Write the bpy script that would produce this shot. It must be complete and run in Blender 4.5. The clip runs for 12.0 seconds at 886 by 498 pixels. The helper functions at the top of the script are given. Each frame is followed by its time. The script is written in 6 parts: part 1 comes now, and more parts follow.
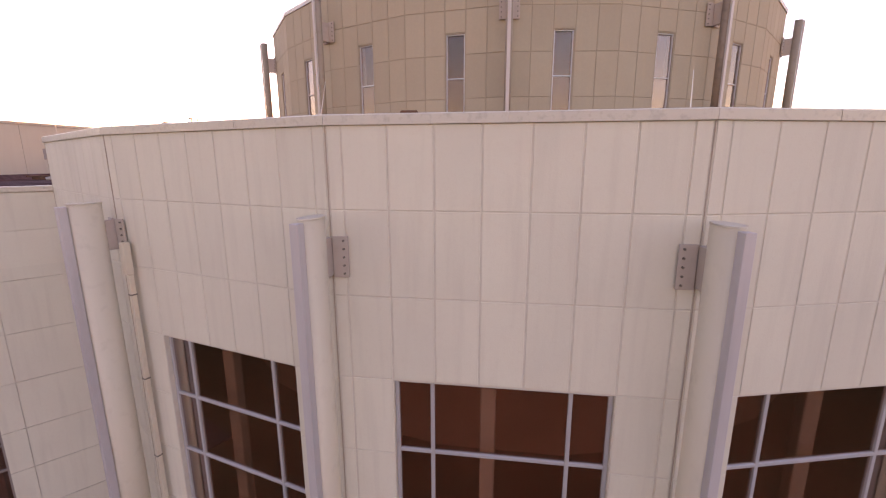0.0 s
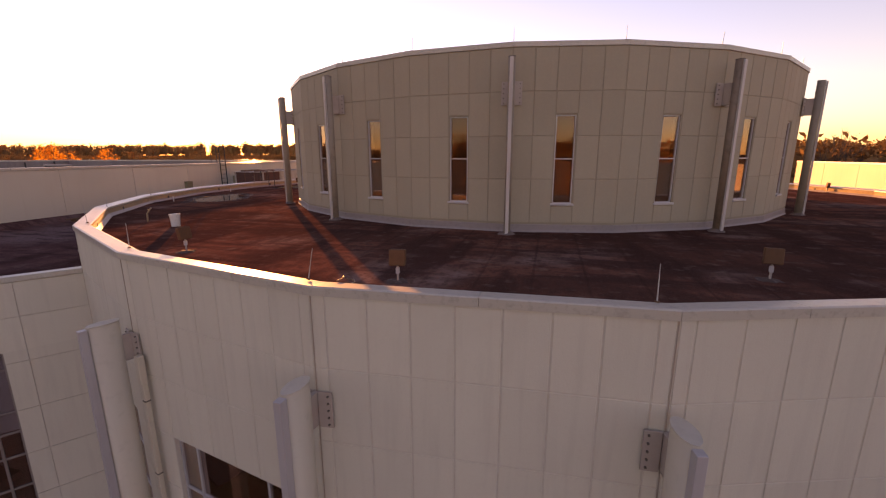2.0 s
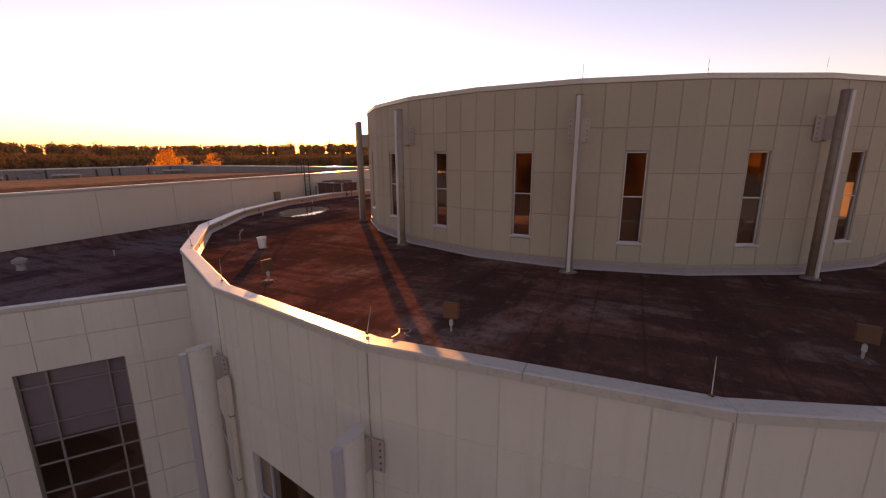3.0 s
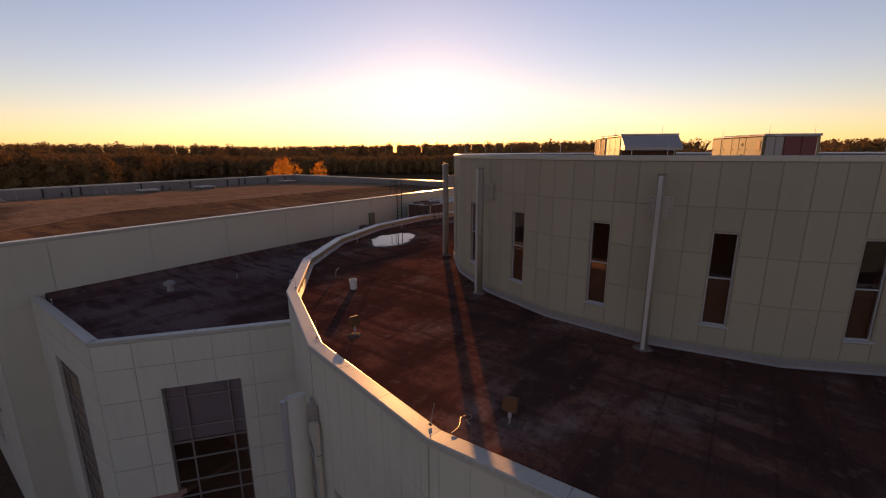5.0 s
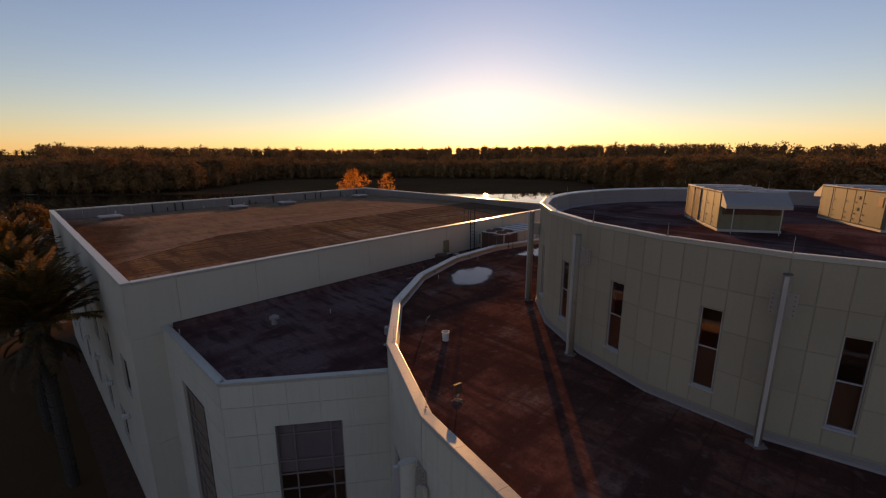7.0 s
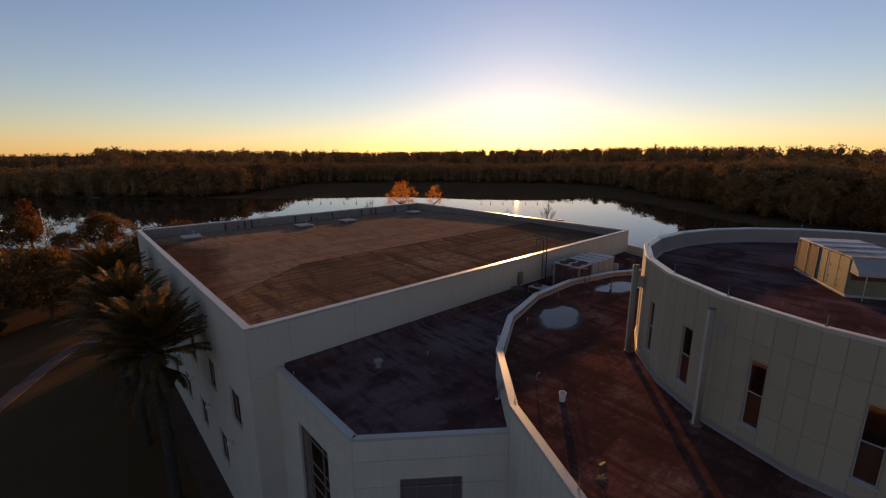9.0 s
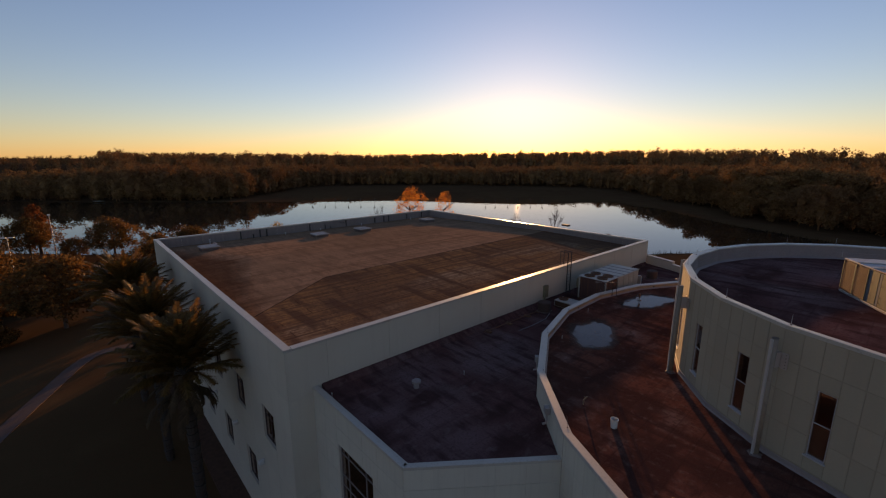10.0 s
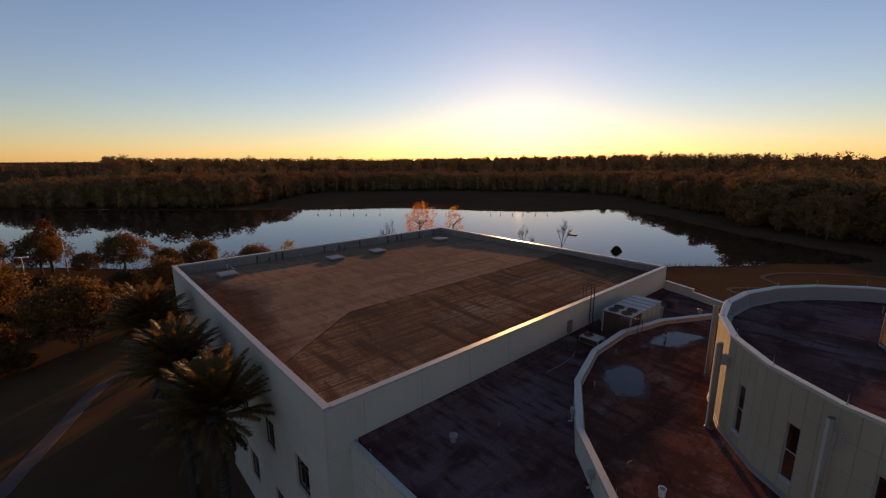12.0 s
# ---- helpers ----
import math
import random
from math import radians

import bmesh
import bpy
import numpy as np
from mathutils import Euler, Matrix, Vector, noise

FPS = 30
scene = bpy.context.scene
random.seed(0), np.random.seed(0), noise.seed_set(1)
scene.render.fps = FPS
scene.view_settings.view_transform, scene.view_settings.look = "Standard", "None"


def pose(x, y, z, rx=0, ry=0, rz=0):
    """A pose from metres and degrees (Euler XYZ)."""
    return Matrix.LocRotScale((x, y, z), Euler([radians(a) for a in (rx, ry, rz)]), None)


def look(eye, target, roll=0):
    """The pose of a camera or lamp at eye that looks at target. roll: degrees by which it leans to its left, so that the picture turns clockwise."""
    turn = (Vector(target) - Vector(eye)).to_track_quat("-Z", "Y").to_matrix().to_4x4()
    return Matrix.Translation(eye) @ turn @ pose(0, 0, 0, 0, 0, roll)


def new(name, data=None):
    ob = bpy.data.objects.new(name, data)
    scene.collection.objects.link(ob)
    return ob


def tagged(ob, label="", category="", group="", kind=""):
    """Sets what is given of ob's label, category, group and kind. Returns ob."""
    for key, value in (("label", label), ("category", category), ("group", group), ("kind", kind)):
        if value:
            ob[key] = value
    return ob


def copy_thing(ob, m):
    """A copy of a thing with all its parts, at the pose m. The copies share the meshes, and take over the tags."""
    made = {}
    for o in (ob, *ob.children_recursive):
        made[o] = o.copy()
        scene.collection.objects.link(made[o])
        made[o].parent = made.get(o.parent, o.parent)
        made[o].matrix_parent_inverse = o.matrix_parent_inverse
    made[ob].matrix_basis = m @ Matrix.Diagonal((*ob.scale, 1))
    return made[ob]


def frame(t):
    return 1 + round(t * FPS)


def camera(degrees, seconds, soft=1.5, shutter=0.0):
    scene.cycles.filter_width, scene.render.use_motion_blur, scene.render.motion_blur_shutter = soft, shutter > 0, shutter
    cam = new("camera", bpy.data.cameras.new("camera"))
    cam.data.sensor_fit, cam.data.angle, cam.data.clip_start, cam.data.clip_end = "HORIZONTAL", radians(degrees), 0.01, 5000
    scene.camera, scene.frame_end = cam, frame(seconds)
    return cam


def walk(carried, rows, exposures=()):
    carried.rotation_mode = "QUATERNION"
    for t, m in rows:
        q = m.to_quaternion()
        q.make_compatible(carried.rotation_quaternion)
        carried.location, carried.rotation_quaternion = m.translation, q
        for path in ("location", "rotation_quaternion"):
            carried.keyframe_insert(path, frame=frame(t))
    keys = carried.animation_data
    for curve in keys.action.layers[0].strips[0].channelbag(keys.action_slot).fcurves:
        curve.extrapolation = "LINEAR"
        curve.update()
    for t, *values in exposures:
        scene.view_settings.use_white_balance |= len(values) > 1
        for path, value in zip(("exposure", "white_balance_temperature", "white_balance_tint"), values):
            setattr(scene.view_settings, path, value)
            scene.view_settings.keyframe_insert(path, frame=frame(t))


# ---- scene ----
cam = camera(92.9, 12.0, 1.2)
PATH = [  # seconds, eye x y z, then yaw, pitch and roll in degrees
    (0.0, 1.502, 0.345, 12.938, 10.626, -11.840, -0.151),
    (0.5, 1.650, 0.426, 13.590, 10.716, -12.045, -0.164),
    (1.0, 1.795, 0.544, 14.216, 10.868, -12.245, -0.129),
    (1.5, 1.913, 0.587, 14.815, 11.105, -12.521, -0.014),
    (2.0, 2.120, 0.707, 15.362, 14.131, -12.628, -0.107),
    (2.5, 2.257, 0.754, 15.898, 18.910, -12.712, -0.246),
    (3.0, 2.415, 0.781, 16.414, 24.031, -12.877, -0.225),
    (3.5, 2.497, 0.816, 16.922, 27.500, -12.983, -0.241),
    (5.5, 2.937, 0.803, 18.935, 38.367, -12.954, -0.228),
    (6.0, 2.651, 0.512, 19.513, 39.651, -12.910, -0.165),
    (6.5, 2.222, 0.111, 20.085, 41.190, -12.872, -0.099),
    (7.0, 1.796, -0.200, 20.665, 44.000, -12.778, -0.120),
    (7.5, 1.172, -0.681, 21.292, 46.476, -12.752, -0.115),
    (9.5, -1.669, -3.477, 23.690, 48.205, -12.590, -0.119),
    (10.0, -2.522, -4.047, 24.063, 48.214, -12.368, -0.068),
    (10.5, -3.178, -4.609, 24.644, 48.051, -12.243, -0.073),
    (11.0, -3.852, -4.836, 25.296, 48.115, -12.198, -0.129),
    (11.5, -3.967, -5.119, 26.047, 48.267, -12.068, -0.235),
    (12.0, -4.168, -5.049, 26.722, 48.440, -12.032, -0.230),
]
EXPOSURES = [(0.0, 2.86, 10400, 66), (0.7, 2.2, 10500, 69), (1.5, 1.8, 10500, 69), (2.5, 1.55, 10300, 66), (3.7, 1.07, 9400, 60), (5.5, 0.45, 8100, 46), (7.5, 0.26, 7400, 40), (12.0, 0.18, 6900, 37)]


def aim(x, y, z, yaw, pitch, roll):
    a, b = radians(yaw), radians(pitch)
    eye = Vector((x, y, z))
    return look(eye, eye + Vector((-math.sin(a) * math.cos(b), math.cos(a) * math.cos(b), math.sin(b))), roll)


walk(cam, [(t, aim(*p)) for t, *p in PATH], EXPOSURES)

# ---- daylight: a sun just over the far woods ----
SUN_AZ, SUN_EL = 38.2, 5.15
world = bpy.data.worlds.new("dusk_sky")
scene.world = world
world.use_nodes = True
wn, wl = world.node_tree.nodes, world.node_tree.links
sky = wn.new("ShaderNodeTexSky")
sky.sky_type = "NISHITA"
sky.sun_disc = False
sky.sun_elevation = radians(SUN_EL)
sky.sun_rotation = radians(-SUN_AZ)
sky.altitude = 0
sky.air_density, sky.dust_density, sky.ozone_density = 1.0, 0.10, 2.4
wl.new(sky.outputs[0], wn["Background"].inputs[0])
wn["Background"].inputs[1].default_value = 0.15

sun_data = bpy.data.lights.new("sun", "SUN")
sun_data.energy, sun_data.angle, sun_data.color = 4.3, radians(0.55), (1.0, 0.60, 0.19)
sun = new("sun", sun_data)
sun.matrix_world = look((0, 0, 60), (60 * math.sin(radians(SUN_AZ)), -60 * math.cos(radians(SUN_AZ)), 60 - 60 * math.tan(radians(SUN_EL))))


# ---- materials ----
def material(name, colour, rough=0.7, metal=0.0, spots=(), bump=0.0, bump_scale=60.0, per_object=0.0, per_island=0.0, spec=0.5, relief=0.02):
    """spots: (scale, amount, colour, low, high[, detail]) layers of noise-masked colour."""
    m = bpy.data.materials.new(name)
    m.use_nodes = True
    n, l = m.node_tree.nodes, m.node_tree.links
    b = n["Principled BSDF"]
    b.inputs["Roughness"].default_value, b.inputs["Metallic"].default_value = rough, metal
    b.inputs["Specular IOR Level"].default_value = spec
    rgb = n.new("ShaderNodeRGB")
    rgb.outputs[0].default_value = (*colour, 1)
    out = rgb.outputs[0]
    geo = n.new("ShaderNodeNewGeometry")
    for scale, amount, tint, low, high, *more in spots:
        tex = n.new("ShaderNodeTexNoise")
        tex.inputs["Scale"].default_value, tex.inputs["Detail"].default_value = scale, 6
        src = geo.outputs["Position"]
        if more:
            mapping = n.new("ShaderNodeMapping")
            mapping.inputs["Scale"].default_value = more[0]
            l.new(src, mapping.inputs["Vector"])
            src = mapping.outputs[0]
        l.new(src, tex.inputs["Vector"])
        ramp = n.new("ShaderNodeMapRange")
        ramp.inputs["From Min"].default_value, ramp.inputs["From Max"].default_value = low, high
        ramp.inputs["To Max"].default_value = amount
        l.new(tex.outputs["Fac"], ramp.inputs["Value"])
        mix = n.new("ShaderNodeMix")
        mix.data_type = "RGBA"
        l.new(ramp.outputs[0], mix.inputs[0])
        l.new(out, mix.inputs[6])
        mix.inputs[7].default_value = (*tint, 1)
        out = mix.outputs[2]
    for amount, source in ((per_object, "o"), (per_island, "i")):
        if amount:
            src = n.new("ShaderNodeObjectInfo").outputs["Random"] if source == "o" else geo.outputs["Random Per Island"]
            ramp = n.new("ShaderNodeMapRange")
            ramp.inputs["To Min"].default_value, ramp.inputs["To Max"].default_value = 1 - amount, 1 + amount
            l.new(src, ramp.inputs["Value"])
            hsv = n.new("ShaderNodeHueSaturation")
            l.new(ramp.outputs[0], hsv.inputs["Value"])
            l.new(out, hsv.inputs["Color"])
            out = hsv.outputs[0]
    l.new(out, b.inputs["Base Color"])
    if bump:
        tex = n.new("ShaderNodeTexNoise")
        tex.inputs["Scale"].default_value, tex.inputs["Detail"].default_value = bump_scale, 5
        l.new(geo.outputs["Position"], tex.inputs["Vector"])
        bn = n.new("ShaderNodeBump")
        bn.inputs["Strength"].default_value, bn.inputs["Distance"].default_value = bump, relief
        l.new(tex.outputs["Fac"], bn.inputs["Height"])
        l.new(bn.outputs[0], b.inputs["Normal"])
    return m


STREAK = (3.0, 3.0, 0.25)
PANEL = material("cream_panel", (0.58, 0.525, 0.42), 0.75, spots=[(0.5, 0.5, (0.50, 0.445, 0.365), 0.4, 0.75), (2.0, 0.35, (0.42, 0.36, 0.29), 0.5, 0.8, STREAK), (18, 0.2, (0.50, 0.42, 0.33), 0.5, 0.8)], bump=0.15, bump_scale=45, per_object=0.028)
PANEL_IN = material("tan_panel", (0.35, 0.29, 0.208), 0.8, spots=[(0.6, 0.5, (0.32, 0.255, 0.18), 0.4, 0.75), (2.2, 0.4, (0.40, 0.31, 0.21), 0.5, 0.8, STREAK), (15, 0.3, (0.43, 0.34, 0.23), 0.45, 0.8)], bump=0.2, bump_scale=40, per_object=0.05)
JOINT = material("joint_sealant", (0.55, 0.485, 0.40), 0.85, spots=[(6, 0.5, (0.44, 0.35, 0.25), 0.4, 0.8)])
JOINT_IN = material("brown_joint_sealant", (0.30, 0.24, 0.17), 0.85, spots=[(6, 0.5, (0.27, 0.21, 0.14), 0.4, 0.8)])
STUCCO = material("wing_stucco", (0.555, 0.492, 0.388), 0.85, spots=[(0.3, 0.5, (0.49, 0.41, 0.315), 0.4, 0.75), (1.5, 0.35, (0.48, 0.40, 0.31), 0.5, 0.8, STREAK)], bump=0.15, bump_scale=40, per_object=0.03)
COPING = material("coping_metal", (0.47, 0.415, 0.34), 0.34, 0.0, spots=[(1.5, 0.5, (0.40, 0.36, 0.31), 0.45, 0.75), (12, 0.45, (0.26, 0.22, 0.18), 0.52, 0.75)], bump=0.06, bump_scale=8, per_object=0.04)
ROOF = material("bitumen_roof", (0.181, 0.065, 0.043), 0.88, spots=[(0.10, 0.8, (0.094, 0.035, 0.025), 0.44, 0.56), (0.45, 0.7, (0.250, 0.156, 0.131), 0.52, 0.68), (0.9, 0.85, (0.057, 0.022, 0.018), 0.5, 0.62, (1.0, 0.28, 1.0)), (1.7, 0.5, (0.237, 0.169, 0.138), 0.62, 0.78, (0.45, 1.0, 1.0)), (1.1, 0.75, (0.053, 0.022, 0.019), 0.53, 0.62, (0.22, 1.5, 1.0)), (0.5, 0.7, (0.069, 0.027, 0.020), 0.47, 0.56, (0.6, 1.7, 1.0)), (2.2, 0.65, (0.069, 0.027, 0.021), 0.5, 0.66, (1.2, 0.6, 1.0)), (3.2, 0.28, (0.263, 0.175, 0.138), 0.58, 0.72), (9, 0.6, (0.075, 0.033, 0.025), 0.5, 0.66), (40, 0.4, (0.188, 0.125, 0.092), 0.5, 0.8)], bump=0.3, bump_scale=14, relief=0.015, spec=0.0)
ROOF_PLUM = material("stained_membrane", (0.132, 0.059, 0.053), 0.85, spots=[(0.12, 0.85, (0.168, 0.095, 0.090), 0.46, 0.6), (0.5, 0.8, (0.062, 0.026, 0.022), 0.48, 0.6, (1.0, 0.35, 1.0)), (0.35, 0.7, (0.202, 0.129, 0.121), 0.54, 0.68, (0.4, 1.2, 1.0)), (1.4, 0.7, (0.054, 0.024, 0.021), 0.5, 0.64, (0.35, 1.3, 1.0)), (2.4, 0.35, (0.213, 0.140, 0.129), 0.58, 0.72, (1.0, 0.5, 1.0)), (9, 0.5, (0.063, 0.029, 0.026), 0.5, 0.68), (40, 0.4, (0.146, 0.090, 0.078), 0.5, 0.8)], bump=0.3, bump_scale=14, relief=0.015, spec=0.0)
ROOF_WING = material("gravel_roof", (0.325, 0.165, 0.071), 0.88, spots=[(0.06, 0.85, (0.125, 0.073, 0.048), 0.44, 0.58), (0.22, 0.7, (0.383, 0.271, 0.178), 0.5, 0.68, (1.0, 0.35, 1.0)), (0.55, 0.85, (0.099, 0.053, 0.034), 0.5, 0.62, (0.3, 1.5, 1.0)), (1.6, 0.75, (0.132, 0.073, 0.048), 0.47, 0.62, (2.0, 0.12, 1.0)), (1.0, 0.55, (0.119, 0.061, 0.034), 0.49, 0.6, (3.4, 0.05, 1.0)), (4.5, 0.6, (0.112, 0.063, 0.042), 0.5, 0.66, (0.7, 0.5, 1.0)), (7, 0.5, (0.092, 0.050, 0.032), 0.5, 0.66), (25, 0.4, (0.172, 0.112, 0.079), 0.45, 0.8)], bump=0.2, bump_scale=9, relief=0.02, spec=0.0)
# Paler copy of ROOF_WING: sunlight on the sunward slope is in its colour.
ROOF_PALE = material("sunward_slope_roof", (0.370, 0.213, 0.129), 0.9, spots=[(0.06, 0.6, (0.269, 0.168, 0.101), 0.46, 0.6), (0.5, 0.7, (0.213, 0.129, 0.078), 0.5, 0.66, (1.4, 0.25, 1.0)), (1.1, 0.7, (0.202, 0.123, 0.076), 0.48, 0.62, (0.35, 1.4, 1.0)), (1.0, 0.5, (0.168, 0.095, 0.056), 0.5, 0.62, (3.4, 0.05, 1.0)), (4.5, 0.5, (0.190, 0.118, 0.074), 0.5, 0.68, (0.7, 0.5, 1.0)), (7, 0.5, (0.146, 0.087, 0.056), 0.5, 0.66), (25, 0.4, (0.224, 0.146, 0.101), 0.45, 0.8)], bump=0.2, bump_scale=9, relief=0.02, spec=0.0)


def weathered_edge(m, lines, tint, noise=2.2):
    """Darkens a felt where its lines (nx, ny, offset) are all passed, with a ragged, washed-out edge."""
    n, l = m.node_tree.nodes, m.node_tree.links
    b = n["Principled BSDF"]
    src = b.inputs["Base Color"].links[0].from_socket
    geo = n.new("ShaderNodeNewGeometry")
    low = None
    for nx, ny, off in lines:
        dot = n.new("ShaderNodeVectorMath")
        dot.operation = "DOT_PRODUCT"
        dot.inputs[1].default_value = (nx, ny, 0)
        l.new(geo.outputs["Position"], dot.inputs[0])
        add = n.new("ShaderNodeMath")
        add.inputs[1].default_value = off
        l.new(dot.outputs["Value"], add.inputs[0])
        if low is None:
            low = add.outputs[0]
        else:
            least = n.new("ShaderNodeMath")
            least.operation = "MINIMUM"
            l.new(low, least.inputs[0])
            l.new(add.outputs[0], least.inputs[1])
            low = least.outputs[0]
    tex = n.new("ShaderNodeTexNoise")
    tex.inputs["Scale"].default_value, tex.inputs["Detail"].default_value = 0.5, 7
    l.new(geo.outputs["Position"], tex.inputs["Vector"])
    mul = n.new("ShaderNodeMath")
    mul.operation = "MULTIPLY_ADD"
    mul.inputs[1].default_value, mul.inputs[2].default_value = noise * 2, -noise
    l.new(tex.outputs["Fac"], mul.inputs[0])
    total = n.new("ShaderNodeMath")
    l.new(low, total.inputs[0])
    l.new(mul.outputs[0], total.inputs[1])
    ramp = n.new("ShaderNodeMapRange")
    ramp.inputs["From Min"].default_value, ramp.inputs["From Max"].default_value = -0.7, 1.3
    ramp.inputs["To Max"].default_value = 0.8
    l.new(total.outputs[0], ramp.inputs["Value"])
    mix = n.new("ShaderNodeMix")
    mix.data_type = "RGBA"
    mix.blend_type = "MULTIPLY"
    l.new(ramp.outputs[0], mix.inputs[0])
    l.new(src, mix.inputs[6])
    mix.inputs[7].default_value = (*tint, 1)
    l.new(mix.outputs[2], b.inputs["Base Color"])


def felt_laps(m, roll, length, tint, amount):
    """Thin dirt-lined laps where the rolls of felt overlap, broken by wear."""
    n, l = m.node_tree.nodes, m.node_tree.links
    b = n["Principled BSDF"]
    src = b.inputs["Base Color"].links[0].from_socket
    geo = n.new("ShaderNodeNewGeometry")
    turn = n.new("ShaderNodeMapping")
    turn.inputs["Rotation"].default_value = (0, 0, radians(90))
    l.new(geo.outputs["Position"], turn.inputs["Vector"])
    laps = n.new("ShaderNodeTexBrick")
    for key, value in (("Scale", 1.0), ("Mortar Size", 0.035), ("Mortar Smooth", 0.6), ("Brick Width", length), ("Row Height", roll)):
        laps.inputs[key].default_value = value
    l.new(turn.outputs[0], laps.inputs["Vector"])
    wear = n.new("ShaderNodeTexNoise")
    wear.inputs["Scale"].default_value, wear.inputs["Detail"].default_value = 0.35, 5
    l.new(geo.outputs["Position"], wear.inputs["Vector"])
    span = n.new("ShaderNodeMapRange")
    span.inputs["From Min"].default_value, span.inputs["From Max"].default_value = 0.36, 0.6
    span.inputs["To Min"].default_value, span.inputs["To Max"].default_value = amount * 0.25, amount
    l.new(wear.outputs["Fac"], span.inputs["Value"])
    mul = n.new("ShaderNodeMath")
    mul.operation = "MULTIPLY"
    l.new(laps.outputs["Fac"], mul.inputs[0])
    l.new(span.outputs[0], mul.inputs[1])
    mix = n.new("ShaderNodeMix")
    mix.data_type = "RGBA"
    l.new(mul.outputs[0], mix.inputs[0])
    l.new(src, mix.inputs[6])
    mix.inputs[7].default_value = (*tint, 1)
    l.new(mix.outputs[2], b.inputs["Base Color"])


weathered_edge(ROOF_PALE, [(-0.2245, -0.975, -2.5), (0.398, -0.917, 26.0)], (0.36, 0.27, 0.23), 1.6)
felt_laps(ROOF_PALE, 0.95, 4.6, (0.10, 0.06, 0.04), 0.75)
felt_laps(ROOF_WING, 0.95, 4.6, (0.045, 0.026, 0.018), 0.8)
felt_laps(ROOF, 0.95, 7.0, (0.05, 0.022, 0.017), 0.4)
felt_laps(ROOF_PLUM, 0.95, 7.0, (0.06, 0.033, 0.03), 0.4)
SEAM = material("roof_seam", (0.03, 0.024, 0.02), 0.95, spec=0.0)
FLASH = material("flashing", (0.27, 0.21, 0.195), 0.6, spots=[(1.2, 0.6, (0.22, 0.19, 0.17), 0.42, 0.7), (9, 0.4, (0.15, 0.12, 0.1), 0.5, 0.8)], bump=0.25, bump_scale=9)
MEMBRANE = material("parapet_membrane", (0.235, 0.19, 0.175), 0.7, spots=[(0.9, 0.6, (0.17, 0.135, 0.125), 0.42, 0.7, STREAK), (7, 0.4, (0.13, 0.1, 0.09), 0.5, 0.8)], bump=0.2, bump_scale=9, per_object=0.08)
FLASH_DARK = material("brown_flashing", (0.15, 0.10, 0.085), 0.7, spots=[(1.2, 0.6, (0.10, 0.065, 0.05), 0.42, 0.7), (9, 0.4, (0.2, 0.15, 0.125), 0.5, 0.8)], bump=0.25, bump_scale=9)
SHAFT = material("painted_shaft", (0.56, 0.475, 0.36), 0.55, spots=[(0.8, 0.6, (0.45, 0.37, 0.28), 0.48, 0.75, STREAK), (5, 0.3, (0.33, 0.26, 0.2), 0.55, 0.8)], bump=0.08, bump_scale=20)
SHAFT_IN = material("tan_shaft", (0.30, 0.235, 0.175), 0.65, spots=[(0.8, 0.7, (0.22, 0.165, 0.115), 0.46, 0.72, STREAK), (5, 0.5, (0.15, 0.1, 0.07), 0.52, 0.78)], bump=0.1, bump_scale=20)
FIN_PALE = material("pale_fin", (0.48, 0.435, 0.40), 0.5, 0.1, spots=[(2, 0.6, (0.33, 0.275, 0.235), 0.48, 0.75, STREAK)])
RUSTY = material("weathered_shaft", (0.22, 0.145, 0.10), 0.75, spots=[(1.2, 0.7, (0.33, 0.25, 0.18), 0.5, 0.72, STREAK), (6, 0.6, (0.14, 0.09, 0.06), 0.5, 0.75)], bump=0.15, bump_scale=20)
BRACKET = material("bracket_paint", (0.40, 0.32, 0.27), 0.6, spots=[(6, 0.4, (0.3, 0.23, 0.19), 0.5, 0.8)])
CAP = material("pale_cap", (0.54, 0.47, 0.38), 0.6, spots=[(7, 0.5, (0.42, 0.36, 0.29), 0.45, 0.75)], bump=0.3, bump_scale=20)
FIN = material("grey_fin", (0.47, 0.43, 0.42), 0.45, 0.2, spots=[(2, 0.4, (0.3, 0.28, 0.28), 0.45, 0.8, STREAK)])
GALV = material("galvanised_metal", (0.48, 0.46, 0.44), 0.45, 0.5, spots=[(4, 0.5, (0.3, 0.26, 0.23), 0.45, 0.75)])
BRONZE = material("dark_bronze_frame", (0.09, 0.05, 0.042), 0.5, 0.2)
FRAME = material("window_frame_metal", (0.45, 0.43, 0.43), 0.4, 0.3)
WINDOW_BROWN = material("brown_window_metal", (0.23, 0.18, 0.16), 0.5, 0.2)
BOLT = material("bolt", (0.16, 0.13, 0.11), 0.5, 0.6)
BLIND = material("window_blind", (0.72, 0.69, 0.70), 0.8, spots=[(3, 0.3, (0.6, 0.57, 0.58), 0.4, 0.7, (0.2, 0.2, 9.0))])
SHADE = material("roller_shade", (0.22, 0.185, 0.155), 0.85, spots=[(2.5, 0.4, (0.17, 0.14, 0.115), 0.42, 0.7)])
# Wall colour raised and reddened so the lampless rooms show behind the glass.
ROOM = material("warm_interior", (0.66, 0.45, 0.35), 0.9, spots=[(0.7, 0.5, (0.5, 0.31, 0.23), 0.4, 0.7)])
# Darker copy of ROOM: the annex rooms' dimness is in the colour.
ROOM_DARK = material("dimmed_interior", (0.48, 0.25, 0.19), 0.9, spots=[(0.7, 0.5, (0.32, 0.16, 0.12), 0.4, 0.7)])
PLASTER = material("interior_post", (0.80, 0.77, 0.70), 0.8, spots=[(3, 0.3, (0.68, 0.64, 0.57), 0.45, 0.75)])
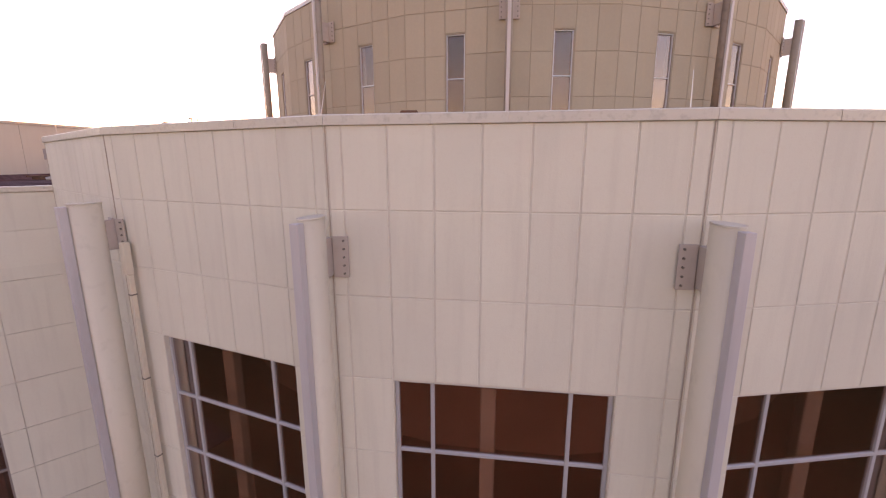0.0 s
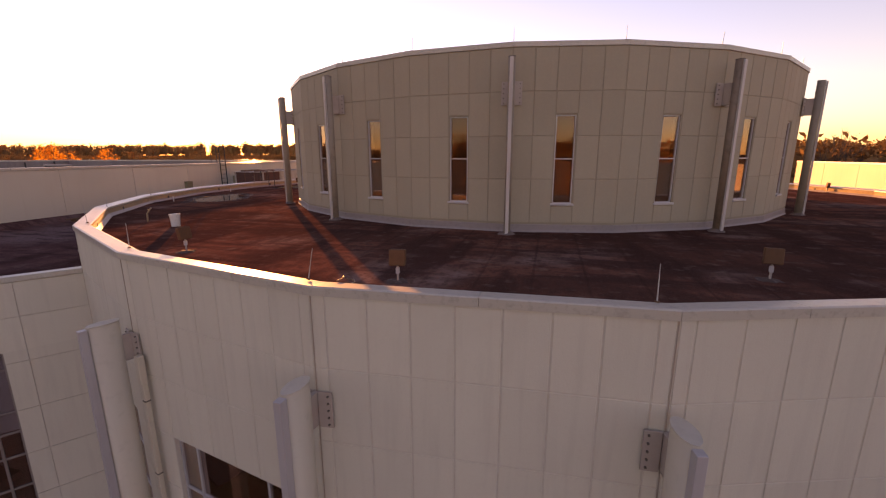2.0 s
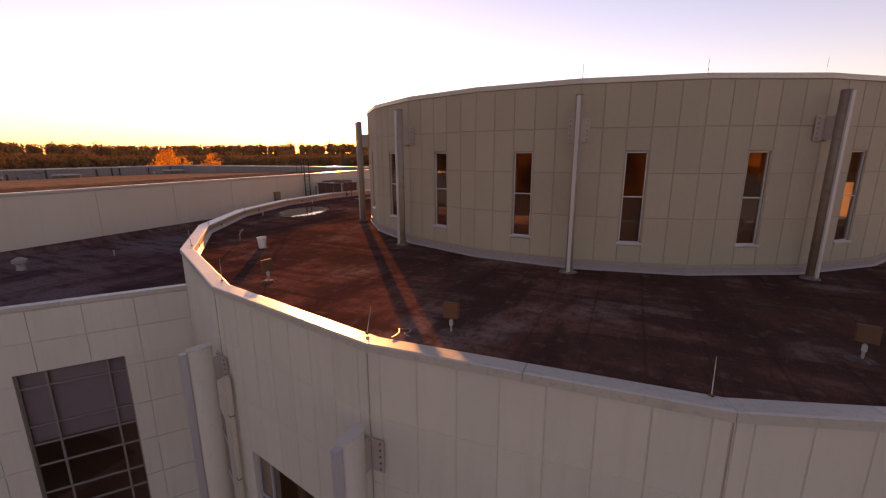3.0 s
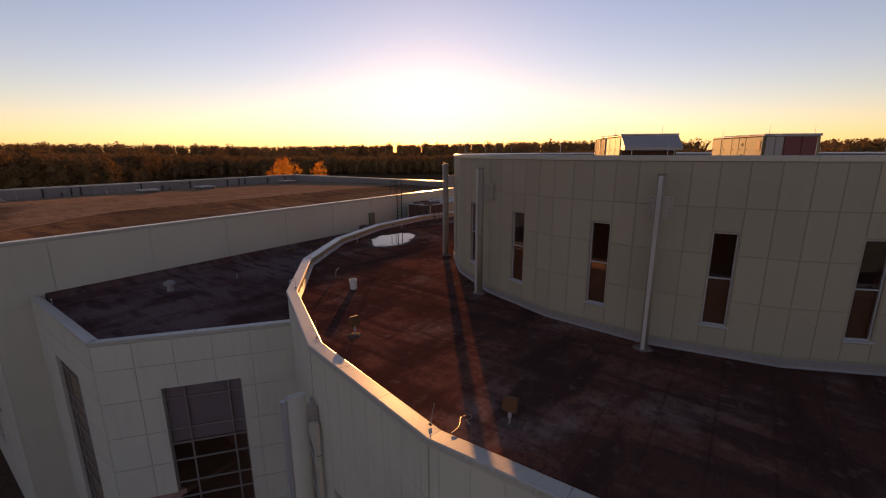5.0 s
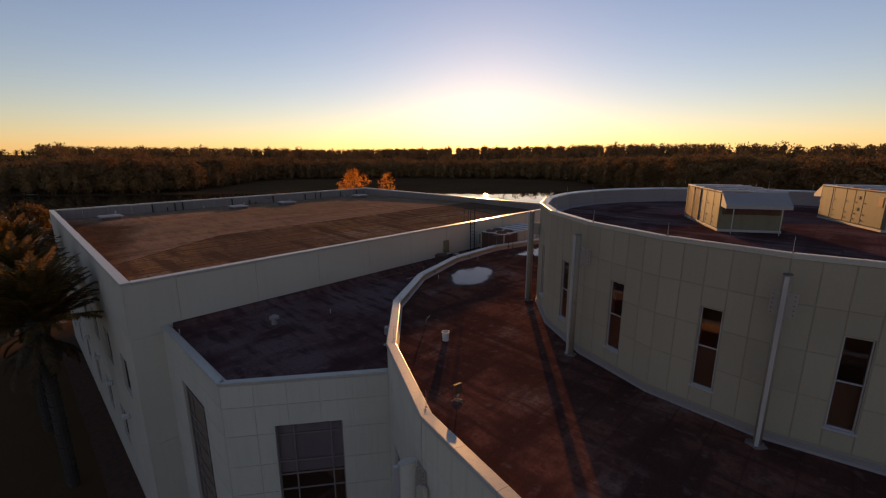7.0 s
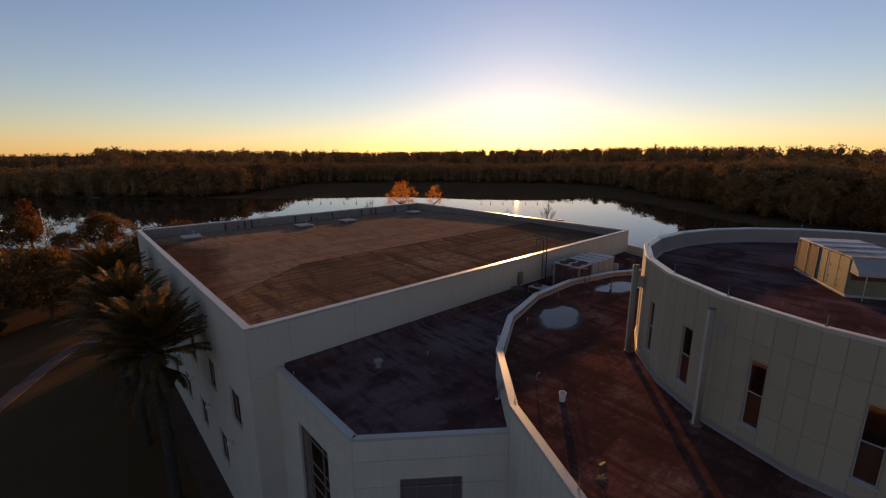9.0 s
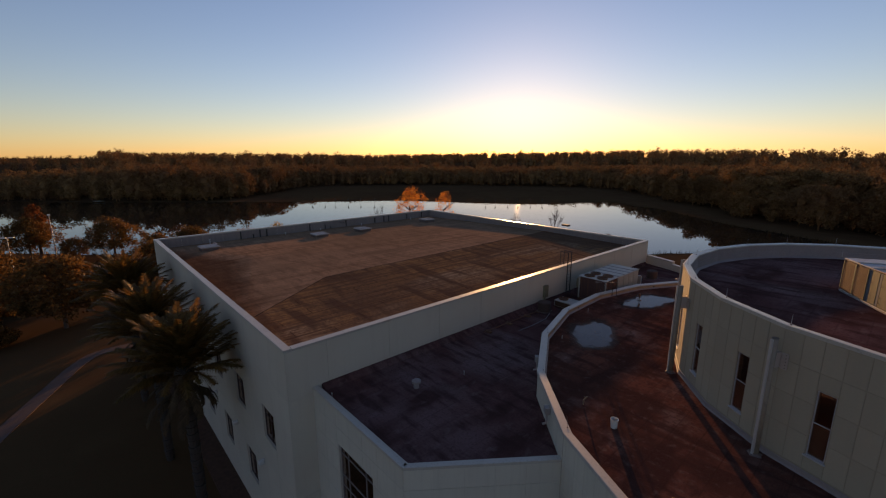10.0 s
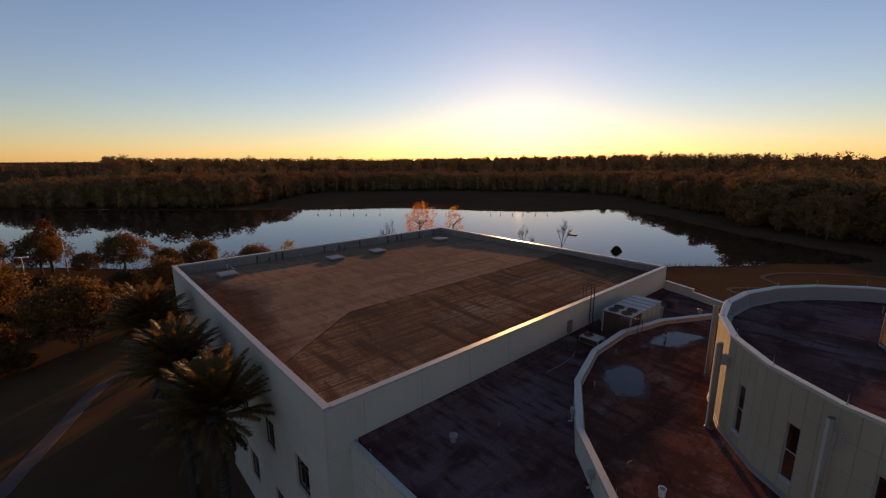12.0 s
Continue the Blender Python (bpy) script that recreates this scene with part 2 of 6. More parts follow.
UNIT_GREY = material("grey_unit_casing", (0.43, 0.39, 0.33), 0.55, 0.1, spots=[(1.4, 0.5, (0.33, 0.28, 0.22), 0.45, 0.75, STREAK), (7, 0.5, (0.22, 0.17, 0.12), 0.54, 0.75)], bump=0.06, bump_scale=12)
RED = material("red_louvre", (0.17, 0.035, 0.032), 0.6)
UNIT = material("unit_casing", (0.195, 0.165, 0.095), 0.6, 0.0, spots=[(1.4, 0.6, (0.15, 0.12, 0.068), 0.45, 0.75, STREAK), (7, 0.55, (0.16, 0.11, 0.065), 0.54, 0.72)], bump=0.06, bump_scale=12)
COIL = material("red_brown_coil", (0.11, 0.042, 0.03), 0.7, spots=[(1.6, 0.5, (0.17, 0.07, 0.045), 0.45, 0.7, STREAK), (60, 0.6, (0.05, 0.022, 0.017), 0.45, 0.6, (1.0, 1.0, 0.1))], bump=0.3, bump_scale=30)
HOOD = material("hood_metal", (0.29, 0.275, 0.27), 0.5, 0.2, spots=[(2, 0.4, (0.36, 0.34, 0.33), 0.45, 0.8)])
HATCH = material("hatch_lid", (0.33, 0.29, 0.265), 0.55, spots=[(1.5, 0.5, (0.24, 0.2, 0.18), 0.45, 0.7)])
DARK = material("dark_grille", (0.03, 0.026, 0.024), 0.6)
RUST = material("rust", (0.17, 0.075, 0.035), 0.8, spots=[(8, 0.6, (0.08, 0.04, 0.025), 0.4, 0.7)])
WHITE = material("white_plastic", (0.62, 0.585, 0.53), 0.5, spots=[(12, 0.5, (0.42, 0.37, 0.31), 0.55, 0.8)])
BROWN = material("brown_enamel", (0.125, 0.056, 0.028), 0.7, spec=0.25, spots=[(9, 0.5, (0.085, 0.04, 0.022), 0.5, 0.8)])
BRASS = material("aged_metal", (0.4, 0.3, 0.2), 0.4, 0.7)
GRASS = material("dormant_lawn", (0.105, 0.056, 0.027), 0.95, spots=[(0.02, 0.7, (0.08, 0.036, 0.02), 0.42, 0.62), (0.15, 0.6, (0.125, 0.072, 0.034), 0.48, 0.7), (2.5, 0.5, (0.085, 0.058, 0.026), 0.45, 0.7), (14, 0.4, (0.06, 0.036, 0.018), 0.5, 0.7)], bump=0.6, bump_scale=3, spec=0.0)
MULCH = material("mulch_bed", (0.12, 0.065, 0.045), 0.95, spots=[(3, 0.6, (0.07, 0.04, 0.03), 0.4, 0.7)], bump=0.5, bump_scale=8, spec=0.0)
CONCRETE = material("path_concrete", (0.13, 0.088, 0.075), 0.9, spec=0.1, spots=[(0.7, 0.5, (0.10, 0.068, 0.058), 0.42, 0.7), (9, 0.3, (0.17, 0.12, 0.1), 0.5, 0.8)], bump=0.15)
DIRT = material("worn_path", (0.16, 0.11, 0.08), 0.95, spots=[(2, 0.5, (0.11, 0.075, 0.052), 0.4, 0.7)], spec=0.0)
REED = material("shore_reeds", (0.08, 0.048, 0.02), 0.9, per_island=0.4, spec=0.0)
BARK = material("bark", (0.09, 0.065, 0.05), 0.9, spots=[(3, 0.6, (0.05, 0.036, 0.028), 0.4, 0.7)], bump=0.5, bump_scale=14)
PALM_BARK = material("palm_bark", (0.055, 0.038, 0.028), 0.9, spots=[(5, 0.6, (0.06, 0.04, 0.03), 0.4, 0.7)], bump=0.6, bump_scale=10)


def leaf_material(name, colour, other, scale=0.05, spread=0.35, through_light=0.4):
    m = material(name, colour, 0.7, spots=[(scale, 0.9, other, 0.42, 0.6)], per_island=spread)
    n, l = m.node_tree.nodes, m.node_tree.links
    b = n["Principled BSDF"]
    t = n.new("ShaderNodeBsdfTranslucent")
    l.new(b.inputs["Base Color"].links[0].from_socket, t.inputs["Color"])
    mix = n.new("ShaderNodeMixShader")
    mix.inputs[0].default_value = through_light
    b.inputs["Specular IOR Level"].default_value = 0.15
    l.new(b.outputs[0], mix.inputs[1])
    l.new(t.outputs[0], mix.inputs[2])
    l.new(mix.outputs[0], n["Material Output"].inputs[0])
    return m


WOODS = leaf_material("far_woods", (0.22, 0.112, 0.05), (0.25, 0.135, 0.055), 0.03, 0.2, 0.14)
WOODS.node_tree.nodes["Principled BSDF"].inputs["Specular IOR Level"].default_value = 0.0
LEAF = leaf_material("oak_leaves", (0.12, 0.065, 0.02), (0.19, 0.088, 0.026), 0.3)
LEAF_PINE = leaf_material("evergreen_needles", (0.055, 0.06, 0.025), (0.09, 0.07, 0.028), 0.8)
LEAF_RED = leaf_material("russet_leaves", (0.24, 0.075, 0.022), (0.16, 0.06, 0.02), 0.3)
LEAF_ORANGE = leaf_material("orange_leaves", (0.62, 0.26, 0.04), (0.5, 0.17, 0.03), 0.5, 0.35, 0.6)
LEAF_GOLD = leaf_material("olive_gold_leaves", (0.34, 0.24, 0.06), (0.26, 0.16, 0.05), 0.5, 0.35, 0.5)
FROND = leaf_material("palm_fronds", (0.13, 0.072, 0.018), (0.21, 0.10, 0.024), 0.6, 0.35, 0.4)
FROND.node_tree.nodes["Principled BSDF"].inputs["Specular IOR Level"].default_value = 0.22
FROND.node_tree.nodes["Principled BSDF"].inputs["Roughness"].default_value = 0.5
DEAD_FROND = leaf_material("dry_palm_fronds", (0.10, 0.06, 0.03), (0.07, 0.042, 0.022), 0.6, 0.35, 0.15)


def gloss(name, colour, rough, bump=0.0, bump_scale=1.0):
    m = bpy.data.materials.new(name)
    m.use_nodes = True
    n, l = m.node_tree.nodes, m.node_tree.links
    b = n["Principled BSDF"]
    b.inputs["Base Color"].default_value = (*colour, 1)
    b.inputs["Roughness"].default_value = rough
    b.inputs["IOR"].default_value = 1.33
    if bump:
        geo = n.new("ShaderNodeNewGeometry")
        mp = n.new("ShaderNodeMapping")
        mp.inputs["Rotation"].default_value = (0, 0, radians(-50))
        mp.inputs["Scale"].default_value = (1, 3, 1)
        tex = n.new("ShaderNodeTexNoise")
        tex.inputs["Scale"].default_value, tex.inputs["Detail"].default_value = bump_scale, 4
        bn = n.new("ShaderNodeBump")
        bn.inputs["Strength"].default_value, bn.inputs["Distance"].default_value = bump, 0.1
        l.new(geo.outputs["Position"], mp.inputs["Vector"])
        l.new(mp.outputs[0], tex.inputs["Vector"])
        l.new(tex.outputs["Fac"], bn.inputs["Height"])
        l.new(bn.outputs[0], b.inputs["Normal"])
    return m


WATER = gloss("lake_water", (0.012, 0.012, 0.011), 0.015, 0.006, 0.35)


def glass_material(name, tint, least, most=0.85):
    m = bpy.data.materials.new(name)
    m.use_nodes = True
    n, l = m.node_tree.nodes, m.node_tree.links
    n.remove(n["Principled BSDF"])
    clear, shine = n.new("ShaderNodeBsdfTransparent"), n.new("ShaderNodeBsdfGlossy")
    clear.inputs["Color"].default_value = (*tint, 1)
    shine.inputs["Color"].default_value = (0.74, 0.66, 0.63, 1)
    shine.inputs["Roughness"].default_value = 0.02
    face = n.new("ShaderNodeLayerWeight")
    face.inputs["Blend"].default_value = 0.35
    fres = n.new("ShaderNodeMapRange")
    fres.inputs["To Min"].default_value, fres.inputs["To Max"].default_value = least, most
    l.new(face.outputs["Facing"], fres.inputs["Value"])
    mix = n.new("ShaderNodeMixShader")
    l.new(fres.outputs[0], mix.inputs[0])
    l.new(clear.outputs[0], mix.inputs[1])
    l.new(shine.outputs[0], mix.inputs[2])
    l.new(mix.outputs[0], n["Material Output"].inputs[0])
    return m


GLASS = glass_material("tinted_glass", (0.80, 0.60, 0.53), 0.10)
GLASS_SLOT = glass_material("bronze_slot_glass", (0.80, 0.64, 0.56), 0.05, 0.5)
GLASS_GREY = glass_material("grey_glass", (0.80, 0.74, 0.76), 0.16)


# ---- helpers for building ----
def mesh_of(name, bm, mat):
    me = bpy.data.meshes.new(name)
    bm.normal_update()
    bm.to_mesh(me)
    bm.free()
    me.materials.append(mat)
    return me


def part(name, bm, mat, parent, label=""):
    """Links a bmesh (or a ready mesh) as one mesh object under a thing or a part."""
    ob = new(name, bm if isinstance(bm, bpy.types.Mesh) else mesh_of(name, bm, mat))
    ob.parent = parent
    if label:
        ob["label"] = label
    return ob


def thing(name, label, category, group="", at=None, kind=""):
    ob = new(name)
    ob.empty_display_size = 0.2
    if at is not None:
        ob.matrix_world = at
    return tagged(ob, label, category, group, kind)


def solid(name, bm, mat, label, category, group="", kind="", at=None):
    ob = new(name, bm if isinstance(bm, bpy.types.Mesh) else mesh_of(name, bm, mat))
    if at is not None:
        ob.matrix_world = at
    return tagged(ob, label, category, group, kind)


def box(bm, x0, x1, y0, y1, z0, z1, bevel=0.0, m=None):
    r = bmesh.ops.create_cube(bm, size=1.0)
    bmesh.ops.transform(bm, matrix=Matrix.Translation(((x0 + x1) / 2, (y0 + y1) / 2, (z0 + z1) / 2)) @ Matrix.Diagonal((x1 - x0, y1 - y0, z1 - z0, 1)), verts=r["verts"])
    vs = r["verts"]
    if bevel:
        es = list({e for v in vs for e in v.link_edges})
        out = bmesh.ops.bevel(bm, geom=es, offset=bevel, segments=1, affect="EDGES")
        vs = list({v for f in out["faces"] for v in f.verts} | {v for v in vs if v.is_valid})
        vs = list({v for v in vs} | {w for v in vs for e in v.link_edges for w in e.verts})
    if m is not None:
        bmesh.ops.transform(bm, matrix=m, verts=vs)
    return vs


def tube(bm, a, b, r0, r1=None, sides=10, caps=True):
    a, b = Vector(a), Vector(b)
    r1 = r0 if r1 is None else r1
    d = b - a
    m = Matrix.Translation((a + b) / 2) @ d.to_track_quat("Z", "Y").to_matrix().to_4x4()
    return bmesh.ops.create_cone(bm, cap_ends=caps, segments=sides, radius1=r0, radius2=r1, depth=d.length, matrix=m)["verts"]


def prism(bm, pts, z0, z1, cap=True):
    lo = [bm.verts.new((x, y, z0)) for x, y in pts]
    hi = [bm.verts.new((x, y, z1)) for x, y in pts]
    n = len(pts)
    for i in range(n):
        bm.faces.new((lo[i], lo[(i + 1) % n], hi[(i + 1) % n], hi[i]))
    if cap:
        bm.faces.new(hi)
        bm.faces.new(lo[::-1])
    return lo + hi


def sheet(bm, pts, z):
    f = bm.faces.new([bm.verts.new((x, y, z)) for x, y in pts])
    if f.normal.z < 0:
        f.normal_flip()
    return f


def wall(bm, u0, u1, z0, z1, thick, holes=(), m=None):
    """A wall in the local plane y = 0 (outside towards -y) with openings right through it."""
    us = sorted({u0, u1, *[h[i] for h in holes for i in (0, 1)]})
    zs = sorted({z0, z1, *[h[i] for h in holes for i in (2, 3)]})
    m = m or Matrix()
    cache = {}

    def v(u, y, z):
        k = (round(u, 4), y, round(z, 4))
        if k not in cache:
            cache[k] = bm.verts.new(m @ Vector((u, y, z)))
        return cache[k]

    def is_open(i, j):
        if not (0 <= i < len(us) - 1 and 0 <= j < len(zs) - 1):
            return True
        u, z = (us[i] + us[i + 1]) / 2, (zs[j] + zs[j + 1]) / 2
        return any(h[0] < u < h[1] and h[2] < z < h[3] for h in holes)

    for i in range(len(us) - 1):
        for j in range(len(zs) - 1):
            if is_open(i, j):
                continue
            a, b, c, d = us[i], us[i + 1], zs[j], zs[j + 1]
            bm.faces.new((v(a, 0, c), v(b, 0, c), v(b, 0, d), v(a, 0, d)))
            bm.faces.new((v(a, thick, c), v(a, thick, d), v(b, thick, d), v(b, thick, c)))
            for oi, oj, p, q in ((i - 1, j, (a, d), (a, c)), (i + 1, j, (b, c), (b, d)), (i, j - 1, (a, c), (b, c)), (i, j + 1, (b, d), (a, d))):
                if is_open(oi, oj):
                    bm.faces.new((v(p[0], 0, p[1]), v(p[0], thick, p[1]), v(q[0], thick, q[1]), v(q[0], 0, q[1])))


def slab(w, h, depth=0.03, edge=0.008):
    """A facing panel, back at y = 0.01 and front at -depth, its front edges eased."""
    bm = bmesh.new()
    a, b = w / 2, h / 2
    rings = [[(-a, -b), (a, -b), (a, b), (-a, b)], [(-a, -b), (a, -b), (a, b), (-a, b)], [(-a + edge, -b + edge), (a - edge, -b + edge), (a - edge, b - edge), (-a + edge, b - edge)]]
    ys = (0.01, -depth + edge, -depth)
    vs = [[bm.verts.new((x, y, z)) for x, z in r] for r, y in zip(rings, ys)]
    for k in (0, 1):
        for i in range(4):
            bm.faces.new((vs[k][i], vs[k][(i + 1) % 4], vs[k + 1][(i + 1) % 4], vs[k + 1][i]))
    bm.faces.new(vs[2])
    return bm


SLABS = {}


def panel_mesh(w, h, mat, depth=0.012):
    key = (round(w, 2), round(h, 2), mat.name)
    if key not in SLABS:
        SLABS[key] = mesh_of("panel", slab(w, h, depth), mat)
    return SLABS[key]


def join_meshes(name, items, mat):
    """One mesh of many placed meshes: items of (mesh, matrix)."""
    vs, fs = [], []
    for me, m in items:
        k = len(vs)
        vs.extend((m @ v.co)[:] for v in me.vertices)
        fs.extend([k + i for i in p.vertices] for p in me.polygons)
    out = bpy.data.meshes.new(name)
    out.from_pydata(vs, [], fs)
    out.materials.append(mat)
    return out


def soup(name, verts, faces, mat, smooth=False):
    me = bpy.data.meshes.new(name)
    me.from_pydata(verts, [], faces)
    me.materials.append(mat)
    if smooth:
        me.polygons.foreach_set("use_smooth", [True] * len(me.polygons))
    return me


# ---- the plan ----
CX, CY = 0.49, 24.38
DRUM_TURN = -2.49
AP_OUT, AP_IN = 18.47, 11.4
ROOF_LOW, RIM_LOW = 13.17, 13.53
ROOF_HIGH, RIM_HIGH = 17.36, 18.27
T75 = math.tan(radians(7.5))
W_OUT, W_IN = 2 * AP_OUT * T75, 2 * AP_IN * T75
WING_X, WING_Y0, WING_Y1, WING_FAR = -21.92, 2.86, 44.46, -60.39
WING_TOP, WING_ROOF = 14.79, 13.99
ANNEX_TOP, ANNEX_ROOF = 12.35, 12.12


def facet(deg, ap=0.0):
    """Frame of a drum facet: x along it, y inward, origin on its face; angles to the left of the front."""
    return Matrix.Translation((CX, CY, 0)) @ Matrix.Rotation(radians(-deg - DRUM_TURN), 4, "Z") @ Matrix.Translation((0, -ap, 0))


def at_drum(deg, r, z=0.0):
    a = radians(deg + DRUM_TURN)
    return Vector((CX - r * math.sin(a), CY - r * math.cos(a), z))


# ---- ground, lake, paths ----
def rise(x, y):
    r = math.hypot(x, y - 20)
    az = math.degrees(math.atan2(-x, y - 20))
    t = min(1.0, max(0.0, (r - 390) / 260))
    crest = float(np.interp(az, [-90, -10, 8, 22, 40, 60, 84, 90, 130], [12, 12.5, 13, 16.5, 16, 13, 11, 16, 18]))
    return crest * t * t * (3 - 2 * t)


def build_ground():
    bm = bmesh.new()
    radii = [0, 20, 40, 70, 110, 160, 220, 300, 330, 360, 390, 420, 460, 500, 540, 580, 620, 660, 700, 740, 800, 950, 1300, 2000, 4500]
    rings = []
    for r in radii:
        if r == 0:
            rings.append([bm.verts.new((0, 20, 0))])
            continue
        ring = []
        for k in range(72):
            a = 2 * math.pi * k / 72
            x, y = r * math.cos(a), 20 + r * math.sin(a)
            ring.append(bm.verts.new((x, y, rise(x, y))))
        rings.append(ring)
    for k in range(72):
        bm.faces.new((rings[0][0], rings[1][k], rings[1][(k + 1) % 72]))
    for a, b in zip(rings[1:], rings[2:]):
        for k in range(72):
            bm.faces.new((a[k], b[k], b[(k + 1) % 72], a[(k + 1) % 72]))
    for f in bm.faces:
        f.smooth = True
    solid("ground", bm, GRASS, "dormant brown lawn and fields reaching the wooded horizon", "ground", kind="structure")


build_ground()


def smooth_outline(pts, steps=6, wobble=0.0, seed=1):
    rng = random.Random(seed)
    out, n = [], len(pts)
    for i in range(n):
        p0, p1, p2, p3 = (Vector(pts[(i + k) % n]) for k in (-1, 0, 1, 2))
        for s in range(steps):
            t = s / steps
            q = 0.5 * (2 * p1 + (p2 - p0) * t + (2 * p0 - 5 * p1 + 4 * p2 - p3) * t * t + (3 * p1 - p0 - 3 * p2 + p3) * t ** 3)
            out.append((q.x + rng.uniform(-wobble, wobble), q.y + rng.uniform(-wobble, wobble)))
    return out


LAKE = [(-368.0, -68.6), (-342.7, -34.3), (-312.3, -6.1), (-289.8, 17.6), (-240.7, 73.2), (-214.0, 105.1), (-192.7, 135.3), (-150.8, 160.6), (-126.8, 182.4), (-122.5, 194.0), (-110.4, 214.2), (-95.4, 205.5), (-83.7, 202.5), (-66.7, 189.1), (-42.3, 170.3), (-22.8, 160.4), (-9.7, 152.3), (-15.7, 140.3), (-24.5, 131.5), (-33.0, 117.9), (-43.6, 104.7), (-57.6, 81.3), (-74.4, 60.0), (-93.3, 40.8), (-110.7, 25.6), (-125.1, 12.3), (-138.2, -1.2), (-153.8, -15.7), (-174.2, -37.2)]
lake_edge = smooth_outline(LAKE, 6, 0.6)
bm = bmesh.new()
sheet(bm, lake_edge, 0.06)
bmesh.ops.triangulate(bm, faces=bm.faces[:])
solid("water", bm, WATER, "still lake reflecting the evening sky", "lake", kind="structure")


def ribbon(name, pts, width, z, mat, label, category):
    bm = bmesh.new()
    line = [Vector(p) for p in pts]
    rows = []
    for i, p in enumerate(line):
        d = (line[min(i + 1, len(line) - 1)] - line[max(i - 1, 0)]).normalized()
        s = Vector((-d.y, d.x)) * width / 2
        rows.append([bm.verts.new((*(p + s), z)), bm.verts.new((*(p - s), z))])
    for a, b in zip(rows, rows[1:]):
        f = bm.faces.new((a[0], a[1], b[1], b[0]))
    bmesh.ops.recalc_face_normals(bm, faces=bm.faces[:])
    for f in bm.faces:
        if f.normal.z < 0:
            f.normal_flip()
    bmesh.ops.solidify(bm, geom=bm.faces[:], thickness=0.05)
    return solid(name, bm, mat, label, category, kind="structure")


def curve_line(pts, steps=8):
    out = []
    for i in range(len(pts) - 1):
        p0, p1, p2, p3 = (Vector(pts[max(0, min(len(pts) - 1, i + k))]) for k in (-1, 0, 1, 2))
        for s in range(steps):
            t = s / steps
            out.append(0.5 * (2 * p1 + (p2 - p0) * t + (2 * p0 - 5 * p1 + 4 * p2 - p3) * t * t + (3 * p1 - p0 - 3 * p2 + p3) * t ** 3))
    return out + [Vector(pts[-1])]


ribbon("pavement", curve_line([(-18.2, -26.6), (-38.3, -17.9), (-50.7, -12.5), (-55.1, -10.6), (-60.6, -8.1), (-65.6, -5.7), (-67.9, -3.2), (-67.4, 2.8)]), 1.5, 0.05, CONCRETE, "pale concrete footpath curving across the lawn", "path")
ribbon("pavement", curve_line([(-7.6, 84.8), (-17.9, 91.5), (-25, 93), (-27.5, 96.1), (-22.1, 102.5), (-21.5, 106.8), (-25.2, 111.4), (-22.3, 119.7), (-12.3, 128.5), (4, 133.7), (42, 139.6)]), 0.9, 0.05, DIRT, "worn footpath winding along the lake shore", "path")
bm = bmesh.new()
box(bm, WING_FAR, -15.0, WING_Y0 - 1.6, WING_Y0 + 0.02, -0.02, 0.07, 0.02)
solid("planting_bed", bm, MULCH, "red-brown mulch bed along the foot of the wing", "bed", kind="structure")


# ---- lower drum ----
ROWS_OUT = [13.41, 12.27, 11.03, 9.75, 8.51, 7.28, 6.05, 4.82, 3.59, 2.36, 1.3, 0.15]
COLS_OUT = [-W_OUT / 2 + 0.012] + [-2.213 + 0.6324 * i for i in range(8)] + [W_OUT / 2 - 0.012]
WIN_OUT = (COLS_OUT[2], COLS_OUT[7], 4.82, 9.73)
OUT_WINDOWS = [-45, -30, -15, 0, 15, 30]
OUT_FACETS = [15 * k for k in range(24)]


def signed(deg):
    return deg - 360 if deg > 180 else deg


bm = bmesh.new()
for deg in OUT_FACETS:
    wall(bm, -W_OUT / 2, W_OUT / 2, -0.1, RIM_LOW - 0.12, 0.3, [WIN_OUT] if signed(deg) in OUT_WINDOWS else (), facet(deg, AP_OUT))
drum_low = solid("wall_lower_drum", bm, JOINT, "faceted lower drum wall clad in cream panels", "wall", kind="structure")

near_low, rest_low = [], []
for deg in OUT_FACETS:
    d = signed(deg)
    f = facet(deg, AP_OUT)
    holed = d in OUT_WINDOWS
    for j in range(len(ROWS_OUT) - 1):
        z1, z0 = ROWS_OUT[j], ROWS_OUT[j + 1]
        for i in range(len(COLS_OUT) - 1):
            u0, u1 = COLS_OUT[i], COLS_OUT[i + 1]
            if holed and WIN_OUT[0] < (u0 + u1) / 2 < WIN_OUT[1] and WIN_OUT[2] < (z0 + z1) / 2 < WIN_OUT[3]:
                continue
            me = panel_mesh(u1 - u0 - 0.022, z1 - z0 - 0.014, PANEL)
            m = f @ Matrix.Translation(((u0 + u1) / 2, 0, (z0 + z1) / 2))
            (near_low if d in (-15, 0, 15, 30) and z0 > 6 else rest_low).append((me, m))

bm = bmesh.new()
sheet(bm, [at_drum(7.5 + 15 * k, AP_OUT / math.cos(radians(7.5)) - 0.05)[:2] for k in range(24)], ROOF_LOW)
solid("roof_lower_drum", bm, ROOF, "dark brown bitumen roof of the lower drum", "roof", kind="structure")


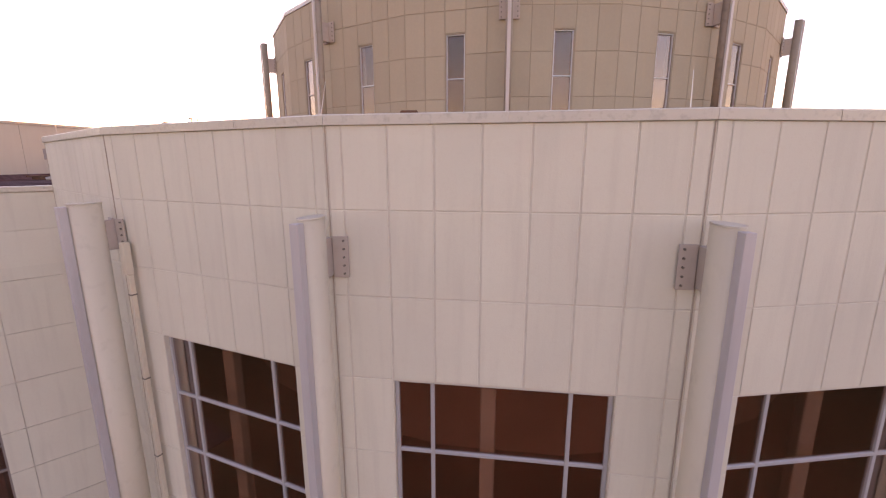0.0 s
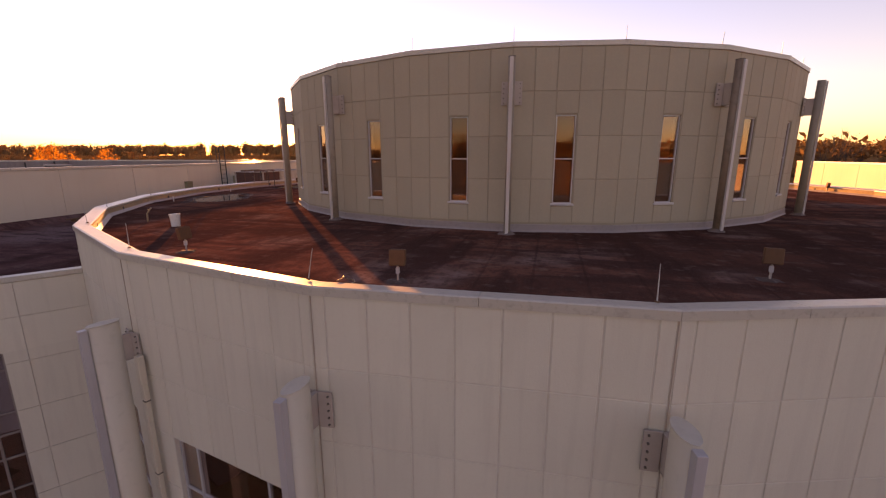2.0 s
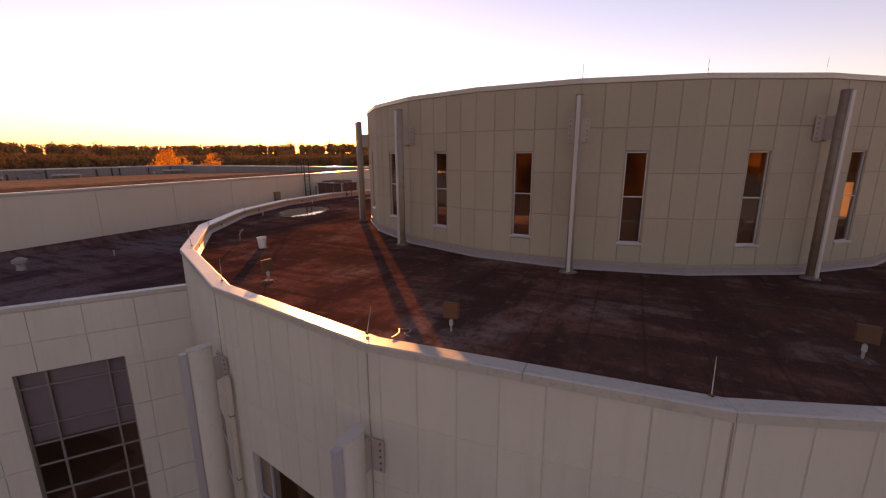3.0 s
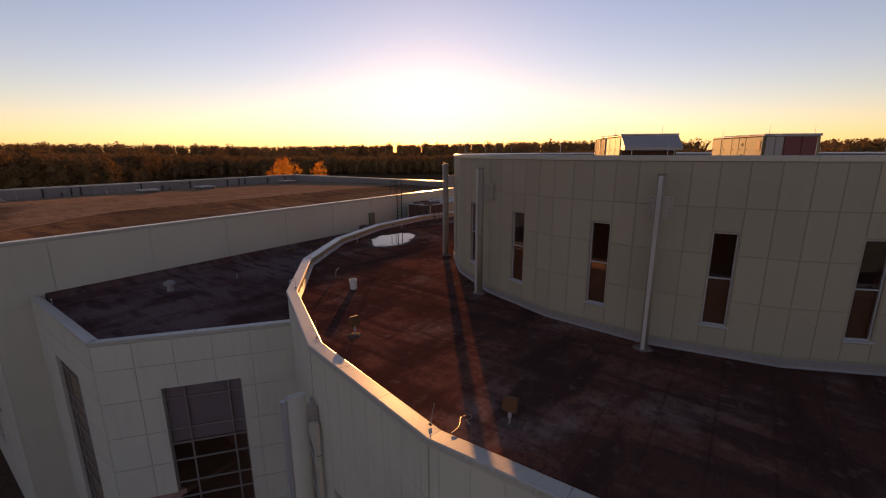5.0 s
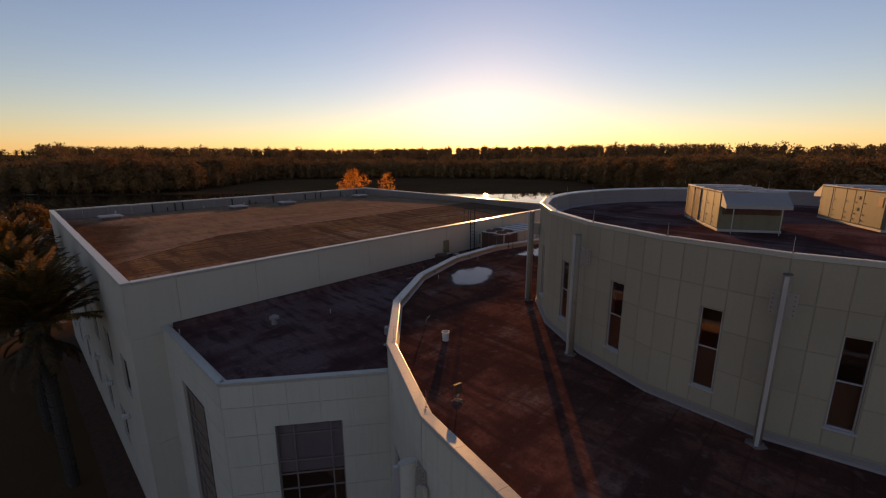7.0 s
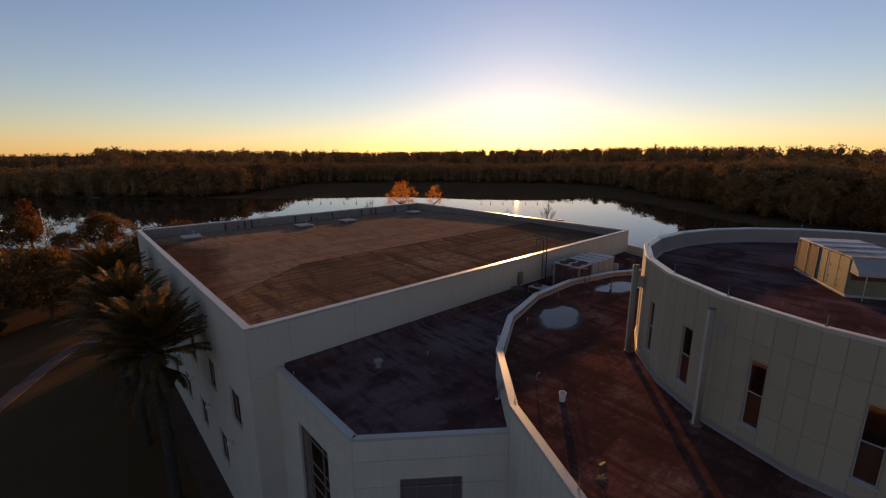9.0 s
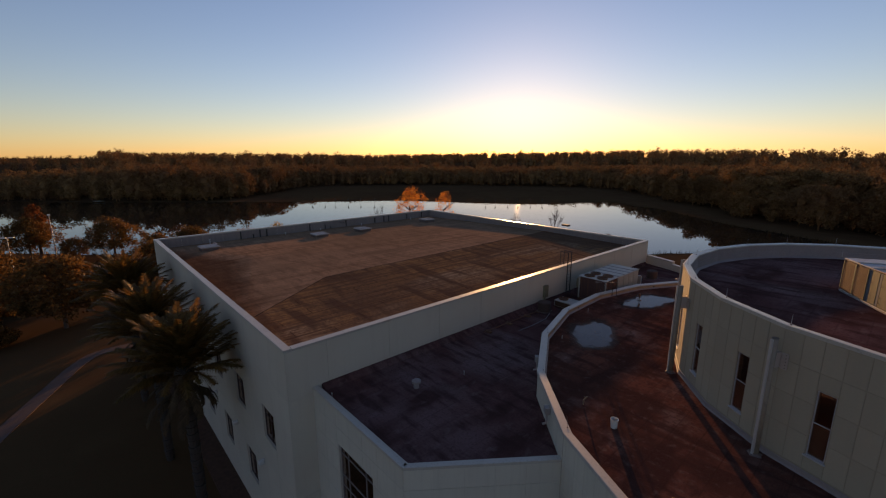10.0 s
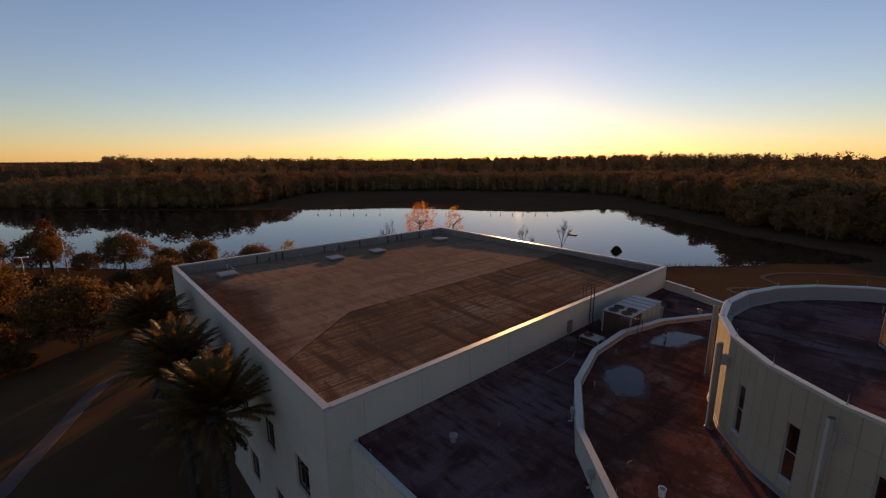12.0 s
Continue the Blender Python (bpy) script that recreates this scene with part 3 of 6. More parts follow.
# ---- windows ----
def window(name, m, u0, u1, z0, z1, us, zs, label, bar=0.06, recess=0.12, blinds=None, sill=False, metal=None, glass=None):
    """A framed window of several panes, set back in its opening; m places the wall's face."""
    w = thing(name, label, "window", kind="structure", at=m)
    y0, y1 = recess - 0.04, recess + 0.05
    metal = metal or FRAME
    bm = bmesh.new()
    box(bm, u0 + 0.002, u0 + bar, y0, y1, z0 + 0.002, z1 - 0.002, 0.006)
    box(bm, u1 - bar, u1 - 0.002, y0, y1, z0 + 0.002, z1 - 0.002, 0.006)
    box(bm, u0 + bar, u1 - bar, y0, y1, z1 - bar, z1 - 0.002, 0.006)
    box(bm, u0 + bar, u1 - bar, y0, y1, z0 + 0.002, z0 + bar, 0.006)
    part("window_frame", bm, metal, w)
    for u in us:
        bm = bmesh.new()
        box(bm, u - bar / 2, u + bar / 2, y0 + 0.004, y1 - 0.004, z0 + bar, z1 - bar, 0.006)
        part("mullion", bm, metal, w)
    for z in zs:
        bm = bmesh.new()
        box(bm, u0 + bar, u1 - bar, y0 + 0.008, y1 - 0.008, z - bar / 2, z + bar / 2, 0.006)
        part("transom", bm, metal, w)
    ue, ze = [u0 + bar * 0.5, *us, u1 - bar * 0.5], [z0 + bar * 0.5, *sorted(zs), z1 - bar * 0.5]
    for a, b in zip(ue, ue[1:]):
        for c, d in zip(ze, ze[1:]):
            bm = bmesh.new()
            box(bm, a, b, recess - 0.002, recess + 0.006, c, d)
            p = part("pane", bm, glass or GLASS, w, "tinted glass pane")
            p.visible_shadow = False
    if blinds:
        bm = bmesh.new()
        n = int((z1 - blinds) / 0.06)
        for k in range(n):
            z = z1 - 0.03 - k * 0.06
            box(bm, u0 + 0.05, u1 - 0.05, recess + 0.055, recess + 0.075, z - 0.026, z + 0.026)
        part("blind", bm, BLIND, w, "lowered grey slatted blind")
    if sill:
        bm = bmesh.new()
        box(bm, u0 - 0.05, u1 + 0.05, -0.06, recess, z0 - 0.05, z0 + 0.01, 0.008)
        part("window_sill", bm, metal, w)
    return w


count = 0
for d in OUT_WINDOWS:
    count += 1
    a, b = WIN_OUT[0], WIN_OUT[1]
    window(f"window_{count}", facet(d, AP_OUT), a, b, WIN_OUT[2], WIN_OUT[3], [a + 0.57, b - 0.58], [8.51, 7.28, 6.05], "grey-framed bronze glass window in the lower drum")

# rooms behind the lower windows
bm = bmesh.new()
ring = [at_drum(7.5 + 15 * k, 13.4)[:2] for k in range(24)]
prism(bm, ring, -0.05, ROOF_LOW - 0.4, cap=False)
for z in (4.8, 10.3):
    outer = [at_drum(7.5 + 15 * k, AP_OUT - 0.34)[:2] for k in range(24)]
    vs = [[bm.verts.new((x, y, zz)) for x, y in rr] for rr, zz in ((ring, z), (outer, z))]
    for i in range(24):
        bm.faces.new((vs[0][i], vs[0][(i + 1) % 24], vs[1][(i + 1) % 24], vs[1][i]))
solid("wall_drum_room", bm, ROOM, "dim rooms behind the lower drum windows", "wall", kind="structure")
for d in (0.6, 17.0, -16.0):
    bm = bmesh.new()
    box(bm, -0.12, 0.12, -0.12, 0.12, 4.8, 10.29, 0.02, Matrix.Translation(at_drum(d, 17.85)))
    solid("interior_post", bm, PLASTER, "pale square post inside the lower drum window", "post", "posts in the rooms")


# ---- copings ----
def coping(parent, ap, deg, out, inn, z0, z1, pieces, mat, lip=0.14):
    """Cap pieces of one facet, mitred at its ends, with a narrow open joint between two pieces."""
    f = facet(deg)
    edges = [-1 + 2 * i / pieces for i in range(pieces + 1)]
    for a, b in zip(edges, edges[1:]):
        bm = bmesh.new()
        ga, gb = (0.004 if a > -1 else 0.003), (0.004 if b < 1 else 0.003)
        sec = [(ap + out, z0 - lip), (ap + out, z1), (ap + out - 0.03, z1 + 0.015), (ap - inn + 0.02, z1 - 0.02), (ap - inn, z1 - 0.03), (ap - inn, z0)]
        ends = []
        for t, g in ((a, ga), (b, -gb)):
            ends.append([bm.verts.new(f @ Vector((t * r * T75 + g, -r, z))) for r, z in sec])
        n = len(sec)
        for i in range(n):
            bm.faces.new((ends[0][i], ends[0][(i + 1) % n], ends[1][(i + 1) % n], ends[1][i]))
        bm.faces.new(ends[0][::-1])
        bm.faces.new(ends[1])
        bmesh.ops.recalc_face_normals(bm, faces=bm.faces[:])
        part("coping_piece", bm, mat, parent)


cop = thing("trim_lower_coping", "cream metal coping round the lower drum parapet", "coping", kind="structure")
for k, deg in enumerate(OUT_FACETS):
    coping(cop, AP_OUT, deg, 0.045, 0.33, RIM_LOW - 0.08, RIM_LOW, 3 if k % 2 else 2, COPING, lip=0.045)
bm = bmesh.new()
ring_a = [at_drum(7.5 + 15 * k, (AP_OUT - 0.30) / math.cos(radians(7.5)))[:2] for k in range(24)]
ring_b = [at_drum(7.5 + 15 * k, (AP_OUT - 0.42) / math.cos(radians(7.5)))[:2] for k in range(24)]
rows = [[bm.verts.new((x, y, z)) for x, y in rr] for rr, z in ((ring_a, RIM_LOW - 0.1), (ring_a, ROOF_LOW + 0.12), (ring_b, ROOF_LOW + 0.004))]
for p, q in zip(rows, rows[1:]):
    for i in range(24):
        bm.faces.new((p[i], p[(i + 1) % 24], q[(i + 1) % 24], q[i]))
solid("trim_lower_upstand", bm, FLASH, "weathered upstand inside the lower parapet", "flashing", kind="structure")

# lining of the lower parapet with outlets at its foot
LINING = material("tan_parapet_felt", (0.36, 0.255, 0.15), 0.85, spots=[(0.8, 0.6, (0.26, 0.18, 0.11), 0.45, 0.7, STREAK), (6, 0.5, (0.17, 0.11, 0.07), 0.52, 0.75)], bump=0.2, bump_scale=12, per_object=0.05)
lining = thing("trim_lower_lining", "tan felt lining inside the lower drum parapet", "flashing", kind="structure")
for deg in OUT_FACETS:
    half = W_OUT / 2 * (AP_OUT - 0.32) / AP_OUT
    bm = bmesh.new()
    box(bm, -half + 0.004, half - 0.004, 0.303, 0.318, ROOF_LOW - 0.01, RIM_LOW - 0.105, 0.0, facet(deg, AP_OUT))
    sheet_part = part("sheet", bm, LINING, lining)
    bm = bmesh.new()
    box(bm, 0.9, 1.02, 0.319, 0.33, ROOF_LOW + 0.02, ROOF_LOW + 0.2, 0.0, facet(deg, AP_OUT))
    part("outlet", bm, DARK, sheet_part, "dark outlet slot")


# ---- upper drum ----
ROWS_IN = [18.15, 17.03, 15.86, 14.68, 13.44]
COLS_IN = [-W_IN / 2 + W_IN / 5 * i for i in range(6)]
WIN_IN = (-0.275, 0.275, 13.99, 16.42)
IN_FACETS = [7.5 + 15 * k for k in range(24)]
bm = bmesh.new()
for deg in IN_FACETS:
    wall(bm, -W_IN / 2, W_IN / 2, ROOF_LOW - 0.1, RIM_HIGH - 0.12, 0.3, [WIN_IN], facet(deg, AP_IN))
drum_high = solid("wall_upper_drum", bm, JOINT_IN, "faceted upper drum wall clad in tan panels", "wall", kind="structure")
near_high, rest_high = [], []
for deg in IN_FACETS:
    f = facet(deg, AP_IN)
    for i in range(5):
        u0, u1 = COLS_IN[i], COLS_IN[i + 1]
        spans = list(zip(ROWS_IN, ROWS_IN[1:]))
        if i == 2:
            spans = [(18.15, 17.03), (17.03, 16.44), (13.92, 13.44)]
        for z1, z0 in spans:
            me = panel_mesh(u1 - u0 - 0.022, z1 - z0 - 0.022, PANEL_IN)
            m = f @ Matrix.Translation(((u0 + u1) / 2, 0, (z0 + z1) / 2))
            (near_high if -60 < signed(deg) < 85 else rest_high).append((me, m))
for k, deg in enumerate(IN_FACETS):
    w = window(f"window_{count + 1 + k}", facet(deg, AP_IN), *WIN_IN, [], [15.24], "narrow slot window with dark bronze glass in the upper drum", bar=0.035, recess=0.07, sill=True, glass=GLASS_SLOT)
    bm = bmesh.new()
    box(bm, WIN_IN[0] + 0.02, WIN_IN[1] - 0.02, 0.135, 0.147, WIN_IN[2] + 0.02, 15.24)
    part("shade", bm, SHADE, w, "grey-brown shade behind the lower pane")
bm = bmesh.new()
prism(bm, [at_drum(7.5 + 15 * k, 9.6)[:2] for k in range(24)], ROOF_LOW - 0.1, ROOF_HIGH - 0.3, cap=False)
solid("wall_upper_room", bm, ROOM, "dim room behind the slot windows", "wall", kind="structure")
bm = bmesh.new()
R_C = 1 / math.cos(radians(7.5))
prof = [(AP_IN + 0.025, ROOF_LOW + 0.205), (AP_IN + 0.03, ROOF_LOW + 0.06), (AP_IN + 0.07, ROOF_LOW + 0.004)]
rows = [[bm.verts.new(at_drum(15 * k, r * R_C, z)) for k in range(24)] for r, z in [(AP_IN, ROOF_LOW + 0.22)] + prof]
for p, q in zip(rows, rows[1:]):
    for i in range(24):
        bm.faces.new((p[i], p[(i + 1) % 24], q[(i + 1) % 24], q[i]))
bmesh.ops.recalc_face_normals(bm, faces=bm.faces[:])
solid("trim_drum_flashing", bm, FLASH, "grey lapped flashing at the foot of the upper drum", "flashing", kind="structure")
bm = bmesh.new()
sheet(bm, [at_drum(15 * k, (AP_IN - 0.1) * R_C)[:2] for k in range(24)], ROOF_HIGH)
solid("roof_upper_drum", bm, ROOF_PLUM, "dark bitumen roof of the upper drum", "roof", kind="structure")
bm = bmesh.new()
rows = [[bm.verts.new(at_drum(15 * k, r * R_C, z)) for k in range(24)] for r, z in ((AP_IN - 0.305, RIM_HIGH - 0.1), (AP_IN - 0.31, ROOF_HIGH + 0.45), (AP_IN - 0.33, ROOF_HIGH + 0.44), (AP_IN - 0.35, ROOF_HIGH + 0.1), (AP_IN - 0.5, ROOF_HIGH + 0.004))]
for p, q in zip(rows, rows[1:]):
    for i in range(24):
        bm.faces.new((p[i], p[(i + 1) % 24], q[(i + 1) % 24], q[i]))
solid("trim_upper_upstand", bm, FLASH, "grey membrane upstand inside the upper parapet", "flashing", kind="structure")
cop = thing("trim_upper_coping", "pale metal coping round the upper drum rim", "coping", kind="structure")
for deg in IN_FACETS:
    coping(cop, AP_IN, deg, 0.04, 0.33, RIM_HIGH - 0.09, RIM_HIGH, 1, COPING, lip=0.03)


# ---- columns ----
def column(name, label, group, m, z0, z1, gap, depth, half, body_mat, bracket, foot, fin_mat=FIN, cap_mat=CAP):
    """A blade column: a rounded body, flat outer fin, bolted bracket to the wall. Local y is inward, the wall at y = 0."""
    c = thing(name, label, "column", group, at=m)
    y1, y0 = -gap, -gap - depth
    bm = bmesh.new()
    pts = [(half * 1.25 * math.sin(6.28319 * k / 24), y0 + depth / 2 - depth / 2 * math.cos(6.28319 * k / 24)) for k in range(24)]
    prism(bm, pts, z0, z1)
    for f in bm.faces:
        f.smooth = abs(f.normal.z) < 0.5
    part("shaft", bm, body_mat, c)
    bm = bmesh.new()
    box(bm, -half * 0.62, half * 0.62, y0 - depth * 0.26, y0 - 0.003, z0 + 0.01, z1 - 0.02, 0.006)
    part("fin", bm, fin_mat, c, "flat pale metal fin" if fin_mat is FIN_PALE else "flat grey metal fin")
    bm = bmesh.new()
    prism(bm, [(x * 1.08, y0 + depth / 2 + (y - y0 - depth / 2) * 1.04) for x, y in pts], z1 + 0.002, z1 + 0.022)
    part("cap", bm, cap_mat, c, "lens-shaped cap plate")
    b0, b1 = bracket
    arm = None
    bm = bmesh.new()
    box(bm, -0.04, 0.04, y1 - 0.06, -0.02, b0, b1, 0.006)
    arm = part("bracket", bm, BRACKET, c)
    for s in (-1, 1):
        bm = bmesh.new()
        box(bm, min(s * 0.045, s * 0.27), max(s * 0.045, s * 0.27), -0.075, -0.045, b0 - 0.02, b1 + 0.02, 0.004, Matrix.Rotation(radians(s * 7.5), 4, "Z"))
        fl = part("flange", bm, BRACKET, c)
        bm = bmesh.new()
        for i in range(5):
            z = b0 + 0.04 + (b1 - b0 - 0.08) * i / 4
            tube(bm, Matrix.Rotation(radians(s * 7.5), 4, "Z") @ Vector((s * 0.21, -0.074, z)), Matrix.Rotation(radians(s * 7.5), 4, "Z") @ Vector((s * 0.21, -0.098, z)), 0.017, sides=6)
        part("bolts", bm, BOLT, fl)
    if foot:
        bm = bmesh.new()
        r = random.Random(int(z0 * 100) + len(bpy.data.objects))
        n = 12
        lo = [bm.verts.new((math.cos(6.283 * k / n) * half * r.uniform(2.6, 4.2), y0 + depth / 2 + math.sin(6.283 * k / n) * depth * r.uniform(0.8, 1.15), z0 + 0.004)) for k in range(n)]
        hi = [bm.verts.new((math.cos(6.283 * k / n) * half * 1.5, y0 + depth / 2 + math.sin(6.283 * k / n) * depth * 0.62, z0 + r.uniform(0.06, 0.1))) for k in range(n)]
        for k in range(n):
            bm.faces.new((lo[k], lo[(k + 1) % n], hi[(k + 1) % n], hi[k]))
        bm.faces.new(hi)
        part("footing", bm, FLASH_DARK, c, "patched flashing round the column foot")
    return c


def vertex(deg, ap):
    return facet(deg) @ Matrix.Translation((0, -ap * R_C, 0))


first = column("column", "cream blade column with grey fin bolted to the lower drum", "lower drum columns", vertex(7.5, AP_OUT), 0.0, 12.21, 0.2, 0.52, 0.1, SHAFT, (11.34, 11.89), False)
for d in (-37.5, -22.5, -7.5, 22.5):
    copy_thing(first, vertex(d, AP_OUT))
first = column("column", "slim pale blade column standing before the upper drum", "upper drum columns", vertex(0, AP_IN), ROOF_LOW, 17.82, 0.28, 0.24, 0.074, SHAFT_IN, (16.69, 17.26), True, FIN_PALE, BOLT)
for d in (30, 60, 90, 120, -60, -90):
    copy_thing(first, vertex(d, AP_IN))
column("column", "stained blade column with rust-brown weathering by the upper drum", "upper drum columns", vertex(-30, AP_IN), ROOF_LOW, 17.82, 0.28, 0.24, 0.075, RUSTY, (16.69, 17.26), True, FIN_PALE, BOLT)

# dark sealant lines where the facets meet
SEALANT = material("brown_sealant", (0.40, 0.315, 0.245), 0.8, spots=[(3, 0.6, (0.30, 0.23, 0.17), 0.45, 0.7, STREAK)])
for d in (-37.5, -22.5, -7.5, 7.5, 22.5, 37.5):
    bm = bmesh.new()
    box(bm, -0.006, 0.006, -0.014, 0.02, 0.0, RIM_LOW - 0.13, 0.003, vertex(d, AP_OUT))
    part("corner_sealant", bm, SEALANT, drum_low, "dark brown sealant line")

# leader box and pipe beside one lower column
ds = thing("downspout", "white painted leader box and pipe on the lower drum", "downspout", at=vertex(22.5, AP_OUT))
bm = bmesh.new()
box(bm, 0.29, 0.43, -0.16, -0.035, 10.9, 11.5, 0.01)
part("leader_box", bm, SHAFT, ds)
bm = bmesh.new()
box(bm, 0.31, 0.41, -0.13, -0.04, 0.0, 10.89, 0.01)
part("pipe", bm, SHAFT, ds)
for z in (10.5, 8.8, 7.1, 5.4):
    bm = bmesh.new()
    box(bm, 0.30, 0.42, -0.14, -0.035, z, z + 0.025)
    part("strap", bm, BOLT, ds)


# ---- wing ----
def wing_wall(name, m, length, holes, label, cols, rows):
    bm = bmesh.new()
    wall(bm, 0, length, -0.1, WING_TOP - 0.12, 0.35, holes, m)
    w = solid(name, bm, JOINT, label, "wall", kind="structure")
    items = []
    for a, b in zip(cols, cols[1:]):
        for c, d in zip(rows, rows[1:]):
            cells_u = sorted({a, b, *[u for h in holes for u in h[:2] if a < u < b]})
            cells_z = sorted({c, d, *[z for h in holes for z in h[2:] if c < z < d]})
            whole = len(cells_u) == 2 and len(cells_z) == 2
            for p, q in zip(cells_u, cells_u[1:]):
                for r, s in zip(cells_z, cells_z[1:]):
                    if any(h[0] < (p + q) / 2 < h[1] and h[2] < (r + s) / 2 < h[3] for h in holes):
                        continue
                    g = 0.012
                    gu0, gu1 = (g if p == a else 0), (g if q == b else 0)
                    gz0, gz1 = (g if r == c else 0), (g if s == d else 0)
                    bm2 = bmesh.new()
                    box(bm2, p + gu0, q - gu1, -0.025, 0.01, r + gz0, s - gz1, 0.006 if whole else 0.0, m)
                    items.append(bm2)
    for b2 in items:
        part("panel", b2, STUCCO, w)
    return w


# front of the wing: faces -y, u runs from the far corner to the near one
front_m = Matrix.Translation((WING_FAR, WING_Y0, 0))
L_FRONT = WING_X - WING_FAR
up_x = [-25.4, -30.7, -36.0, -41.3, -46.6, -51.9, -57.2]
low_x = [-29.6, -34.9, -40.2, -45.5, -50.8, -56.1]
holes = [(x - WING_FAR - 0.9, x - WING_FAR + 0.95, 7.7, 9.9) for x in up_x] + [(x - WING_FAR - 0.9, x - WING_FAR + 0.95, 2.6, 4.9) for x in low_x]
cols = [0, 4.6, 9.2, 13.8, 18.4, 23.0, 27.6, 32.2, 36.0, L_FRONT]
wing_wall("wall_wing_front", front_m, L_FRONT, holes, "cream stucco front of the long wing with punched windows", cols, [0.1, 6.1, 11.95, WING_TOP - 0.14])
k0 = count + 25
for i, h in enumerate(holes):
    window(f"window_{k0 + i}", front_m, *h, [(h[0] + h[1]) / 2], [h[3] - 0.7], "dark bronze punched window in the wing front", bar=0.05, recess=0.14, metal=BRONZE)
side_m = Matrix.Translation((WING_X, WING_Y0, 0)) @ Matrix.Rotation(radians(90), 4, "Z")
L_SIDE = WING_Y1 - WING_Y0
wing_wall("wall_wing_side", side_m, L_SIDE, [], "cream panelled flank of the long wing above the annex", [0, 2.2] + [2.2 + 3.94 * i for i in range(1, 11)], [0.1, 6.1, 11.95, WING_TOP - 0.14])
for name, m, length in (("wall_wing_rear", Matrix.Translation((WING_X, WING_Y1, 0)) @ Matrix.Rotation(radians(180), 4, "Z"), L_FRONT), ("wall_wing_end", Matrix.Translation((WING_FAR, WING_Y1, 0)) @ Matrix.Rotation(radians(-90), 4, "Z"), L_SIDE)):
    bm = bmesh.new()
    wall(bm, 0.36 if "end" in name else 0, length - 0.36 if "end" in name else length, -0.1, WING_TOP - 0.12, 0.35, (), m)
    solid(name, bm, STUCCO, "cream stucco wall of the long wing", "wall", kind="structure")
bm = bmesh.new()
rv = [bm.verts.new((x, y, WING_ROOF + h)) for x, y, h in ((WING_X - 0.3, WING_Y0 + 0.3, 0), (WING_X - 0.3, WING_Y1 - 0.3, -0.12), (WING_FAR + 0.3, WING_Y1 - 0.3, -0.36), (WING_FAR + 0.3, WING_Y0 + 0.3, -0.36),
      (-28.65, WING_Y0 + 0.3, 0.24), (-34.3, 11.2, 0.27), (-34.88, 35.5, 0.26), (-35.4, WING_Y1 - 0.3, 0.14), (-46.6, 9.2, 0.18), (-52.71, 8.51, -0.04))]
for ids in ((0, 5, 4), (0, 1, 5), (1, 6, 5), (1, 7, 6), (4, 5, 8), (4, 8, 3), (3, 8, 9), (3, 9, 2), (9, 8, 2), (8, 5, 6), (8, 6, 2), (6, 7, 2)):
    f = bm.faces.new([rv[q] for q in ids])
    if f.normal.z < 0:
        f.normal_flip()
bmesh.ops.recalc_face_normals(bm, faces=bm.faces[:])
if sum(f.normal.z for f in bm.faces) < 0:
    bmesh.ops.reverse_faces(bm, faces=bm.faces[:])
WING_RIDGE = [v.co.copy() for v in rv]
bm.faces.ensure_lookup_table()
# Faces beyond the ridge take the paler copy, sunlit tone put into colour.
for q in (4, 5, 6, 7, 8, 9, 10, 11):
    bm.faces[q].material_index = 1
wing_roof = solid("roof_wing", bm, ROOF_WING, "weathered brown wing roof, its sunward half painted paler", "roof", kind="structure")
wing_roof.data.materials.append(ROOF_PALE)
bm = bmesh.new()
box(bm, WING_FAR + 0.4, WING_X - 0.4, WING_Y0 + 2.2, WING_Y1 - 0.4, 6.5, 6.7)
box(bm, WING_FAR + 0.4, WING_X - 0.4, WING_Y0 + 6.0, WING_Y0 + 6.2, 0.0, 13.7)
solid("wall_wing_room", bm, ROOM, "dim rooms behind the wing windows", "wall", kind="structure")


def straight_coping(name, a, b, wide_out, wide_in, z, piece, label, mat=COPING, inward=1):
    """Cap along a straight wall from a to b; the wall's inside lies to the left of a to b when inward is 1."""
    a, b = Vector((*a, 0)), Vector((*b, 0))
    d = b - a
    n = max(1, round(d.length / piece))
    ang = math.atan2(d.y, d.x)
    t = thing(name, label, "coping", kind="structure", at=Matrix.Translation(a) @ Matrix.Rotation(ang, 4, "Z"))
    for i in range(n):
        bm = bmesh.new()
        lo, hi = (-wide_out, wide_in) if inward == 1 else (-wide_in, wide_out)
        box(bm, d.length * i / n + 0.003, d.length * (i + 1) / n - 0.003, lo, hi, z - 0.14, z, 0.012)
        part("coping_piece", bm, mat, t)
    return t


straight_coping("trim_wing_coping", (WING_FAR, WING_Y0), (WING_X, WING_Y0), 0.06, 0.36, WING_TOP, 3.0, "pale metal coping along the wing front")
straight_coping("trim_wing_coping", (WING_X, WING_Y0 + 0.37), (WING_X, WING_Y1 - 0.37), 0.06, 0.36, WING_TOP, 3.0, "pale metal coping along the wing flank")
straight_coping("trim_wing_coping", (WING_X, WING_Y1), (WING_FAR, WING_Y1), 0.06, 0.36, WING_TOP, 3.0, "pale metal coping along the wing rear")
straight_coping("trim_wing_coping", (WING_FAR, WING_Y1 - 0.37), (WING_FAR, WING_Y0 + 0.37), 0.06, 0.36, WING_TOP, 3.0, "pale metal coping along the wing end")
up = thing("trim_wing_upstand", "grey membrane lining the inside of the wing parapet in lapped sheets", "flashing", kind="structure")
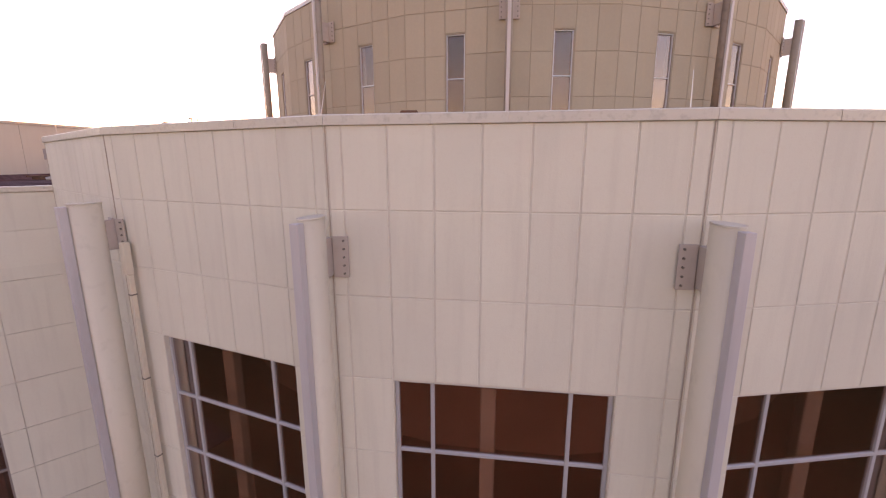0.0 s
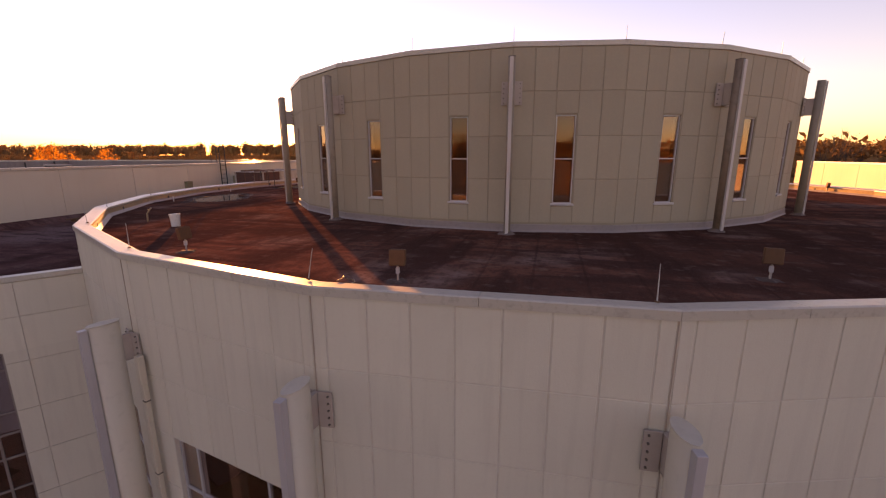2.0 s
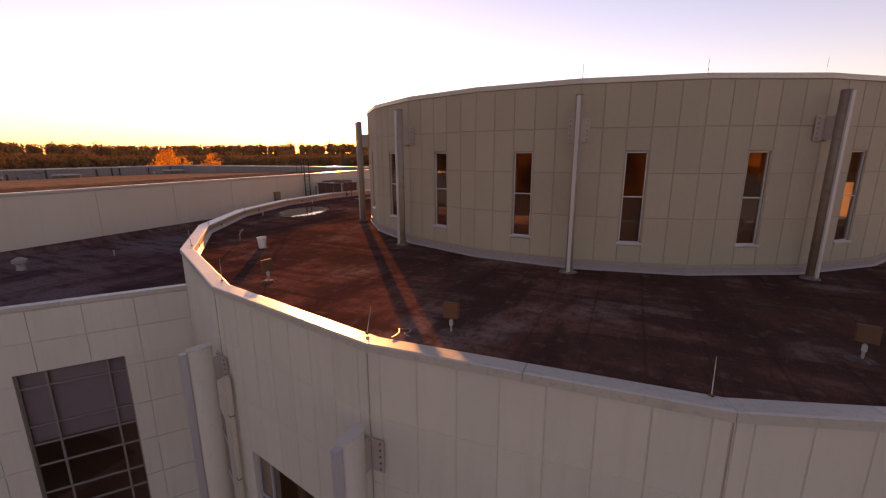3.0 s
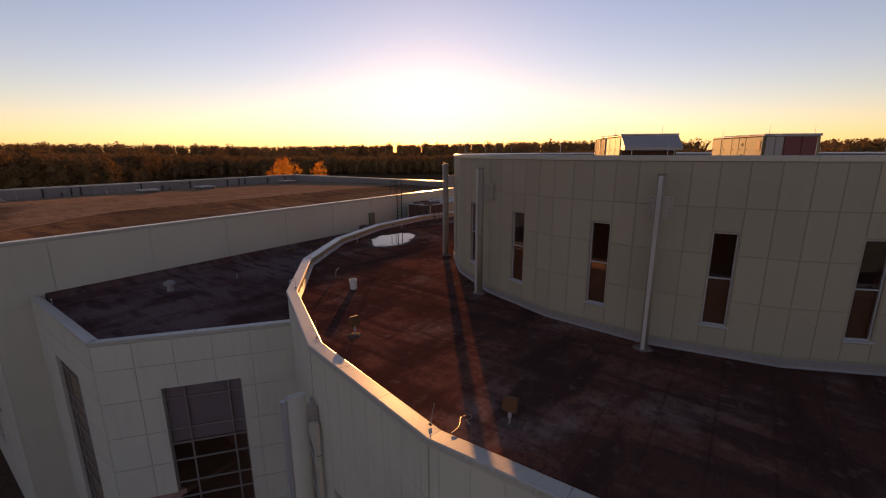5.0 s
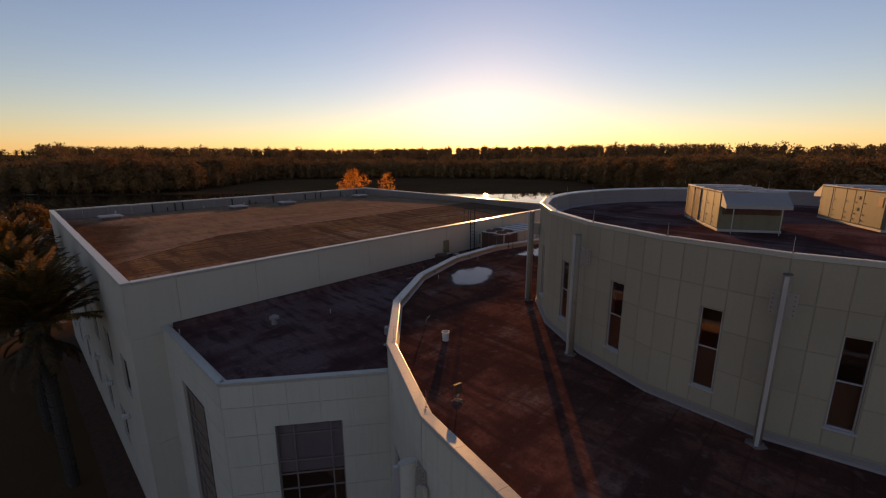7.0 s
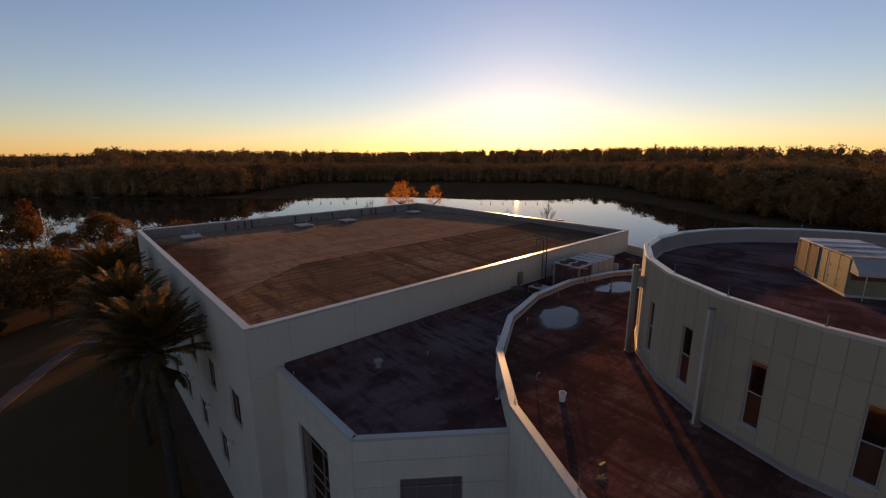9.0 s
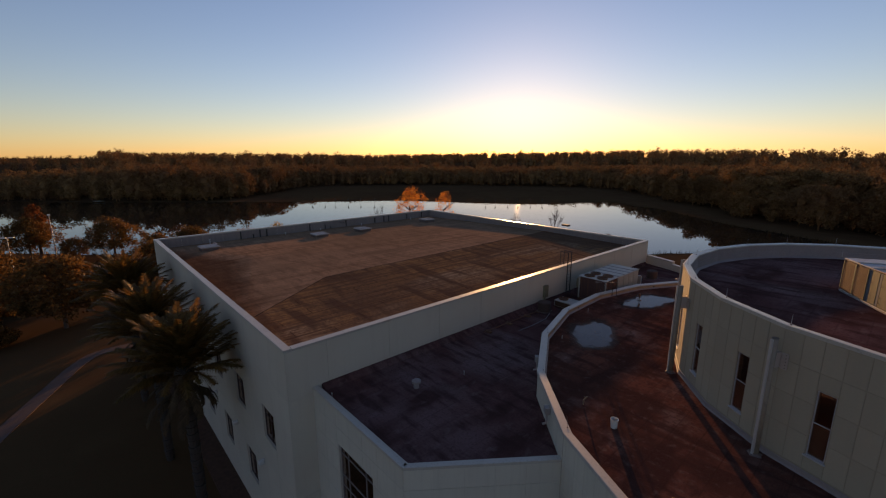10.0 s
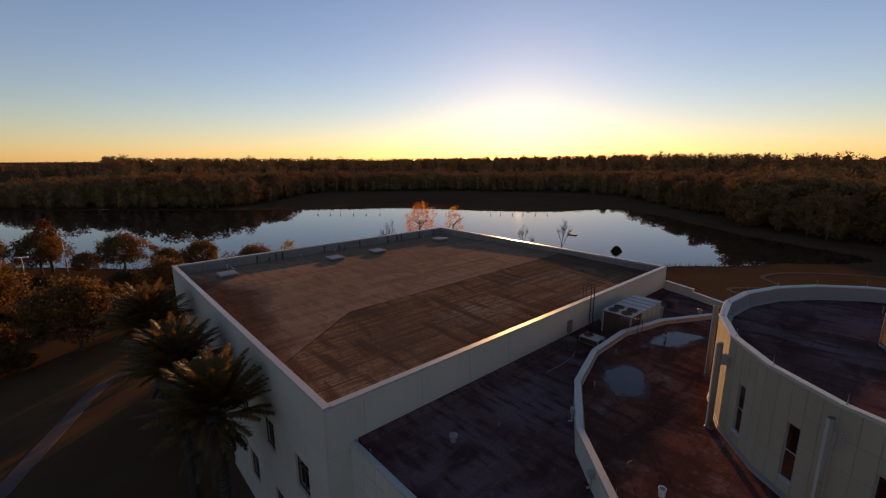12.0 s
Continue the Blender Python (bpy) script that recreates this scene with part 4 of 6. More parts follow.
for a, b, along in (((WING_FAR + 0.35, WING_Y0 + 0.4), (WING_FAR + 0.39, WING_Y1 - 0.4), 1), ((WING_FAR + 0.4, WING_Y1 - 0.39), (WING_X - 0.4, WING_Y1 - 0.35), 0), ((WING_FAR + 0.4, WING_Y0 + 0.35), (WING_X - 0.4, WING_Y0 + 0.39), 0), ((WING_X - 0.39, WING_Y0 + 0.4), (WING_X - 0.35, WING_Y1 - 0.4), 1)):
    span = b[along] - a[along]
    n = round(span / 2.3)
    for k in range(n):
        lo, hi = list(a), list(b)
        lo[along], hi[along] = a[along] + span * k / n + 0.012, a[along] + span * (k + 1) / n - 0.012
        bm = bmesh.new()
        box(bm, lo[0], hi[0], lo[1], hi[1], WING_ROOF - 0.4, WING_TOP - 0.145)
        part("sheet", bm, MEMBRANE, up)
# laps of the roofing felt along the ridge and the crickets
for a, b in ((4, 5), (5, 6), (6, 7)):
    a, b = WING_RIDGE[a], WING_RIDGE[b]
    bm = bmesh.new()
    s = (b - a).cross(Vector((0, 0, 1))).normalized() * 0.03
    up = Vector((0, 0, 0.005))
    prism_v = [bm.verts.new(p) for p in (a - s - up, b - s - up, b + s - up, a + s - up, a - s + up, b - s + up, b + s + up, a + s + up)]
    for q in ((4, 5, 6, 7), (0, 3, 2, 1), (0, 1, 5, 4), (1, 2, 6, 5), (2, 3, 7, 6), (3, 0, 4, 7)):
        bm.faces.new([prism_v[k] for k in q])
    bmesh.ops.recalc_face_normals(bm, faces=bm.faces[:])
    solid("roof_lap", bm, SEAM, "dark lap of the roofing felt on the wing", "seam", kind="structure")

# stays of the far parapet, whole and broken
def stay(y, high):
    bm = bmesh.new()
    box(bm, 0.0, 0.08, -0.08, 0.08, 0.0, high, 0.01)
    box(bm, 0.0, 0.2, -0.1, 0.1, 0.0, 0.03)
    return solid("parapet_stay", bm, DARK, "dark steel stay against the far wing parapet" if high > 0.8 else "broken dark stay against the far wing parapet", "stay", "parapet stays", at=Matrix.Translation((WING_FAR + 0.395, y, WING_ROOF - 0.36)))


for y, high in ((12.18, 1.0), (13.75, 0.5), (14.61, 1.0), (15.49, 1.0), (21.58, 1.0), (23.95, 0.62), (24.81, 0.3), (27.4, 1.0), (32.57, 0.85), (34.32, 1.0), (35.26, 1.0), (39.0, 0.9), (42.2, 1.0)):
    stay(y, high)
bm = bmesh.new()
for k in range(8):
    a, b = math.pi * k / 8, math.pi * (k + 1) / 8
    tube(bm, (0, -0.55 * math.cos(a), -0.34 * math.sin(a)), (0, -0.55 * math.cos(b), -0.34 * math.sin(b)), 0.03, sides=6)
solid("hanging_cable", bm, DARK, "dark cable sagging from the far wing parapet", "cable", at=Matrix.Translation((WING_FAR + 0.43, 26.8, WING_TOP - 0.2)))


def skylight(m, label):
    s = thing("skylight", label, "skylight", "wing skylights", at=m)
    bm = bmesh.new()
    box(bm, -0.85, 0.85, -0.85, 0.85, -0.12, 0.3, 0.02)
    part("kerb", bm, FLASH_DARK, s)
    bm = bmesh.new()
    box(bm, -0.95, 0.95, -0.95, 0.95, 0.302, 0.44, 0.04)
    lid = part("lid", bm, HATCH, s, "dull pale lid")
    for k in range(4):
        bm = bmesh.new()
        y = -0.72 + 0.48 * k
        box(bm, -0.9, 0.9, y - 0.03, y + 0.03, 0.441, 0.475, 0.008)
        part("rib", bm, HATCH, lid)
    return s


first = skylight(Matrix.Translation((-54.7, 7.2, WING_ROOF - 0.14)), "pale square roof hatch on the wing")
for x, y in ((-53.8, 20.1), (-53.7, 26.5), (-54.5, 38.9)):
    copy_thing(first, Matrix.Translation((x, y, WING_ROOF - 0.14)))
bm = bmesh.new()
tube(bm, (0, 0, 0), (0, 0, 0.5), 0.06)
tube(bm, (0, 0, 0.5), (0, 0, 0.62), 0.11)
vent = solid("vent_pipe", bm, GALV, "small grey vent pipe on the wing roof", "vent pipe", "vent pipes", at=Matrix.Translation((-58.9, 8.3, WING_ROOF - 0.32)))
for x, y in ((-59.2, 17.7), (-59.3, 22.9), (-59.0, 29.5), (-59.0, 39.1)):
    copy_thing(vent, Matrix.Translation((x, y, WING_ROOF - 0.33)) @ Matrix.Diagonal((0.9, 0.9, 0.5, 1)))
bm = bmesh.new()
tube(bm, (0, 0, 0.02), (0, 0, 0.14), 0.12, 0.05)
solid("roof_drain", bm, BRASS, "small brassy drain in the wing roof corner", "drain", at=Matrix.Translation((-28.29, 3.87, WING_ROOF)))


def wall_lamp(m):
    w = thing("wall_lamp", "white wall lamp on the wing front", "wall lamp", "wing wall lamps", at=m)
    bm = bmesh.new()
    box(bm, -0.16, 0.16, -0.36, -0.03, -0.1, 0.14, 0.03)
    part("housing", bm, WHITE, w)
    bm = bmesh.new()
    box(bm, -0.08, 0.08, -0.035, 0.0, -0.16, 0.18, 0.01)
    part("back_plate", bm, GALV, w)
    return w


first = wall_lamp(Matrix.Translation((-26.9, WING_Y0 - 0.026, 5.6)))
for x in (-32.2, -37.5, -42.8, -48.1):
    copy_thing(first, Matrix.Translation((x, WING_Y0 - 0.026, 5.6)))

# ---- annex between wing and drum ----
AN_A, AN_B, AN_C = Vector((-14.05, 4.185)), Vector((WING_X, 4.185)), Vector((-10.23, 9.17))
ch = AN_C - AN_A
ch_m = Matrix.Translation((*AN_A, 0)) @ Matrix.Rotation(math.atan2(ch.y, ch.x), 4, "Z")
an_m = Matrix.Translation((*AN_B, 0))


def annex_wall(name, m, length, holes, cols, label):
    bm = bmesh.new()
    wall(bm, 0, length, -0.1, ANNEX_TOP - 0.12, 0.35, holes, m)
    w = solid(name, bm, JOINT, label, "wall", kind="structure")
    rows = [0.15, 1.35, 2.55, 3.75, 4.95, 6.1, 7.4, 8.7, 10.05, 11.28, ANNEX_TOP - 0.15]
    for a, b in zip(cols, cols[1:]):
        for c, d in zip(rows, rows[1:]):
            us = sorted({a, b, *[u for h in holes for u in h[:2] if a < u < b]})
            zs = sorted({c, d, *[z for h in holes for z in h[2:] if c < z < d]})
            for p, q in zip(us, us[1:]):
                for r, s in zip(zs, zs[1:]):
                    if any(h[0] < (p + q) / 2 < h[1] and h[2] < (r + s) / 2 < h[3] for h in holes):
                        continue
                    g0, g1 = (0.01 if p == a else 0), (0.01 if q == b else 0)
                    k0_, k1_ = (0.01 if r == c else 0), (0.01 if s == d else 0)
                    b2 = bmesh.new()
                    box(b2, p + g0, q - g1, -0.025, 0.01, r + k0_, s - k1_, 0.0, m)
                    part("panel", b2, PANEL, w)
    return w


ch_hole, an_hole = (1.82, 4.39, 2.0, 10.37), (2.55, 5.6, 2.0, 10.37)
annex_wall("wall_annex_chamfer", ch_m, ch.length, [ch_hole], [0, 1.17, 2.38, 3.6, 4.85, ch.length], "cream panelled chamfer wall of the annex")
annex_wall("wall_annex_front", an_m, AN_A.x - AN_B.x, [an_hole], [0, 1.2, 2.4, 3.6, 4.8, 6.0, AN_A.x - AN_B.x], "cream panelled front of the annex")
ZS = [9.87, 8.65, 8.05, 7.35, 6.4, 5.75, 5.05, 4.0, 3.1]
window("window_90", ch_m, *ch_hole, [2.5, 3.92], ZS, "tall gridded annex window with half-lowered blinds", blinds=8.05, glass=GLASS_GREY, metal=WINDOW_BROWN)
window("window_91", an_m, *an_hole, [3.25, 4.85], ZS, "tall gridded window in the annex front", metal=WINDOW_BROWN)
bm = bmesh.new()
box(bm, -20.9, -12.6, 8.2, 8.4, 0.0, 12.1)
box(bm, -20.9, -12.9, 4.8, 8.2, 5.9, 6.1)
solid("wall_annex_room", bm, ROOM_DARK, "dim rooms behind the annex windows", "wall", kind="structure")
drum_edge = [tuple(at_drum(d, (AP_OUT - 0.2) * R_C)[:2]) for d in (37.5, 52.5, 67.5, 82.5, 97.5, 112.5, 127.5, 142.5)]
bm = bmesh.new()
sheet(bm, [(WING_X + 0.05, 4.35), (-14.1, 4.35), (-10.5, 9.17)] + drum_edge + [(-10.7, 39.41), (-18.7, 43.33), (WING_X + 0.05, 44.4)], ANNEX_ROOF)
solid("roof_annex", bm, ROOF_PLUM, "dark bitumen annex roof with pale stains", "roof", kind="structure")
straight_coping("trim_annex_coping", AN_B + Vector((0.03, 0)), AN_A, 0.06, 0.22, ANNEX_TOP, 3.6, "pale coping along the annex front")
straight_coping("trim_annex_coping", AN_A, AN_C, 0.06, 0.22, ANNEX_TOP, 3.05, "pale coping along the annex chamfer")
for a, b, z, lab in (((-21.9, 44.48), (-18.7, 43.28), 13.1, "low cream wall end behind the plant yard"), ((-18.68, 43.22), (-10.75, 39.46), 12.8, "low cream parapet behind the plant yard")):
    bm = bmesh.new()
    d = Vector(b) - Vector(a)
    box(bm, 0, d.length, 0, 0.3, -0.1, z - 0.12, 0.0, Matrix.Translation((*a, 0)) @ Matrix.Rotation(math.atan2(d.y, d.x), 4, "Z"))
    solid("wall_yard", bm, STUCCO, lab, "wall", kind="structure")
    straight_coping("trim_yard_coping", a, b, 0.04, 0.34, z, 2.5, "pale coping of the plant yard parapet")

# ---- the matching wing beyond the drum ----
RX = 2 * CX - WING_X
rm = Matrix.Translation((RX, WING_Y1, 0)) @ Matrix.Rotation(radians(-90), 4, "Z")
wing_wall("wall_east_wing", rm, L_SIDE, [], "cream panelled flank of the opposite wing", [3.94 * i for i in range(11)] + [L_SIDE], [0.1, 6.1, 12.2, WING_TOP - 0.14])
bm = bmesh.new()
prism(bm, [(RX + 0.36, WING_Y0), (RX + 37, WING_Y0), (RX + 37, WING_Y1), (RX + 0.36, WING_Y1)], -0.1, WING_TOP - 0.8)
solid("wall_east_block", bm, ROOF_WING, "flat-roofed body of the opposite wing", "wall", kind="structure")
straight_coping("trim_east_coping", (RX, WING_Y1), (RX, WING_Y0), 0.06, 0.36, WING_TOP, 3.0, "pale coping of the opposite wing")
bm = bmesh.new()
sheet(bm, [(RX - 0.05, 5.4), (RX - 0.05, 45.7), (20.5, 45.7), (17.0, 42.0)] + [tuple(at_drum(-d, (AP_OUT - 0.2) * R_C)[:2]) for d in (112.5, 97.5, 82.5, 67.5, 52.5, 37.5)] + [(15.4, 5.4)], ANNEX_ROOF)
solid("roof_east_annex", bm, ROOF_PLUM, "dark bitumen roof of the opposite annex", "roof", kind="structure")


# ---- plant on the upper roof ----
SLATE = material("slate_strip", (0.10, 0.11, 0.13), 0.6)
STAINED = material("orange_stain_paint", (0.45, 0.2, 0.1), 0.6)
TOPS = material("weathered_roof_sheet", (0.40, 0.39, 0.40), 0.5, 0.2, spots=[(0.5, 0.8, (0.24, 0.09, 0.05), 0.5, 0.6), (3, 0.5, (0.55, 0.5, 0.45), 0.55, 0.7)])


def air_handler(m, length, wide, high, label, hood_far, bays):
    """A long casing of bolted door panels with a sloping intake hood at one end and a louvred part. Local x runs along it."""
    a = thing("air_handler", label, "air handler", "rooftop air handlers", at=m)
    bm = bmesh.new()
    box(bm, 0.02, length - 0.02, 0.02, wide - 0.02, 0.1, high - 0.06)
    part("casing", bm, UNIT, a)
    bm = bmesh.new()
    box(bm, -0.03, length + 0.03, -0.03, wide + 0.03, 0.0, 0.1, 0.01)
    part("base_rail", bm, GALV, a)
    bm = bmesh.new()
    box(bm, -0.04, length + 0.04, -0.04, wide + 0.04, high - 0.06, high, 0.015)
    part("roof_sheet", bm, TOPS, a)
    for i in range(4):
        bm = bmesh.new()
        x = length * i / 4
        box(bm, x - 0.03, x + 0.03, -0.05, wide + 0.05, high + 0.001, high + 0.05, 0.01)
        part("roof_seam", bm, GALV, a)
    for side in (0, 1):
        y = 0.0 if side == 0 else wide
        x = 0.02
        for kind, share in bays:
            x0, x1 = x + 0.012, x + share * (length - 0.04) - 0.012
            x += share * (length - 0.04)
            bm = bmesh.new()
            if kind == "gap":
                box(bm, x0, x1, y - 0.028, y + 0.028, 0.14, high - 0.09)
                part("recess_strip", bm, SLATE, a, "dark blue-grey strip")
                continue
            box(bm, x0, x1, y - 0.035, y + 0.035, 0.14, high - 0.09, 0.012)
            d = part("door", bm, UNIT if kind == "door" else COIL, a, "" if kind == "door" else "rust-brown coil section")
            o0, o1 = (y - 0.055, y - 0.036) if side == 0 else (y + 0.036, y + 0.055)
            if kind == "door":
                for z in (0.3, 0.55, high * 0.62):
                    bm = bmesh.new()
                    box(bm, x1 - 0.06, x1 - 0.03, o0, o1, z, z + 0.05)
                    part("latch", bm, BOLT, d)
            else:
                bm = bmesh.new()
                for k in range(24):
                    z = 0.22 + k * (high - 0.4) / 24
                    box(bm, x0 + 0.06, x1 - 0.06, o0, o1, z, z + 0.022)
                part("coil_face", bm, COIL, d)["kind"] = "stuff"
                for u in (x0 - 0.008, x1 - 0.035):
                    bm = bmesh.new()
                    box(bm, u, u + 0.045, o0 - 0.004, o1 + 0.004, 0.14, high - 0.09)
                    part("trim", bm, UNIT, d)
    if hood_far:
        for z in (high * 0.42, high * 0.72):
            bm = bmesh.new()
            box(bm, length * 0.36, length * 0.36 + 0.14, wide + 0.036, wide + 0.05, z, z + 0.14)
            part("vent_grille", bm, DARK, a)
        # Orange stain on the wide door, built as a thin plate.
        bm = bmesh.new()
        box(bm, length * 0.04, length * 0.1, wide + 0.036, wide + 0.045, high * 0.6, high * 0.85)
        part("warning_plate", bm, STAINED, a, "faded orange stain")
    # hood
    hx = length if hood_far else 0.0
    s = 1 if hood_far else -1
    bm = bmesh.new()
    prof = [(0.02, high - 0.02), (0.62, high - 0.52), (0.62, high - 0.66), (0.02, high - 0.62)]
    ends = [[bm.verts.new((hx + s * p, y, z)) for p, z in prof] for y in (-0.02, wide + 0.02)]
    for i in range(4):
        bm.faces.new((ends[0][i], ends[0][(i + 1) % 4], ends[1][(i + 1) % 4], ends[1][i]))
    bm.faces.new(ends[0])
    bm.faces.new(ends[1][::-1])
    bmesh.ops.recalc_face_normals(bm, faces=bm.faces[:])
    part("intake_hood", bm, HOOD, a, "sloping grey metal intake hood")
    for y in (0.3, wide - 0.3):
        bm = bmesh.new()
        tube(bm, (hx + s * 0.56, y, 0.0), (hx + s * 0.56, y, high - 0.65), 0.018)
        part("hood_prop", bm, GALV, a)
    # two smooth red panels in the end opposite the hood, two painted shade-grey
    ex = 0.0 if hood_far else length
    e0, e1 = (ex - 0.05, ex - 0.01) if hood_far else (ex + 0.01, ex + 0.05)
    for y0, y1, mat in ((0.06, 0.33, RED), (0.34, 0.64, RED), (0.66, 0.8, HATCH), (0.81, 0.97, HATCH)):
        bm = bmesh.new()
        box(bm, e0, e1, wide * y0, wide * y1, 0.12, high - 0.1, 0.008)
        part("end_panel", bm, mat, a, "dull dark red panel" if mat is RED else "casing panel painted grey for shade")
    # dark mesh under the hood
    bm = bmesh.new()
    box(bm, hx - 0.03, hx + 0.03, 0.1, wide - 0.1, 0.75, high - 0.64)
    part("intake_mesh", bm, COIL, a, "brown mesh under the hood")
    return a


AHU_TURN = Matrix.Rotation(radians(120.5), 4, "Z")
BAYS = (("door", 0.17), ("door", 0.17), ("gap", 0.04), ("door", 0.12), ("gap", 0.05), ("coil", 0.225), ("coil", 0.225))
air_handler(Matrix.Translation((-0.1, 22.12, ROOF_HIGH)) @ AHU_TURN, 4.4, 2.35, 1.72, "sunlit beige rooftop air handler with a sloping hood", False, BAYS)
BAYS = (("door", 0.3), ("door", 0.13), ("door", 0.14), ("door", 0.2), ("gap", 0.03), ("door", 0.2))
air_handler(Matrix.Translation((4.98, 26.5, ROOF_HIGH)) @ AHU_TURN, 4.4, 2.35, 1.72, "long beige rooftop air handler with red louvres", True, BAYS)


# ---- lightning rods ----
def rod(m, high, label, group):
    r = thing("lightning_rod", label, "lightning rod", group, at=m)
    bm = bmesh.new()
    tube(bm, (0, 0, 0.02), (0, 0, high), 0.009, 0.004, 6)
    part("spike", bm, GALV, r)
    bm = bmesh.new()
    box(bm, -0.03, 0.03, -0.02, 0.02, 0.0, 0.025, 0.005)
    part("base", bm, BROWN, r)
    return r


rng = random.Random(4)
first = rod(Matrix.Translation(at_drum(8.2, AP_OUT - 0.12, RIM_LOW)) @ Matrix.Rotation(radians(12), 4, "Y"), 0.5, "thin leaning lightning rod on the lower coping", "lower rim rods")
for d in (-37, -22.5, -7.0, 23.5, 38.5, 53.0, 68.0, 83.0, 98.0, 113.0, -52, -67, -82):
    copy_thing(first, Matrix.Translation(at_drum(d, AP_OUT - 0.12, RIM_LOW - 0.004)) @ pose(0, 0, 0, rng.uniform(-5, 5), rng.uniform(-6, 6), rng.uniform(0, 180)))
first = rod(Matrix.Translation(at_drum(0, AP_IN - 0.1, RIM_HIGH - 0.01)), 0.42, "thin upright lightning rod on the upper rim", "upper rim rods")
for k in range(1, 24):
    copy_thing(first, Matrix.Translation(at_drum(15 * k, AP_IN - 0.1, RIM_HIGH - 0.012)) @ pose(0, 0, 0, rng.uniform(-3, 3), rng.uniform(-3, 3), 0))
for x, y in ((-2.45, 21.15), (-0.75, 22.25), (-4.5, 24.5), (3.1, 25.65), (4.75, 26.6), (1.1, 29.2)):
    copy_thing(first, Matrix.Translation((x, y, ROOF_HIGH + 1.72)))


PATCH = material("patched_mastic", (0.11, 0.07, 0.058), 0.9, spec=0.05, spots=[(9, 0.7, (0.19, 0.14, 0.115), 0.54, 0.7)], bump=0.4, bump_scale=18)


# ---- floodlights on the lower roof ----
def floodlight(m, label, tilt):
    f = thing("floodlight", label, "floodlight", "roof floodlights", at=m)
    bm = bmesh.new()
    tube(bm, (0, 0, 0.02), (0, 0, 0.30), 0.02, 0.02, 10)
    part("stem", bm, BRACKET, f)
    bm = bmesh.new()
    box(bm, -0.032, 0.032, -0.03, 0.03, 0.15, 0.26, 0.008)
    part("junction_box", bm, FIN, f, "small pale junction box")
    bm = bmesh.new()
    r = random.Random(3)
    n = 14
    lo = [bm.verts.new((math.cos(6.283 * k / n) * r.uniform(0.13, 0.26), math.sin(6.283 * k / n) * r.uniform(0.13, 0.26), 0.004)) for k in range(n)]
    hi = [bm.verts.new((math.cos(6.283 * k / n) * 0.09, math.sin(6.283 * k / n) * 0.09, 0.03)) for k in range(n)]
    for k in range(n):
        bm.faces.new((lo[k], lo[(k + 1) % n], hi[(k + 1) % n], hi[k]))
    bm.faces.new(hi)
    part("pitch_pocket", bm, PATCH, f, "patched flashing round the stem")
    head = bmesh.new()
    t = Matrix.Translation((0, 0, 0.44)) @ Matrix.Rotation(radians(tilt), 4, "X")
    box(head, -0.145, 0.145, -0.05, 0.07, -0.145, 0.145, 0.015, t)
    h = part("housing", head, BROWN, f, "brown enamelled lamp housing")
    g = bmesh.new()
    box(g, -0.125, 0.125, 0.071, 0.08, -0.125, 0.125, 0.0, t)
    part("lens", g, DARK, h, "dark glass lens")
    return f


def on_roof(x, y, rz=0.0, z=ROOF_LOW):
    return Matrix.Translation((x, y, z)) @ Matrix.Rotation(radians(rz), 4, "Z")


first = floodlight(on_roof(-0.4, 7.45, 7), "brown floodlight on a short metal stem aimed at the upper drum", -8)
for x, y, rz in ((6.0, 9.1, -12), (-15.5, 27.9, 102), (17.65, 29.84, -103), (16.82, 32.87, -113), (11.33, 10.7, -38)):
    copy_thing(first, on_roof(x, y, rz))
floodlight(on_roof(-6.0, 8.52, 80), "brown floodlight with a sunlit flat top", -10)

# white bucket
bk = thing("bucket", "white plastic bucket standing on the dark roof", "bucket", at=on_roof(-9.3, 11.43))
bm = bmesh.new()
n = 24
prof = [(0.0, 0.012), (0.125, 0.012), (0.128, 0.0), (0.152, 0.36), (0.162, 0.362), (0.162, 0.385), (0.146, 0.385), (0.122, 0.03), (0.0, 0.03)]
rings = []
for r, z in prof:
    rings.append([bm.verts.new((r * math.cos(6.2832 * k / n), r * math.sin(6.2832 * k / n), z)) for k in range(n)] if r else [bm.verts.new((0, 0, z))])
for p, q in zip(rings, rings[1:]):
    for k in range(n):
        a = [p[k % len(p)], p[(k + 1) % n % len(p)], q[(k + 1) % n % len(q)], q[k % len(q)]]
        bm.faces.new(list(dict.fromkeys(a)))
bmesh.ops.recalc_face_normals(bm, faces=bm.faces[:])
part("pail", bm, WHITE, bk)
bm = bmesh.new()
pts = [Vector((0.16 * math.cos(a), 0.16 * math.sin(a) * 0.6 - 0.1, 0.35 - 0.13 * math.sin(a))) for a in [math.pi * k / 10 for k in range(11)]]
for p, q in zip(pts, pts[1:]):
    tube(bm, p, q, 0.004, sides=5)
part("bail_handle", bm, GALV, bk)
# bent stub with loose lamp arm
bm = bmesh.new()
tube(bm, (0, 0, 0), (0.02, 0, 0.28), 0.03)
tube(bm, (0.02, 0, 0.27), (0.17, 0.05, 0.47), 0.022)
tube(bm, (0.1, 0.03, 0.36), (0.03, 0.02, 0.42), 0.014)
solid("broken_lamp_stem", bm, BRASS, "bent metal stem of a broken roof lamp", "lamp stem", at=on_roof(-11.0, 11.95))
bm = bmesh.new()
tube(bm, (0, 0, 0), (0.0, 0, 0.2), 0.02)
tube(bm, (0, 0, 0.2), (0.0, 0, 0.24), 0.03)
stub = solid("roof_vent_stub", bm, GALV, "short grey vent stub on the roof", "vent pipe", "vent pipes", at=on_roof(-15.57, 17.38))
copy_thing(stub, on_roof(-16.93, 22.83))
